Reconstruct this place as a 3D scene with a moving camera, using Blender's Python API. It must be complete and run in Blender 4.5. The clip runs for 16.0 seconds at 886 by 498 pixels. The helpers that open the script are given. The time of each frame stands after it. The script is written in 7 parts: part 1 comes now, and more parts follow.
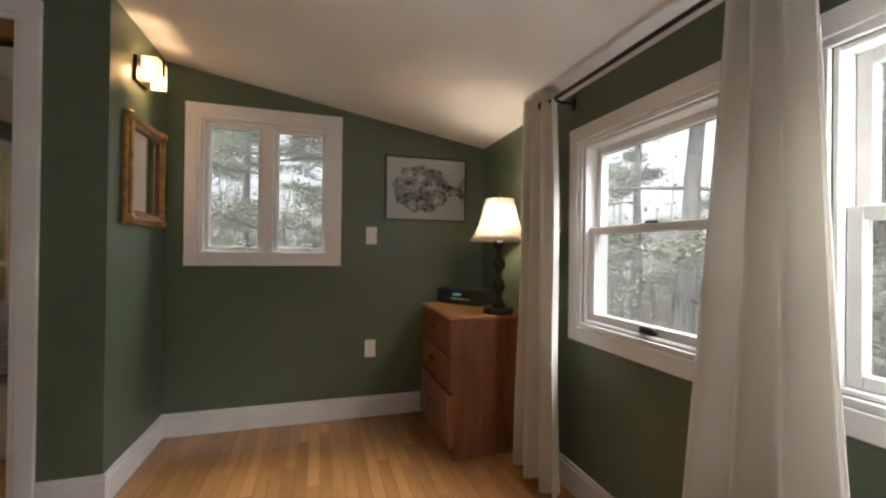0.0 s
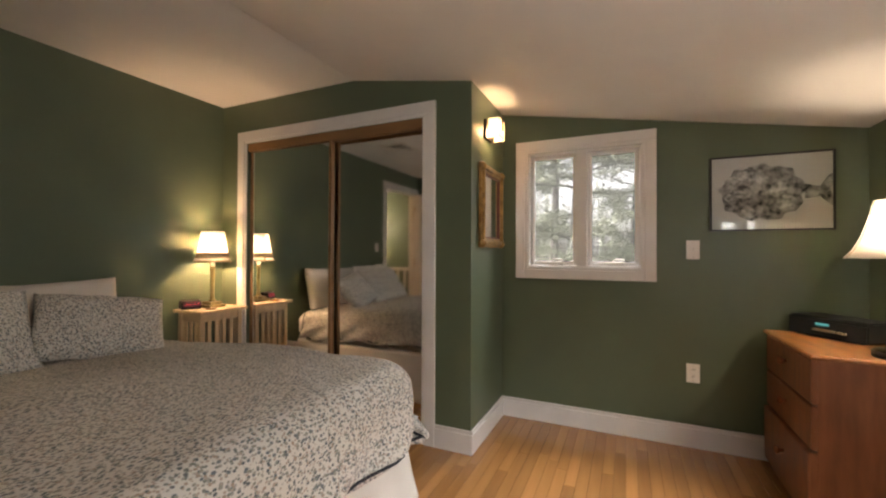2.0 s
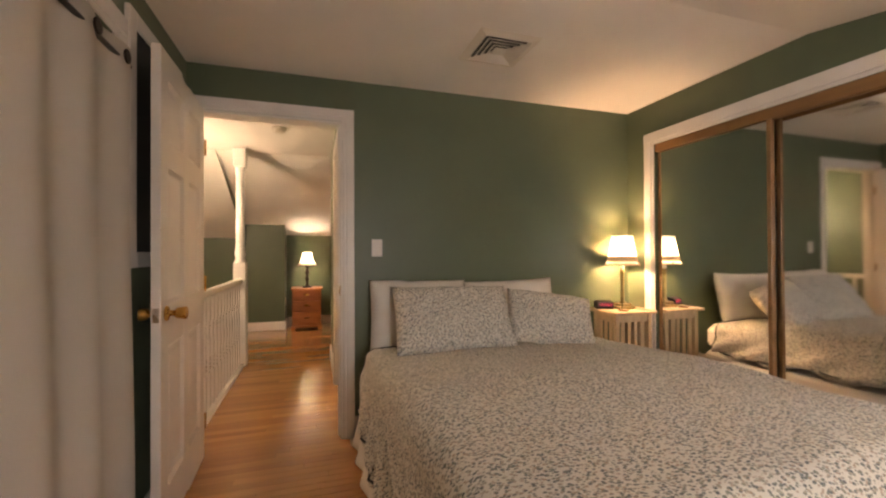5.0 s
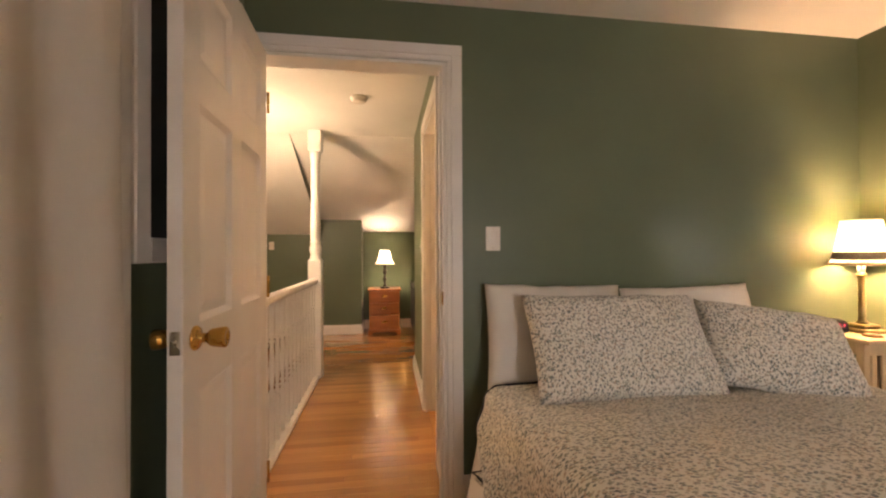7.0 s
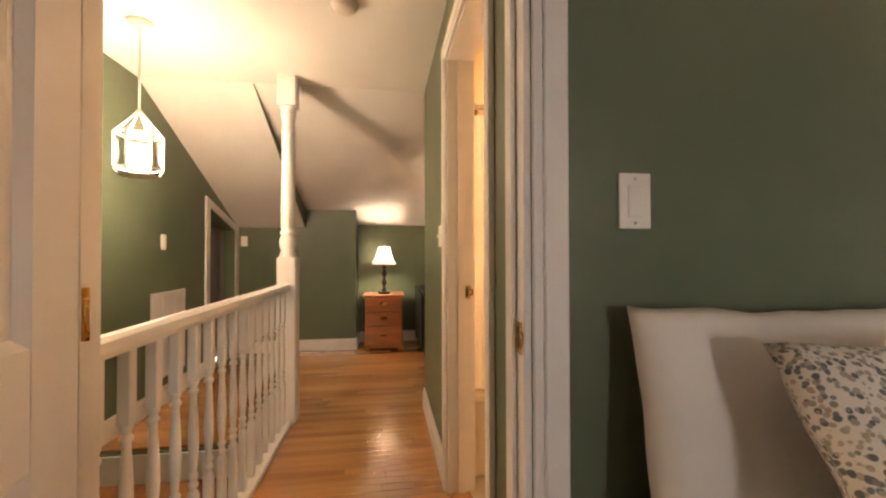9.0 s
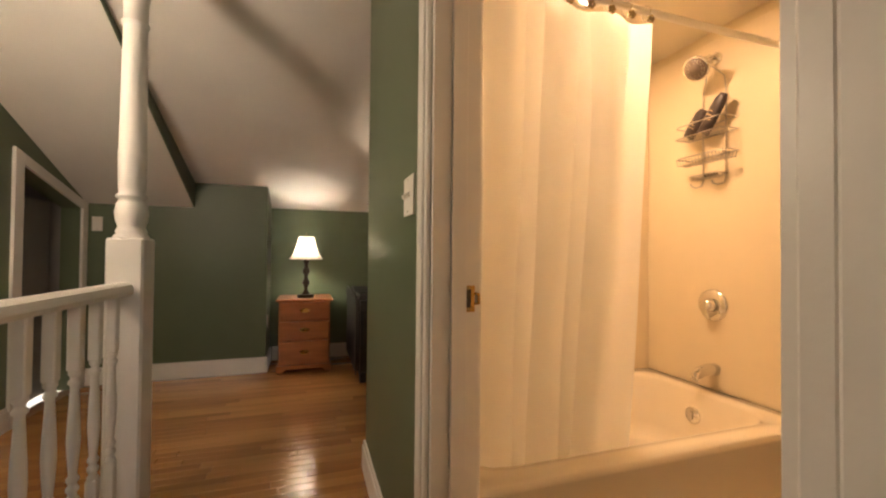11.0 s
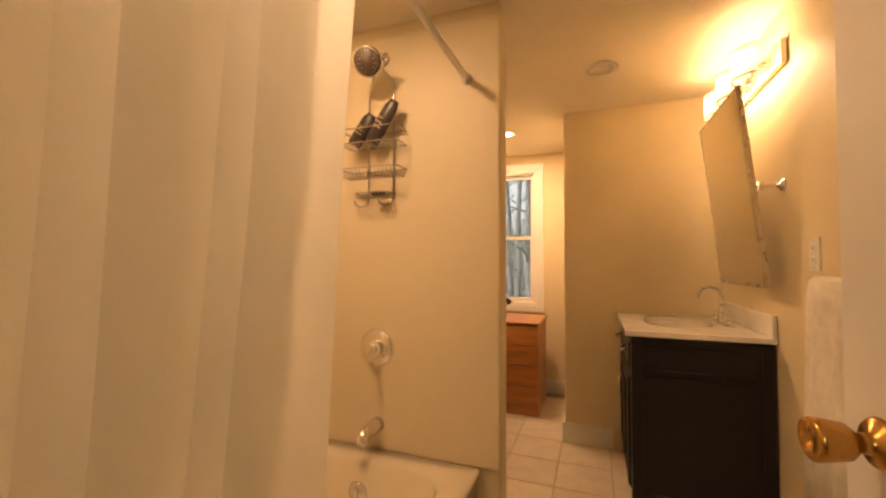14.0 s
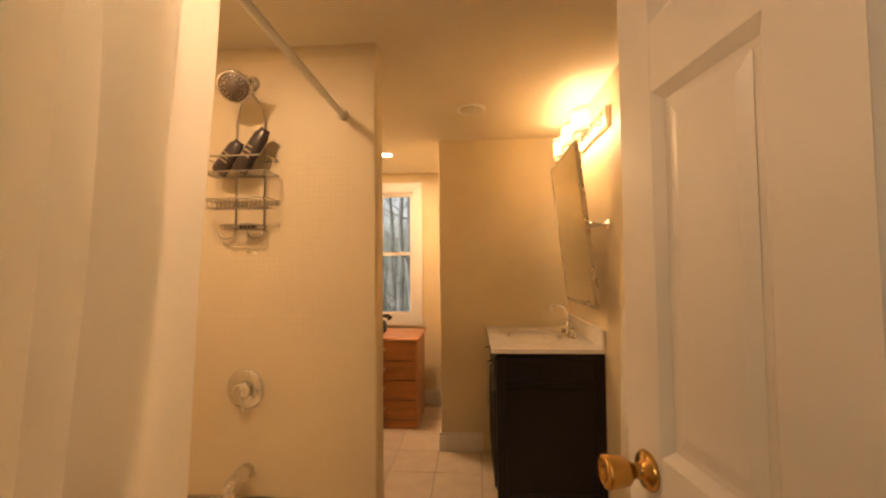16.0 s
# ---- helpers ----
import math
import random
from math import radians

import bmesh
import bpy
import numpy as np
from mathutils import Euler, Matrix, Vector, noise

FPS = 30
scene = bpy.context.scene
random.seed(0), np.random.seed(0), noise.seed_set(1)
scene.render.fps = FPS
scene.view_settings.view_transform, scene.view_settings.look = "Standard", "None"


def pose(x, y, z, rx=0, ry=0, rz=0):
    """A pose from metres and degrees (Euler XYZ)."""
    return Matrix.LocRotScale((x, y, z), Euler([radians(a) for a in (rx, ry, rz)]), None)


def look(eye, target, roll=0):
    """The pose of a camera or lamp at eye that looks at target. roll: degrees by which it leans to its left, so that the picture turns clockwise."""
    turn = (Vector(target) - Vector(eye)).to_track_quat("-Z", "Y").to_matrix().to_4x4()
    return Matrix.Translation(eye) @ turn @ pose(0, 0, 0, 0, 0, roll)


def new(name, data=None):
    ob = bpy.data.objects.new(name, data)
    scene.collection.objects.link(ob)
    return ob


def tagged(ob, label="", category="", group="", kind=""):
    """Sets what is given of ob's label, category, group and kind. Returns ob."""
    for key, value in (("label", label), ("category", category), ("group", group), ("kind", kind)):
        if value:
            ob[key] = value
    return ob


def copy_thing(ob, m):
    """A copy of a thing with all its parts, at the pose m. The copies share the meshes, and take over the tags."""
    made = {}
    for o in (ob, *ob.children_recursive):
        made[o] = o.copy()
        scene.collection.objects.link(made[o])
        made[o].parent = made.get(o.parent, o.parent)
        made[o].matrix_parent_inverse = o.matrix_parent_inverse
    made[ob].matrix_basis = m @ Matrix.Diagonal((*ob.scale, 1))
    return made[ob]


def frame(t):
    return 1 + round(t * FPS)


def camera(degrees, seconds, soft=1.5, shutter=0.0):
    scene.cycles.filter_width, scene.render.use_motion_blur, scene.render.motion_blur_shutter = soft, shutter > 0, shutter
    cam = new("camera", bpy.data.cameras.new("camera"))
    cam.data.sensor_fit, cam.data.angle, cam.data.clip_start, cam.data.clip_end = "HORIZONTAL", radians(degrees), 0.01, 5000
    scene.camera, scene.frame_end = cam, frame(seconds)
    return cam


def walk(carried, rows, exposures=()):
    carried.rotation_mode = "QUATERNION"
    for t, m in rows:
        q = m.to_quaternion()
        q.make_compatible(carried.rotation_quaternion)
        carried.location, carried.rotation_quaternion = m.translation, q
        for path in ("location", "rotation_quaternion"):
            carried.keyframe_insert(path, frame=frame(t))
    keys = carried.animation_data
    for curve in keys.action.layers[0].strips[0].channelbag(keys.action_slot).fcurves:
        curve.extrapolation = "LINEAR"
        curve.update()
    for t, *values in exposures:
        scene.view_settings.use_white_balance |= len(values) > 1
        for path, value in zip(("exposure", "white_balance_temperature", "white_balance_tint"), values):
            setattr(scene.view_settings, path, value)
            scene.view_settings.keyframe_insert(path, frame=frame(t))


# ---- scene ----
cam = camera(95.3, 16.0, soft=2.2)
PATH = [
    (0.0, pose(2.983, -2.050, 1.092, 90.33, -0.69, -16.89)),
    (0.5, pose(2.958, -2.099, 1.105, 90.42, -0.44, -6.93)),
    (1.0, pose(2.957, -2.176, 1.128, 90.73, -0.36, 2.99)),
    (1.5, pose(2.971, -2.204, 1.146, 90.70, -0.29, 13.40)),
    (2.0, pose(2.942, -2.206, 1.167, 90.52, -0.22, 24.49)),
    (2.5, pose(2.907, -2.234, 1.171, 90.49, -0.06, 35.20)),
    (3.0, pose(2.879, -2.285, 1.160, 90.46, -0.14, 44.77)),
    (3.5, pose(2.857, -2.329, 1.166, 90.25, 0.06, 53.61)),
    (4.0, pose(2.833, -2.365, 1.158, 90.59, 0.17, 61.09)),
    (4.5, pose(2.787, -2.396, 1.181, 90.68, 0.34, 67.13)),
    (5.0, pose(2.687, -2.434, 1.197, 90.47, 0.30, 72.47)),
    (7.3, pose(1.689, -2.547, 1.156, 90.60, 0.22, 82.12)),
    (8.0, pose(1.307, -2.547, 1.141, 90.69, 0.16, 82.15)),
    (10.5, pose(0.017, -2.559, 1.064, 90.84, -0.19, 77.27)),
    (11.0, pose(-0.197, -2.535, 1.044, 90.91, -0.52, 71.67)),
    (11.5, pose(-0.382, -2.490, 1.056, 90.87, -0.62, 65.18)),
    (12.0, pose(-0.583, -2.437, 1.062, 91.00, -0.74, 56.96)),
    (12.5, pose(-0.723, -2.334, 1.063, 90.89, -0.83, 46.66)),
    (13.0, pose(-0.792, -2.220, 1.073, 91.69, -0.68, 37.22)),
    (13.5, pose(-0.828, -2.158, 1.131, 91.62, -0.41, 28.27)),
    (14.0, pose(-0.815, -2.134, 1.165, 91.97, -0.27, 20.67)),
    (14.5, pose(-0.804, -2.140, 1.204, 92.23, -0.09, 14.60)),
    (15.0, pose(-0.800, -2.159, 1.241, 92.21, 0.22, 10.08)),
    (15.5, pose(-0.791, -2.173, 1.269, 92.21, 0.46, 6.79)),
    (16.0, pose(-0.776, -2.184, 1.287, 92.31, 0.58, 4.24)),
]
EXPOSURES = [(0.0, 2.38, 6650, 14), (2.0, 2.8, 7150, 18), (3.0, 3.0, 7400, 20), (4.5, 3.45, 7850, 23), (8.0, 3.76, 8000, 24), (10.5, 3.28, 6450, 17), (11.0, 3.03, 6500, 15), (12.5, 2.5, 6850, 14), (16.0, 2.14, 6900, 14)]
walk(cam, PATH, EXPOSURES)

# ---- world and lights ----
world = bpy.data.worlds.new("overcast")
scene.world = world
world.use_nodes = True
wn, wl = world.node_tree.nodes, world.node_tree.links
wn.clear()
sky = wn.new("ShaderNodeTexSky")
sky.sky_type = "NISHITA"
sky.sun_disc = False
sky.sun_elevation, sky.sun_rotation = radians(45), radians(233)
sky.air_density, sky.dust_density, sky.ozone_density = 1.0, 4.0, 1.0
pale = wn.new("ShaderNodeHueSaturation")
pale.inputs["Saturation"].default_value = 0.22
bg = wn.new("ShaderNodeBackground")
bg.inputs["Strength"].default_value = 0.15
wout = wn.new("ShaderNodeOutputWorld")
wl.new(sky.outputs[0], pale.inputs["Color"])
wl.new(pale.outputs[0], bg.inputs["Color"])
wl.new(bg.outputs[0], wout.inputs["Surface"])


def lamp(name, kind, energy, color, m, **kw):
    data = bpy.data.lights.new(name, kind)
    data.energy, data.color = energy, color
    for k, v in kw.items():
        if k == "size":
            data.shape, data.size, data.size_y = "RECTANGLE", v[0], v[1]
        elif k == "radius":
            data.shadow_soft_size = v
        elif k == "angle":
            data.angle = v
    ob = new(name, data)
    ob.matrix_world = m
    return ob


WARM = (1.0, 0.66, 0.38)
SOFT = (1.0, 0.77, 0.54)
SHADEW = (1.0, 0.84, 0.65)
DAY = (0.90, 0.96, 1.0)
lamp("sun", "SUN", 2.2, (1.0, 0.97, 0.92), look((0, 0, 20), (8, 6, 10)), angle=radians(25))
BATHW = (1.0, 0.63, 0.34)
# added area lamp standing in for open sky above the windows, out of sight from inside
lamp("sky_light", "AREA", 78, DAY, look((5.3, -1.4, 2.75), (2.6, -1.4, 0.95)), size=(2.4, 1.3))
# added area lamp standing in for daylight in the opening of the second window, which the curtain screens
lamp("sky_light", "AREA", 2.7, DAY, look((4.12, -1.90, 1.18), (3.0, -0.8, 1.1)), size=(0.50, 0.68))
# another added sky stand-in, outside above the casement
lamp("sky_light", "AREA", 32, DAY, look((2.67, 1.75, 2.9), (2.67, -0.6, 0.9)), size=(1.4, 1.2))
# bulbs
lamp("bulb", "POINT", 3.0, WARM, pose(0.135, -0.18, 1.20), radius=0.035)
lamp("bulb", "POINT", 2.1, SHADEW, pose(3.935, 0.01, 1.28), radius=0.035)
lamp("bulb", "POINT", 0.6, WARM, pose(2.18, 0.285, 1.955), radius=0.03)
lamp("bulb", "POINT", 1.9, SHADEW, pose(-4.16, -2.56, 1.10), radius=0.035)
lamp("bulb", "POINT", 0.6, SOFT, pose(-3.2, -1.9, 1.45), radius=0.035)
lamp("bulb", "POINT", 6.4, SOFT, pose(-1.5, -3.80, 1.66), radius=0.12)
for yb in (-0.145, 0.08, 0.305):
    lamp("bulb", "POINT", 0.95, BATHW, pose(-0.225, yb, 1.99), radius=0.04)
lamp("can_beam", "AREA", 2.4, BATHW, look((-1.64, -1.38, 2.165), (-1.64, -1.38, 0)), size=(0.16, 0.16))
lamp("can_beam", "AREA", 4.4, BATHW, look((-1.465, 0.97, 2.165), (-1.465, 0.97, 0)), size=(0.12, 0.12))


# ---- materials ----
def mat(name, color, rough=0.6, metal=0.0, var=0.12, scale=6.0, bump=0.0, bscale=60.0, grain=None, spec=0.5, coat=0.0, tint=None, trans=0.0, emit=0.0, ecol=None, rnd=0.0, island=False):
    m = bpy.data.materials.new(name)
    m.use_nodes = True
    n, l = m.node_tree.nodes, m.node_tree.links
    b = n["Principled BSDF"]
    b.inputs["Roughness"].default_value = rough
    b.inputs["Metallic"].default_value = metal
    b.inputs["Specular IOR Level"].default_value = spec
    b.inputs["Coat Weight"].default_value = coat
    b.inputs["Coat Roughness"].default_value = 0.12
    co = n.new("ShaderNodeTexCoord")
    mp = n.new("ShaderNodeMapping")
    l.new(co.outputs["Object"], mp.inputs["Vector"])
    if grain:
        mp.inputs["Scale"].default_value = grain
    noise1 = n.new("ShaderNodeTexNoise")
    noise1.inputs["Scale"].default_value = scale
    noise1.inputs["Detail"].default_value = 6
    l.new(mp.outputs[0], noise1.inputs["Vector"])
    ramp = n.new("ShaderNodeValToRGB")
    dark = tint or tuple(c * (1 - var) for c in color)
    light = tuple(min(1.0, c * (1 + var * 0.6)) for c in color)
    ramp.color_ramp.elements[0].color = (*dark, 1)
    ramp.color_ramp.elements[1].color = (*light, 1)
    ramp.color_ramp.elements[0].position, ramp.color_ramp.elements[1].position = 0.32, 0.68
    l.new(noise1.outputs["Fac"], ramp.inputs["Fac"])
    last = ramp.outputs["Color"]
    if rnd:
        hs = n.new("ShaderNodeHueSaturation")
        if island:
            src = n.new("ShaderNodeNewGeometry").outputs["Random Per Island"]
        else:
            src = n.new("ShaderNodeObjectInfo").outputs["Random"]
        mr = n.new("ShaderNodeMapRange")
        mr.inputs["To Min"].default_value, mr.inputs["To Max"].default_value = 1 - rnd, 1 + rnd
        l.new(src, mr.inputs["Value"])
        l.new(mr.outputs[0], hs.inputs["Value"])
        l.new(last, hs.inputs["Color"])
        last = hs.outputs["Color"]
    l.new(last, b.inputs["Base Color"])
    rr = n.new("ShaderNodeMapRange")
    rr.inputs["To Min"].default_value, rr.inputs["To Max"].default_value = max(0.02, rough - 0.06), min(1, rough + 0.06)
    l.new(noise1.outputs["Fac"], rr.inputs["Value"])
    l.new(rr.outputs[0], b.inputs["Roughness"])
    if bump:
        noise2 = n.new("ShaderNodeTexNoise")
        noise2.inputs["Scale"].default_value = bscale
        noise2.inputs["Detail"].default_value = 3
        l.new(mp.outputs[0], noise2.inputs["Vector"])
        bp = n.new("ShaderNodeBump")
        bp.inputs["Strength"].default_value = bump
        bp.inputs["Distance"].default_value = 0.01
        l.new(noise2.outputs["Fac"], bp.inputs["Height"])
        l.new(bp.outputs[0], b.inputs["Normal"])
    if trans:
        tr = n.new("ShaderNodeBsdfTranslucent")
        tr.inputs["Color"].default_value = (*light, 1)
        mx = n.new("ShaderNodeMixShader")
        mx.inputs[0].default_value = trans
        out = n["Material Output"]
        l.new(b.outputs[0], mx.inputs[1])
        l.new(tr.outputs[0], mx.inputs[2])
        l.new(mx.outputs[0], out.inputs["Surface"])
    if emit:
        b.inputs["Emission Color"].default_value = (*(ecol or color), 1)
        b.inputs["Emission Strength"].default_value = emit
    return m


def glass_mat(name, tint=(0.88, 0.90, 0.90), haze=0.0):
    m = bpy.data.materials.new(name)
    m.use_nodes = True
    n, l = m.node_tree.nodes, m.node_tree.links
    n.remove(n["Principled BSDF"])
    tr, gl, mx, lw = n.new("ShaderNodeBsdfTransparent"), n.new("ShaderNodeBsdfGlossy"), n.new("ShaderNodeMixShader"), n.new("ShaderNodeLayerWeight")
    tr.inputs["Color"].default_value = (*tint, 1)
    gl.inputs["Roughness"].default_value = 0.02
    lw.inputs["Blend"].default_value = 0.5
    po, ma = n.new("ShaderNodeMath"), n.new("ShaderNodeMath")
    po.operation, ma.operation = "POWER", "MULTIPLY_ADD"
    po.inputs[1].default_value = 4.0
    ma.inputs[1].default_value, ma.inputs[2].default_value = 0.5, 0.025
    l.new(lw.outputs["Facing"], po.inputs[0])
    l.new(po.outputs[0], ma.inputs[0])
    l.new(ma.outputs[0], mx.inputs[0])
    l.new(tr.outputs[0], mx.inputs[1])
    l.new(gl.outputs[0], mx.inputs[2])
    last = mx.outputs[0]
    # a translucent veil mixed in as haze over the outdoor view
    if haze:
        tl, md, nz, mr = n.new("ShaderNodeBsdfTranslucent"), n.new("ShaderNodeMixShader"), n.new("ShaderNodeTexNoise"), n.new("ShaderNodeMapRange")
        tl.inputs["Color"].default_value = (0.80, 0.81, 0.80, 1)
        nz.inputs["Scale"].default_value = 9.0
        mr.inputs["To Min"].default_value, mr.inputs["To Max"].default_value = haze * 0.6, haze * 1.4
        l.new(nz.outputs["Fac"], mr.inputs["Value"])
        l.new(mr.outputs[0], md.inputs[0])
        l.new(last, md.inputs[1])
        l.new(tl.outputs[0], md.inputs[2])
        last = md.outputs[0]
    l.new(last, n["Material Output"].inputs["Surface"])
    return m


def floral_mat(name, base):
    """Off-white cotton with a dense print of small leaves."""
    m = bpy.data.materials.new(name)
    m.use_nodes = True
    n, l = m.node_tree.nodes, m.node_tree.links
    b = n["Principled BSDF"]
    b.inputs["Roughness"].default_value = 0.9
    b.inputs["Sheen Weight"].default_value = 0.15
    co = n.new("ShaderNodeTexCoord")
    wob = n.new("ShaderNodeTexNoise")
    wob.inputs["Scale"].default_value = 30
    mixv = n.new("ShaderNodeVectorMath")
    mixv.operation = "MULTIPLY_ADD"
    mixv.inputs[1].default_value = (0.008, 0.008, 0.008)
    l.new(co.outputs["Object"], wob.inputs["Vector"])
    l.new(wob.outputs["Color"], mixv.inputs[0])
    l.new(co.outputs["Object"], mixv.inputs[2])
    last = None
    for k, (scale, rot, thr, pal) in enumerate(((92, 0.5, 0.29, ((0.12, 0.14, 0.15), (0.25, 0.26, 0.22), (0.42, 0.33, 0.26))), (84, -0.7, 0.27, ((0.17, 0.20, 0.21), (0.34, 0.33, 0.28), (0.15, 0.17, 0.17))), (118, 1.2, 0.30, ((0.48, 0.40, 0.33), (0.24, 0.26, 0.23), (0.38, 0.37, 0.32))))):
        mp = n.new("ShaderNodeMapping")
        mp.inputs["Rotation"].default_value = (0.3 * k, 0.2, rot)
        mp.inputs["Scale"].default_value = (1.0, 0.68, 0.85)
        mp.inputs["Location"].default_value = (0.37 * k, 0.11 * k, 0.23 * k)
        l.new(mixv.outputs[0], mp.inputs["Vector"])
        vo = n.new("ShaderNodeTexVoronoi")
        vo.inputs["Scale"].default_value = scale
        l.new(mp.outputs[0], vo.inputs["Vector"])
        lt = n.new("ShaderNodeMapRange")
        lt.inputs["From Min"].default_value, lt.inputs["From Max"].default_value = thr, thr + 0.10
        lt.inputs["To Min"].default_value, lt.inputs["To Max"].default_value = 1.0, 0.0
        l.new(vo.outputs["Distance"], lt.inputs["Value"])
        cr = n.new("ShaderNodeValToRGB")
        cr.color_ramp.interpolation = "CONSTANT"
        cr.color_ramp.elements[0].color = (*pal[0], 1)
        cr.color_ramp.elements[1].position = 0.4
        cr.color_ramp.elements[1].color = (*pal[1], 1)
        cr.color_ramp.elements.new(0.7).color = (*pal[2], 1)
        sep = n.new("ShaderNodeSeparateColor")
        l.new(vo.outputs["Color"], sep.inputs[0])
        l.new(sep.outputs[0], cr.inputs["Fac"])
        mx = n.new("ShaderNodeMix")
        mx.data_type = "RGBA"
        l.new(lt.outputs[0], mx.inputs[0])
        if last is None:
            mx.inputs[6].default_value = (*base, 1)
        else:
            l.new(last, mx.inputs[6])
        l.new(cr.outputs[0], mx.inputs[7])
        last = mx.outputs[2]
    l.new(last, b.inputs["Base Color"])
    nz = n.new("ShaderNodeTexNoise")
    nz.inputs["Scale"].default_value = 14
    bp = n.new("ShaderNodeBump")
    bp.inputs["Strength"].default_value = 0.35
    bp.inputs["Distance"].default_value = 0.02
    l.new(co.outputs["Object"], nz.inputs["Vector"])
    l.new(nz.outputs["Fac"], bp.inputs["Height"])
    l.new(bp.outputs[0], b.inputs["Normal"])
    return m


M_GREEN = mat("green_wall_paint", (0.116, 0.150, 0.092), 0.40, var=0.07, scale=3.0, bump=0.02, bscale=380, spec=0.4)
M_CREAM = mat("cream_wall_paint", (0.73, 0.63, 0.43), 0.5, var=0.05, scale=3.0, bump=0.05, bscale=220)
M_CEIL = mat("ceiling_paint", (0.79, 0.77, 0.73), 0.8, var=0.05, scale=2.0, bump=0.08, bscale=150)
M_BCEIL = mat("bath_ceiling_paint", (0.74, 0.68, 0.55), 0.75, var=0.05, scale=2.0, bump=0.06, bscale=150)
M_TRIM = mat("white_trim_paint", (0.78, 0.76, 0.73), 0.35, var=0.06, scale=5.0, bump=0.03, bscale=90)
M_DOOR = mat("white_door_paint", (0.78, 0.75, 0.71), 0.33, var=0.05, scale=4.0, bump=0.03, bscale=120)
M_PLANK = mat("oak_strip", (0.445, 0.212, 0.072), 0.20, var=0.16, scale=5.0, grain=(3.2, 0.22, 4), coat=0.6, rnd=0.18)
M_PLANKJ = mat("oak_strip_joined", (0.445, 0.212, 0.072), 0.20, var=0.16, scale=5.0, grain=(3.2, 0.22, 4), coat=0.6, rnd=0.18, island=True)
M_GAP = mat("floor_gap", (0.28, 0.12, 0.04), 0.6)
M_TILE = mat("beige_floor_tile", (0.62, 0.53, 0.42), 0.35, var=0.10, scale=9.0, bump=0.03, bscale=25, rnd=0.06)
M_GROUT = mat("grout", (0.38, 0.32, 0.25), 0.9, var=0.15, scale=30)
M_PINE = mat("honey_pine_wood", (0.25, 0.092, 0.036), 0.42, var=0.30, scale=4.0, grain=(5, 5, 0.8), bump=0.04, bscale=30, coat=0.2)
M_PINETOP = mat("honey_pine_top", (0.38, 0.165, 0.062), 0.40, var=0.30, scale=4.0, grain=(6, 0.8, 5), bump=0.04, bscale=30, coat=0.2)
M_CHERRY = mat("reddish_maple_wood", (0.40, 0.145, 0.055), 0.36, var=0.22, scale=4.0, grain=(5, 0.8, 5), bump=0.02, bscale=30, coat=0.3)
M_BDRES = mat("orange_pine_wood", (0.42, 0.17, 0.05), 0.4, var=0.25, scale=4.0, grain=(0.8, 5, 5), bump=0.03, bscale=30, coat=0.2)
M_PALE = mat("unfinished_pine_wood", (0.62, 0.47, 0.29), 0.55, var=0.15, scale=4.0, grain=(5, 5, 0.8), bump=0.03, bscale=40)
M_TRACK = mat("brown_track", (0.26, 0.14, 0.055), 0.4, var=0.2, scale=4, grain=(0.6, 5, 5), coat=0.15)
M_BRONZE = mat("dark_bronze", (0.035, 0.026, 0.02), 0.38, metal=0.7, var=0.3, scale=12)
M_BRASS = mat("polished_brass", (0.60, 0.35, 0.10), 0.27, metal=1.0, var=0.15, scale=10)
M_ABRASS = mat("antique_brass", (0.38, 0.30, 0.16), 0.35, metal=1.0, var=0.3, scale=20)
M_CHROME = mat("chrome", (0.80, 0.79, 0.77), 0.09, metal=1.0, var=0.04, scale=8)
M_NICKEL = mat("brushed_nickel", (0.62, 0.57, 0.48), 0.28, metal=1.0, var=0.06, scale=20)
M_WIRE = mat("chrome_wire", (0.50, 0.47, 0.43), 0.3, metal=1.0, var=0.1, scale=20)
M_BLACK = mat("black_plastic", (0.014, 0.014, 0.015), 0.35, var=0.2, scale=20)
M_LEATHER = mat("black_leather", (0.016, 0.016, 0.018), 0.42, var=0.3, scale=14, bump=0.15, bscale=90)
M_ESPR = mat("espresso_wood", (0.006, 0.004, 0.005), 0.45, var=0.3, scale=5, grain=(5, 5, 0.7), bump=0.03, bscale=40, coat=0.05, spec=0.4)
M_STONE = mat("white_counter", (0.80, 0.77, 0.72), 0.22, var=0.05, scale=7, coat=0.3)
M_PORC = mat("white_porcelain", (0.80, 0.77, 0.72), 0.12, var=0.03, scale=4, coat=0.5)
M_SURR = mat("glossy_tub_surround", (0.76, 0.66, 0.48), 0.44, var=0.03, scale=3, bump=0.008, bscale=9, spec=0.35)


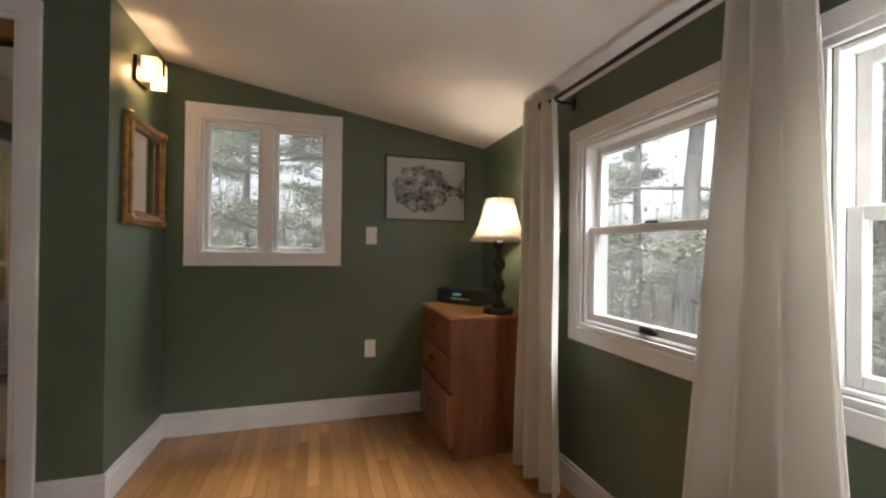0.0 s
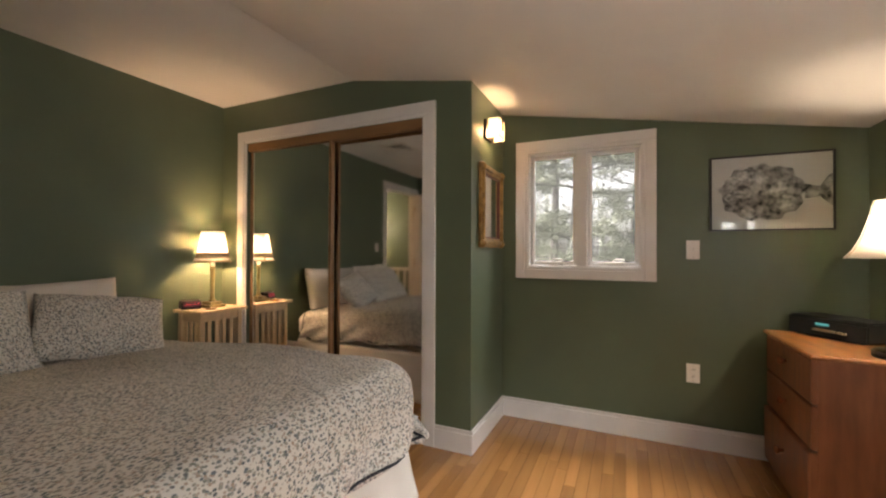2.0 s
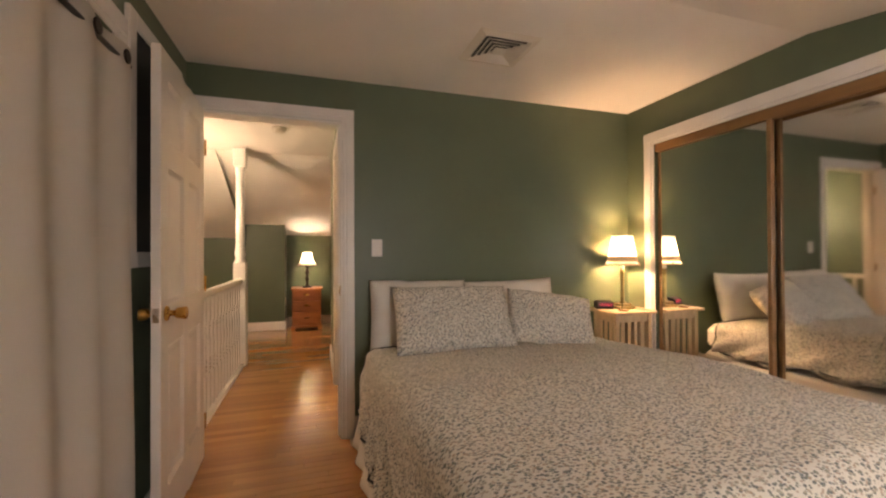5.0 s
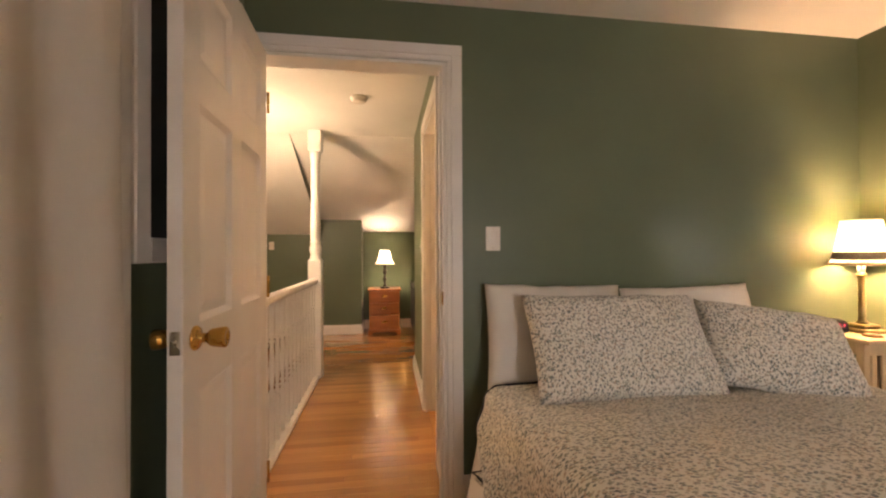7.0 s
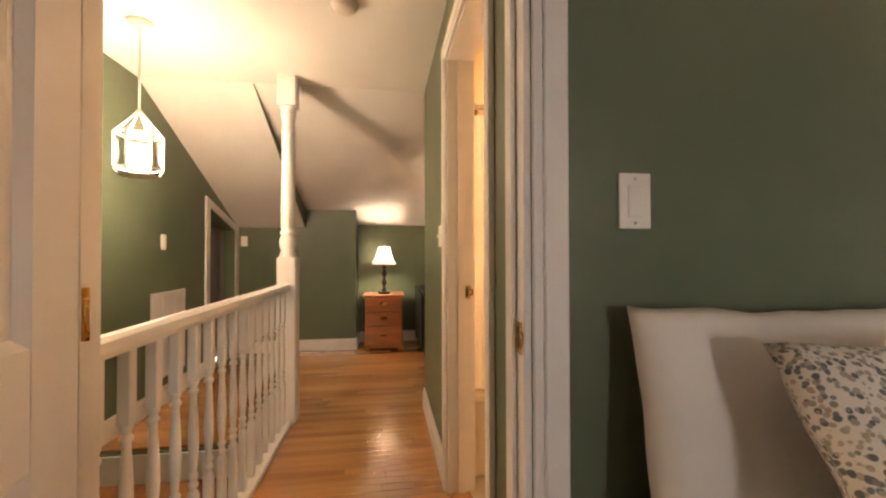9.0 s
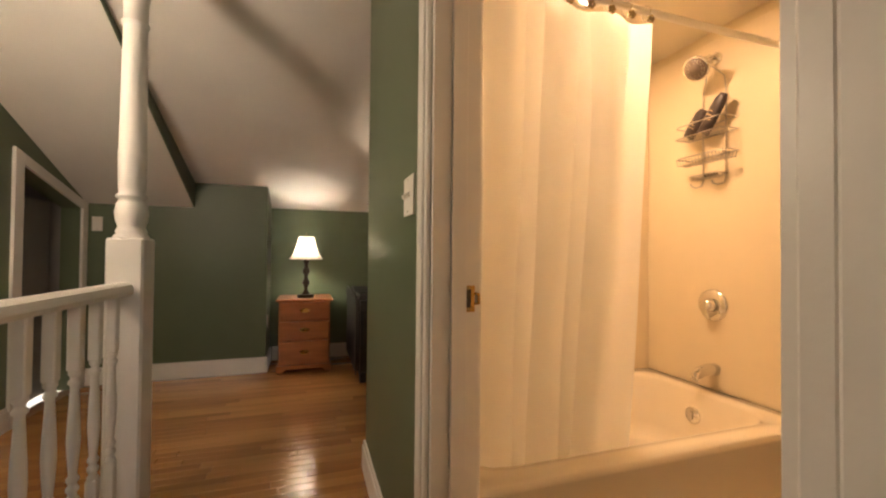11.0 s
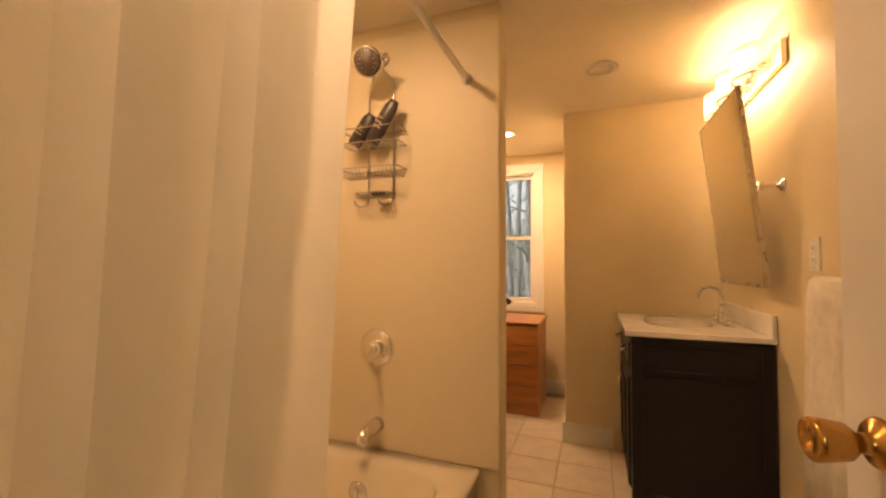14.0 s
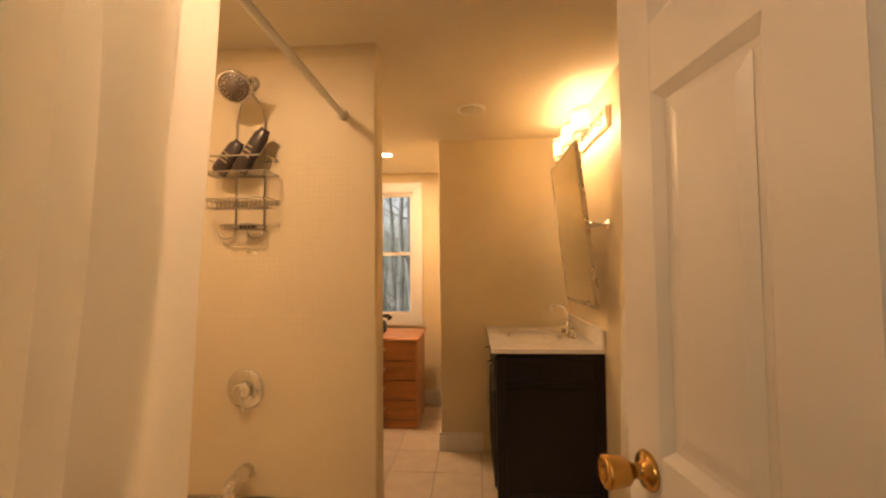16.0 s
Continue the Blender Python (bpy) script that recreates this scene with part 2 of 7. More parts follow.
def tile_relief(m, size, joint, depth):
    """Shallow square joints pressed into a moulded wall panel."""
    n, l = m.node_tree.nodes, m.node_tree.links
    co, sp, add, cb, br, bp = (n.new(k) for k in ("ShaderNodeTexCoord", "ShaderNodeSeparateXYZ", "ShaderNodeMath", "ShaderNodeCombineXYZ", "ShaderNodeTexBrick", "ShaderNodeBump"))
    l.new(co.outputs["Object"], sp.inputs[0])
    l.new(sp.outputs["X"], add.inputs[0])
    l.new(sp.outputs["Y"], add.inputs[1])
    l.new(add.outputs[0], cb.inputs["X"])
    l.new(sp.outputs["Z"], cb.inputs["Y"])
    l.new(cb.outputs[0], br.inputs["Vector"])
    br.offset = 0.0
    br.inputs["Scale"].default_value = 1.0
    br.inputs["Brick Width"].default_value = br.inputs["Row Height"].default_value = size
    br.inputs["Mortar Size"].default_value = joint
    br.inputs["Mortar Smooth"].default_value = 0.6
    bp.inputs["Strength"].default_value = depth
    bp.inputs["Distance"].default_value = 0.002
    bp.invert = True
    l.new(br.outputs["Fac"], bp.inputs["Height"])
    l.new(bp.outputs[0], n["Principled BSDF"].inputs["Normal"])


tile_relief(M_SURR, 0.0225, 0.0022, 0.22)
M_TUB = mat("glossy_tub", (0.80, 0.72, 0.57), 0.12, var=0.03, scale=3, coat=0.5)
M_CURT = mat("white_curtain_cloth", (0.78, 0.75, 0.70), 0.9, var=0.07, scale=5, grain=(1, 1, 0.25), bump=0.08, bscale=120, trans=0.42)
M_SHOWER = mat("sheer_shower_curtain", (0.90, 0.90, 0.87), 0.6, var=0.04, scale=4, bump=0.05, bscale=150, trans=0.55)
M_LINEN = mat("white_cotton", (0.78, 0.75, 0.70), 0.9, var=0.06, scale=6, bump=0.15, bscale=14)
M_TOWEL = mat("white_terry_towel", (0.82, 0.79, 0.73), 0.95, var=0.08, scale=30, bump=0.5, bscale=260)
M_SHADE = mat("ivory_lamp_shade", (0.88, 0.85, 0.79), 0.9, var=0.04, scale=30, bump=0.08, bscale=200, trans=0.6)
M_BAND = mat("tan_ribbon", (0.50, 0.40, 0.26), 0.85, var=0.1, scale=20)
M_GLOW = mat("lit_frosted_glass", (0.95, 0.85, 0.68), 0.3, var=0.02, trans=0.7, emit=0.3, ecol=(1.0, 0.80, 0.50))
M_CAN = mat("lit_can_lens", (0.95, 0.88, 0.72), 0.4, var=0.02, emit=1.2, ecol=(1.0, 0.86, 0.62))
M_CANOFF = mat("unlit_can_lens", (0.62, 0.58, 0.50), 0.5, var=0.05)
M_GOLD = mat("worn_gilt_wood", (0.42, 0.25, 0.085), 0.36, metal=0.45, var=0.45, scale=22, bump=0.3, bscale=45)
M_GILTRED = mat("red_bole_wood", (0.16, 0.05, 0.03), 0.45, var=0.4, scale=20)
M_MIRROR = mat("mirror_silver", (0.86, 0.87, 0.86), 0.012, metal=1.0, var=0.01, scale=2)
M_BMIRROR = mat("bath_mirror_silver", (0.90, 0.90, 0.88), 0.012, metal=1.0, var=0.01, scale=2)
M_PAPER = mat("white_paper", (0.74, 0.73, 0.70), 0.7, var=0.03, scale=10)
M_INK = mat("grey_ink_print", (0.40, 0.39, 0.38), 0.75, var=0.85, scale=38, tint=(0.03, 0.03, 0.03))
M_INKL = mat("pale_ink_print", (0.66, 0.65, 0.63), 0.75, var=0.7, scale=44, tint=(0.15, 0.15, 0.15))
M_PLATE = mat("white_plastic_plate", (0.80, 0.77, 0.72), 0.4, var=0.03, scale=10)
M_DARKIN = mat("dark_glossy_panel", (0.012, 0.014, 0.013), 0.5, var=0.3, scale=5)
M_GREY = mat("grey_painted_door", (0.24, 0.23, 0.23), 0.5, var=0.06, scale=5)
M_VENT = mat("vent_enamel", (0.66, 0.62, 0.55), 0.5, var=0.05, scale=10)
# near-black colour that stands for the shade inside small recesses
M_VDARK = mat("painted_recess_shade", (0.06, 0.055, 0.05), 0.7, var=0.2, scale=10)
M_LED = mat("red_clock_digits", (0.3, 0.02, 0.03), 0.5, emit=0.35, ecol=(1.0, 0.08, 0.15))
M_LCD = mat("teal_display", (0.02, 0.10, 0.10), 0.4, emit=0.05, ecol=(0.2, 0.9, 0.9))
M_SPRAY = mat("grey_spray_face", (0.17, 0.13, 0.10), 0.4, var=0.2, scale=30)
M_BOTTLE = mat("dark_plastic_bottle", (0.060, 0.046, 0.046), 0.3, var=0.2, scale=12)
M_GLASS = glass_mat("picture_glass")
# grey tint and veil dim and haze what is seen outdoors
M_PANE = glass_mat("hazy_window_pane", (0.60, 0.61, 0.61), 0.022)
M_BPANE = glass_mat("bath_window_pane", (0.62, 0.63, 0.62), 0.06)
M_FLORAL = floral_mat("floral_cotton", (0.72, 0.69, 0.63))
M_PIPE = mat("navy_piping", (0.02, 0.024, 0.032), 0.8, var=0.2, scale=20)
M_BARK = mat("pine_bark", (0.17, 0.16, 0.15), 0.95, var=0.5, scale=8, grain=(3, 3, 0.6), bump=0.6, bscale=14)
M_NEEDLE = mat("pine_needles", (0.30, 0.33, 0.25), 0.8, var=0.35, scale=1.5, trans=0.35, rnd=0.3, island=True)
M_BUD = mat("early_spring_leaves", (0.25, 0.27, 0.17), 0.8, var=0.4, scale=2.0, trans=0.4, rnd=0.3, island=True)
M_GROUND = mat("leaf_litter", (0.11, 0.095, 0.06), 0.95, var=0.5, scale=0.6, bump=0.5, bscale=3)
# greyed base colour: the haze of distance is put into it
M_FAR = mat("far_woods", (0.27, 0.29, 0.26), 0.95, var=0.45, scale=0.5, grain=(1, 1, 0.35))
M_TREAD = mat("stair_tread_oak", (0.36, 0.16, 0.055), 0.35, var=0.25, scale=5, grain=(1, 6, 5), coat=0.2)


# ---- mesh helpers ----
def box(bm, lo, hi, bev=0.0, m=None, seg=1):
    x0, y0, z0 = lo
    x1, y1, z1 = hi
    vs = [bm.verts.new(p) for p in ((x0, y0, z0), (x1, y0, z0), (x1, y1, z0), (x0, y1, z0), (x0, y0, z1), (x1, y0, z1), (x1, y1, z1), (x0, y1, z1))]
    fs = [bm.faces.new([vs[i] for i in f]) for f in ((3, 2, 1, 0), (4, 5, 6, 7), (0, 1, 5, 4), (1, 2, 6, 5), (2, 3, 7, 6), (3, 0, 4, 7))]
    if m is not None:
        bmesh.ops.transform(bm, matrix=m, verts=vs)
    if bev:
        es = list({e for f in fs for e in f.edges})
        bmesh.ops.bevel(bm, geom=es, offset=bev, segments=seg, affect="EDGES", profile=0.6)
    return vs


def prism(bm, pts, axis, a0, a1):
    """A polygon in the two other axes, drawn out along one axis."""
    def at(p, a):
        return {"x": (a, p[0], p[1]), "y": (p[0], a, p[1]), "z": (p[0], p[1], a)}[axis]
    lo, hi = [bm.verts.new(at(p, a0)) for p in pts], [bm.verts.new(at(p, a1)) for p in pts]
    fs = [bm.faces.new(lo), bm.faces.new(hi[::-1])]
    for i in range(len(pts)):
        j = (i + 1) % len(pts)
        fs.append(bm.faces.new((lo[j], lo[i], hi[i], hi[j])))
    bmesh.ops.recalc_face_normals(bm, faces=fs)
    return lo + hi


def lathe(bm, prof, seg=24, m=None):
    rings = []
    for r, z in prof:
        rings.append([bm.verts.new((r * math.cos(2 * math.pi * k / seg), r * math.sin(2 * math.pi * k / seg), z)) for k in range(seg)])
    fs = []
    for a, b in zip(rings, rings[1:]):
        for k in range(seg):
            fs.append(bm.faces.new((a[k], a[(k + 1) % seg], b[(k + 1) % seg], b[k])))
    if prof[0][0] > 1e-4:
        fs.append(bm.faces.new(rings[0][::-1]))
    if prof[-1][0] > 1e-4:
        fs.append(bm.faces.new(rings[-1]))
    vs = [v for r in rings for v in r]
    for f in fs:
        f.smooth = True
    if m is not None:
        bmesh.ops.transform(bm, matrix=m, verts=vs)
    bmesh.ops.recalc_face_normals(bm, faces=fs)
    return vs


def shell(bm, prof, seg=24, m=None):
    """A turned surface with no caps."""
    rings = [[bm.verts.new((r * math.cos(2 * math.pi * k / seg), r * math.sin(2 * math.pi * k / seg), z)) for k in range(seg)] for r, z in prof]
    for a, b in zip(rings, rings[1:]):
        for k in range(seg):
            bm.faces.new((a[k], a[(k + 1) % seg], b[(k + 1) % seg], b[k])).smooth = True
    vs = [v for r in rings for v in r]
    if m is not None:
        bmesh.ops.transform(bm, matrix=m, verts=vs)


def tube(bm, pts, r, seg=8, taper=None):
    pts = [Vector(p) for p in pts]
    rings, up = [], Vector((0.13, 0.21, 0.97))
    for i, p in enumerate(pts):
        d = (pts[min(i + 1, len(pts) - 1)] - pts[max(i - 1, 0)]).normalized()
        if abs(d.dot(up)) > 0.95:
            up = Vector((0.97, 0.11, 0.2))
        u = d.cross(up).normalized()
        w = u.cross(d)
        rad = taper[i] if taper else r
        rings.append([bm.verts.new(p + rad * (math.cos(2 * math.pi * k / seg) * u + math.sin(2 * math.pi * k / seg) * w)) for k in range(seg)])
    fs = []
    for a, b in zip(rings, rings[1:]):
        for k in range(seg):
            fs.append(bm.faces.new((a[k], a[(k + 1) % seg], b[(k + 1) % seg], b[k])))
    fs += [bm.faces.new(rings[0][::-1]), bm.faces.new(rings[-1])]
    for f in fs:
        f.smooth = True
    bmesh.ops.recalc_face_normals(bm, faces=fs)


def mesh_of(name, bm, material):
    me = bpy.data.meshes.new(name)
    bm.to_mesh(me)
    bm.free()
    me.materials.append(material)
    return me


def part(name, bm, material, parent, label=""):
    ob = new(name, mesh_of(name, bm, material))
    ob.parent = parent
    return tagged(ob, label)


def thing(name, m, label, category, group=""):
    ob = new(name)
    ob.empty_display_size = 0.1
    ob.matrix_world = m
    return tagged(ob, label, category, group)


def struct(name, bm, material, label, category="structure"):
    return tagged(new(name, mesh_of(name, bm, material)), label, category, kind="structure")


def solid(name, bm, material, label, category, m=None, group=""):
    ob = new(name, mesh_of(name, bm, material))
    if m is not None:
        ob.matrix_world = m
    return tagged(ob, label, category, group)


def boxes(*bs, bev=0.0):
    bm = bmesh.new()
    for lo, hi in bs:
        box(bm, lo, hi, bev)
    return bm


def panel_wall(bm, axis, a0, a1, u0, u1, top, holes, extra=()):
    """A wall from u0 to u1, from a0 to a1 thick, up to top(u), with holes (u0, u1, z0, z1)."""
    cuts = sorted({u0, u1, *extra, *[h[0] for h in holes], *[h[1] for h in holes]})
    cuts = [c for c in cuts if u0 <= c <= u1]
    for p, q in zip(cuts, cuts[1:]):
        mid, z = (p + q) / 2, 0.0
        for h in sorted([h for h in holes if h[0] < mid < h[1]], key=lambda h: h[2]):
            if h[2] > z:
                prism(bm, [(p, z), (q, z), (q, h[2]), (p, h[2])], axis, a0, a1)
            z = h[3]
        prism(bm, [(p, z), (q, z), (q, top(q)), (p, top(p))], axis, a0, a1)


CEIL = 2.318
APEX = 1.27


def bed_ceil(x):
    return CEIL if x <= APEX else CEIL - (x - APEX) * 0.1717


# ---- bedroom shell ----
bm = bmesh.new()
panel_wall(bm, "x", -0.06, 0.0, -3.27, 0.77, lambda u: 2.36, [(-3.12, -2.265, 0, 2.05)])
struct("wall_west", bm, M_GREEN, "dark olive green painted bedroom wall with doorway", "wall")
bm = bmesh.new()
panel_wall(bm, "x", -0.12, -0.06, -4.32, -2.2, lambda u: 2.36, [(-3.12, -2.265, 0, 2.05)])
struct("wall_hall_east", bm, M_GREEN, "dark olive green painted hallway wall", "wall")
bm = bmesh.new()
panel_wall(bm, "x", -0.12, -0.06, -2.2, 1.77, lambda u: 2.36, [])
struct("wall_bath_east", bm, M_CREAM, "pale yellow painted bathroom wall", "wall")
bm = bmesh.new()
panel_wall(bm, "y", 0.0, 0.10, 0.0, 2.02, lambda u: bed_ceil(u) + 0.05, [(0.277, 1.80, 0, 2.0)], (APEX,))
panel_wall(bm, "x", 2.02, 2.117, 0.0, 0.647, lambda u: bed_ceil(2.1) + 0.05, [])
struct("wall_closet", bm, M_GREEN, "olive green closet wall and its short return", "wall")
bm = bmesh.new()
panel_wall(bm, "y", 0.647, 0.77, 0.0, 4.22, lambda u: bed_ceil(u) + 0.05, [(2.305, 3.025, 1.075, 1.865)], (APEX,))
struct("wall_north", bm, M_GREEN, "olive green wall under a sloping ceiling", "wall")
bm = bmesh.new()
panel_wall(bm, "x", 4.10, 4.22, -3.27, 0.647, lambda u: 1.90, [(-1.255, -0.515, 0.785, 1.568), (-2.165, -1.425, 0.785, 1.568)])
struct("wall_east", bm, M_GREEN, "olive green low window wall", "wall")
bm = bmesh.new()
panel_wall(bm, "y", -3.27, -3.15, 0.0, 4.10, lambda u: bed_ceil(u) + 0.05, [(0.905, 2.42, 0, 2.02)], (APEX,))
struct("wall_south", bm, M_GREEN, "olive green wall with a curtained opening", "wall")
struct("wall_alcove", boxes(((0.86, -3.42, 0), (2.46, -3.36, 2.1)), ((0.86, -3.36, 0), (0.905, -3.272, 2.1)), ((2.42, -3.36, 0), (2.46, -3.272, 2.1)), ((0.86, -3.42, 2.1), (2.46, -3.272, 2.16))), M_CREAM, "plain wall behind the curtained opening", "wall")
bm = bmesh.new()
prism(bm, [(-0.06, CEIL), (APEX, CEIL), (4.22, bed_ceil(4.22)), (4.22, bed_ceil(4.22) + 0.12), (APEX, CEIL + 0.12), (-0.06, CEIL + 0.12)], "y", -3.27, 0.77)
struct("ceiling", bm, M_CEIL, "white ceiling, flat then sloping down to the windows", "ceiling")

# ---- hall shell ----
SLOPE0, KNEE = -2.2, -4.09


def hall_slope(x):
    return CEIL if x >= SLOPE0 else CEIL - (SLOPE0 - x) * 0.3585


def stair_slope(x):
    return CEIL if x >= SLOPE0 else CEIL - (SLOPE0 - x) * 0.470


bm = bmesh.new()
panel_wall(bm, "y", -2.26, -2.20, -2.2, -0.12, lambda u: 2.36, [(-1.12, -0.353, 0, 2.05)])
struct("wall_hall_north", bm, M_GREEN, "dark olive green hallway wall beside the bathroom door", "wall")
bm = bmesh.new()
panel_wall(bm, "y", -2.20, -2.14, -2.2, -0.12, lambda u: 2.30, [(-1.12, -0.353, 0, 2.05)])
struct("wall_bath_south", bm, M_CREAM, "pale yellow bathroom wall round its door", "wall")
bm = bmesh.new()
panel_wall(bm, "x", -2.2, -2.14, -2.2, 1.77, lambda u: 2.36, [])
struct("wall_loft_east", bm, M_GREEN, "olive green wall of the loft room", "wall")
bm = bmesh.new()
SLANT = [(-3.32, 0), (-3.32, 1.575), (-4.0, 1.38), (-4.0, 0)]
panel_wall(bm, "y", -4.32, -4.2, -3.32, -0.12, lambda u: stair_slope(u) + 0.06, [], (SLOPE0,))
prism(bm, [(-4.0, 0), (-4.0, stair_slope(-4.0) + 0.05), (-4.21, stair_slope(-4.21) + 0.05), (-4.21, 0)], "y", -4.32, -4.2)
prism(bm, [(-3.32, 1.575), (-3.32, stair_slope(-3.32) + 0.05), (-4.0, stair_slope(-4.0) + 0.05), (-4.0, 1.38)], "y", -4.32, -4.2)
struct("wall_hall_south", bm, M_GREEN, "dark green stair hall wall under a slope", "wall")
bm = bmesh.new()
prism(bm, [(-4.32, 0), (-2.89, 0), (-2.89, 1.66), (-3.46, 1.66), (-3.46, 1.50), (-4.32, 1.50)], "x", KNEE - 0.12, KNEE)
prism(bm, [(KNEE - 0.12, 0), (KNEE - 0.12, hall_slope(KNEE - 0.12) + 0.03), (-4.62, hall_slope(-4.62) + 0.03), (-4.62, 0)], "y", -2.97, -2.89)
struct("wall_knee", bm, M_GREEN, "low dark green knee wall under the eaves", "wall")
bm = bmesh.new()
panel_wall(bm, "x", -4.62, -4.5, -2.89, 1.2, lambda u: 1.52, [])
panel_wall(bm, "y", 1.08, 1.2, -4.5, -2.2, lambda u: 2.36, [])
struct("wall_loft_west", bm, M_GREEN, "olive green low wall of the loft room", "wall")
bm = bmesh.new()
prism(bm, [(-0.12, CEIL), (SLOPE0, CEIL), (SLOPE0, CEIL + 0.12), (-0.12, CEIL + 0.12)], "y", -4.32, -2.26)
struct("ceiling_hall", bm, M_CEIL, "flat white hall ceiling", "ceiling")
bm = bmesh.new()
prism(bm, [(SLOPE0, CEIL), (-4.62, hall_slope(-4.62)), (-4.62, CEIL + 0.12), (SLOPE0, CEIL + 0.12)], "y", -3.46, 1.2)
struct("ceiling_slope_1", bm, M_CEIL, "white ceiling sloping to the eaves", "ceiling")
bm = bmesh.new()
prism(bm, [(SLOPE0, CEIL), (-4.62, stair_slope(-4.62)), (-4.62, CEIL + 0.12), (SLOPE0, CEIL + 0.12)], "y", -4.32, -3.466)
struct("ceiling_slope_2", bm, M_CEIL, "steeper white slope over the stairs", "ceiling")
bm = bmesh.new()
prism(bm, [(SLOPE0 - 0.005, CEIL - 0.004), (KNEE + 0.001, stair_slope(KNEE)), (KNEE + 0.001, hall_slope(KNEE) - 0.001)], "y", -3.464, -3.457)
struct("wall_cheek", bm, M_GREEN, "narrow green cheek between two ceiling slopes", "wall")

# ---- bathroom shell ----
BCEIL = 2.175
bm = bmesh.new()
panel_wall(bm, "x", -2.14, -2.08, -2.14, 1.77, lambda u: 2.3, [])
struct("wall_bath_west", bm, M_CREAM, "pale yellow bathroom wall", "wall")
bm = bmesh.new()
panel_wall(bm, "y", 1.65, 1.77, -2.08, -1.0, lambda u: 2.3, [(-1.70, -1.335, 0.80, 2.005)])
struct("wall_bath_north", bm, M_CREAM, "pale yellow wall with a narrow window", "wall")
struct("wall_bath_jog", boxes(((-1.01, 0.67, 0), (-0.12, 1.648, 2.3)), bev=0.004), M_CREAM, "pale yellow projecting wall beyond the vanity", "wall")
struct("wall_wing", boxes(((-2.08, -0.635, 0), (-1.15, -0.525, 2.2)), bev=0.004), M_CREAM, "pale yellow wing wall at the end of the tub", "wall")
struct("ceiling_bath", boxes(((-2.08, -2.14, BCEIL), (-0.12, 1.65, 2.25))), M_BCEIL, "cream bathroom ceiling", "ceiling")

# ---- tub surround, one glossy sheet a wall ----
surround = tagged(new("tub_surround"), "glossy cream fibreglass tub surround", "wall panel", kind="structure")
for lo, hi in (((-2.076, -0.645, 0.40), (-1.152, -0.636, 2.12)), ((-2.078, -2.13, 0.40), (-2.066, -0.646, 2.12)), ((-2.066, -2.138, 0.40), (-1.22, -2.128, 2.12))):
    part("panel", boxes((lo, hi), bev=0.002), M_SURR, surround)


# ---- trim ----
def casing(name, axis, face, out, u0, u1, z1, w=0.09, d=0.018, z0=0.0, sill=False, label="white painted door casing", w0=None):
    """Flat boards with an inner bead round an opening; out is +1 or -1 along the axis."""
    bm = bmesh.new()

    def board(ua, ub, za, zb, dd):
        a, b = sorted((face, face + out * dd))
        lo, hi = ((a, ua, za), (b, ub, zb)) if axis == "x" else ((ua, a, za), (ub, b, zb))
        box(bm, lo, hi, 0.003)
    for dd, o0, o1 in ((d, 0.022, w), (d * 0.7, 0.0, 0.022)):
        p1 = min(o1, w0) if w0 else o1
        board(u0 - p1, u0 - o0, z0 - (o1 if sill else 0), z1 + o0, dd)
        board(u1 + o0, u1 + o1, z0 - (o1 if sill else 0), z1 + o0, dd)
        board(u0 - p1, u1 + o1, z1 + o0, z1 + o1, dd + 0.0015)
        if sill:
            board(u0 - o0, u1 + o0, z0 - o1, z0 - o0, dd + 0.001)
    return struct(name, bm, M_TRIM, label, "trim")


casing("trim_bedroom_door", "x", 0.0, 1, -3.12, -2.265, 2.05, w=0.072, w0=0.03)
casing("trim_bedroom_door_hall", "x", -0.12, -1, -3.12, -2.265, 2.05, w=0.072)
casing("trim_closet", "y", 0.0, -1, 0.277, 1.80, 2.0, label="white painted closet casing")
casing("trim_bath_door", "y", -2.26, -1, -1.12, -0.353, 2.05, w=0.068)
casing("trim_bath_door_inside", "y", -2.14, 1, -1.12, -0.353, 2.05, w=0.068)
casing("trim_alcove", "y", -3.15, 1, 0.905, 2.42, 2.02, w=0.092, label="white casing of the curtained opening")
jamb = tagged(new("door_jamb_bedroom"), "white painted door jamb with stop", "trim", kind="structure")
for lo, hi in (((-0.12, -3.12, 0), (0.0, -3.105, 2.05)), ((-0.12, -2.28, 0), (0.0, -2.265, 2.05)), ((-0.12, -3.105, 2.035), (0.0, -2.28, 2.05)), ((-0.085, -2.292, 0), (-0.045, -2.281, 2.034)), ((-0.085, -3.104, 0), (-0.045, -3.093, 2.034))):
    part("jamb_board", boxes((lo, hi), bev=0.001), M_TRIM, jamb)

jamb = tagged(new("door_jamb_bath"), "white painted door jamb with stop", "trim", kind="structure")
for lo, hi in (((-1.12, -2.26, 0), (-1.105, -2.14, 2.05)), ((-0.368, -2.26, 0), (-0.353, -2.14, 2.05)), ((-1.105, -2.26, 2.035), (-0.368, -2.14, 2.05)), ((-1.104, -2.215, 0), (-1.093, -2.178, 2.034)), ((-0.380, -2.215, 0), (-0.369, -2.178, 2.034))):
    part("jamb_board", boxes((lo, hi), bev=0.001), M_TRIM, jamb)

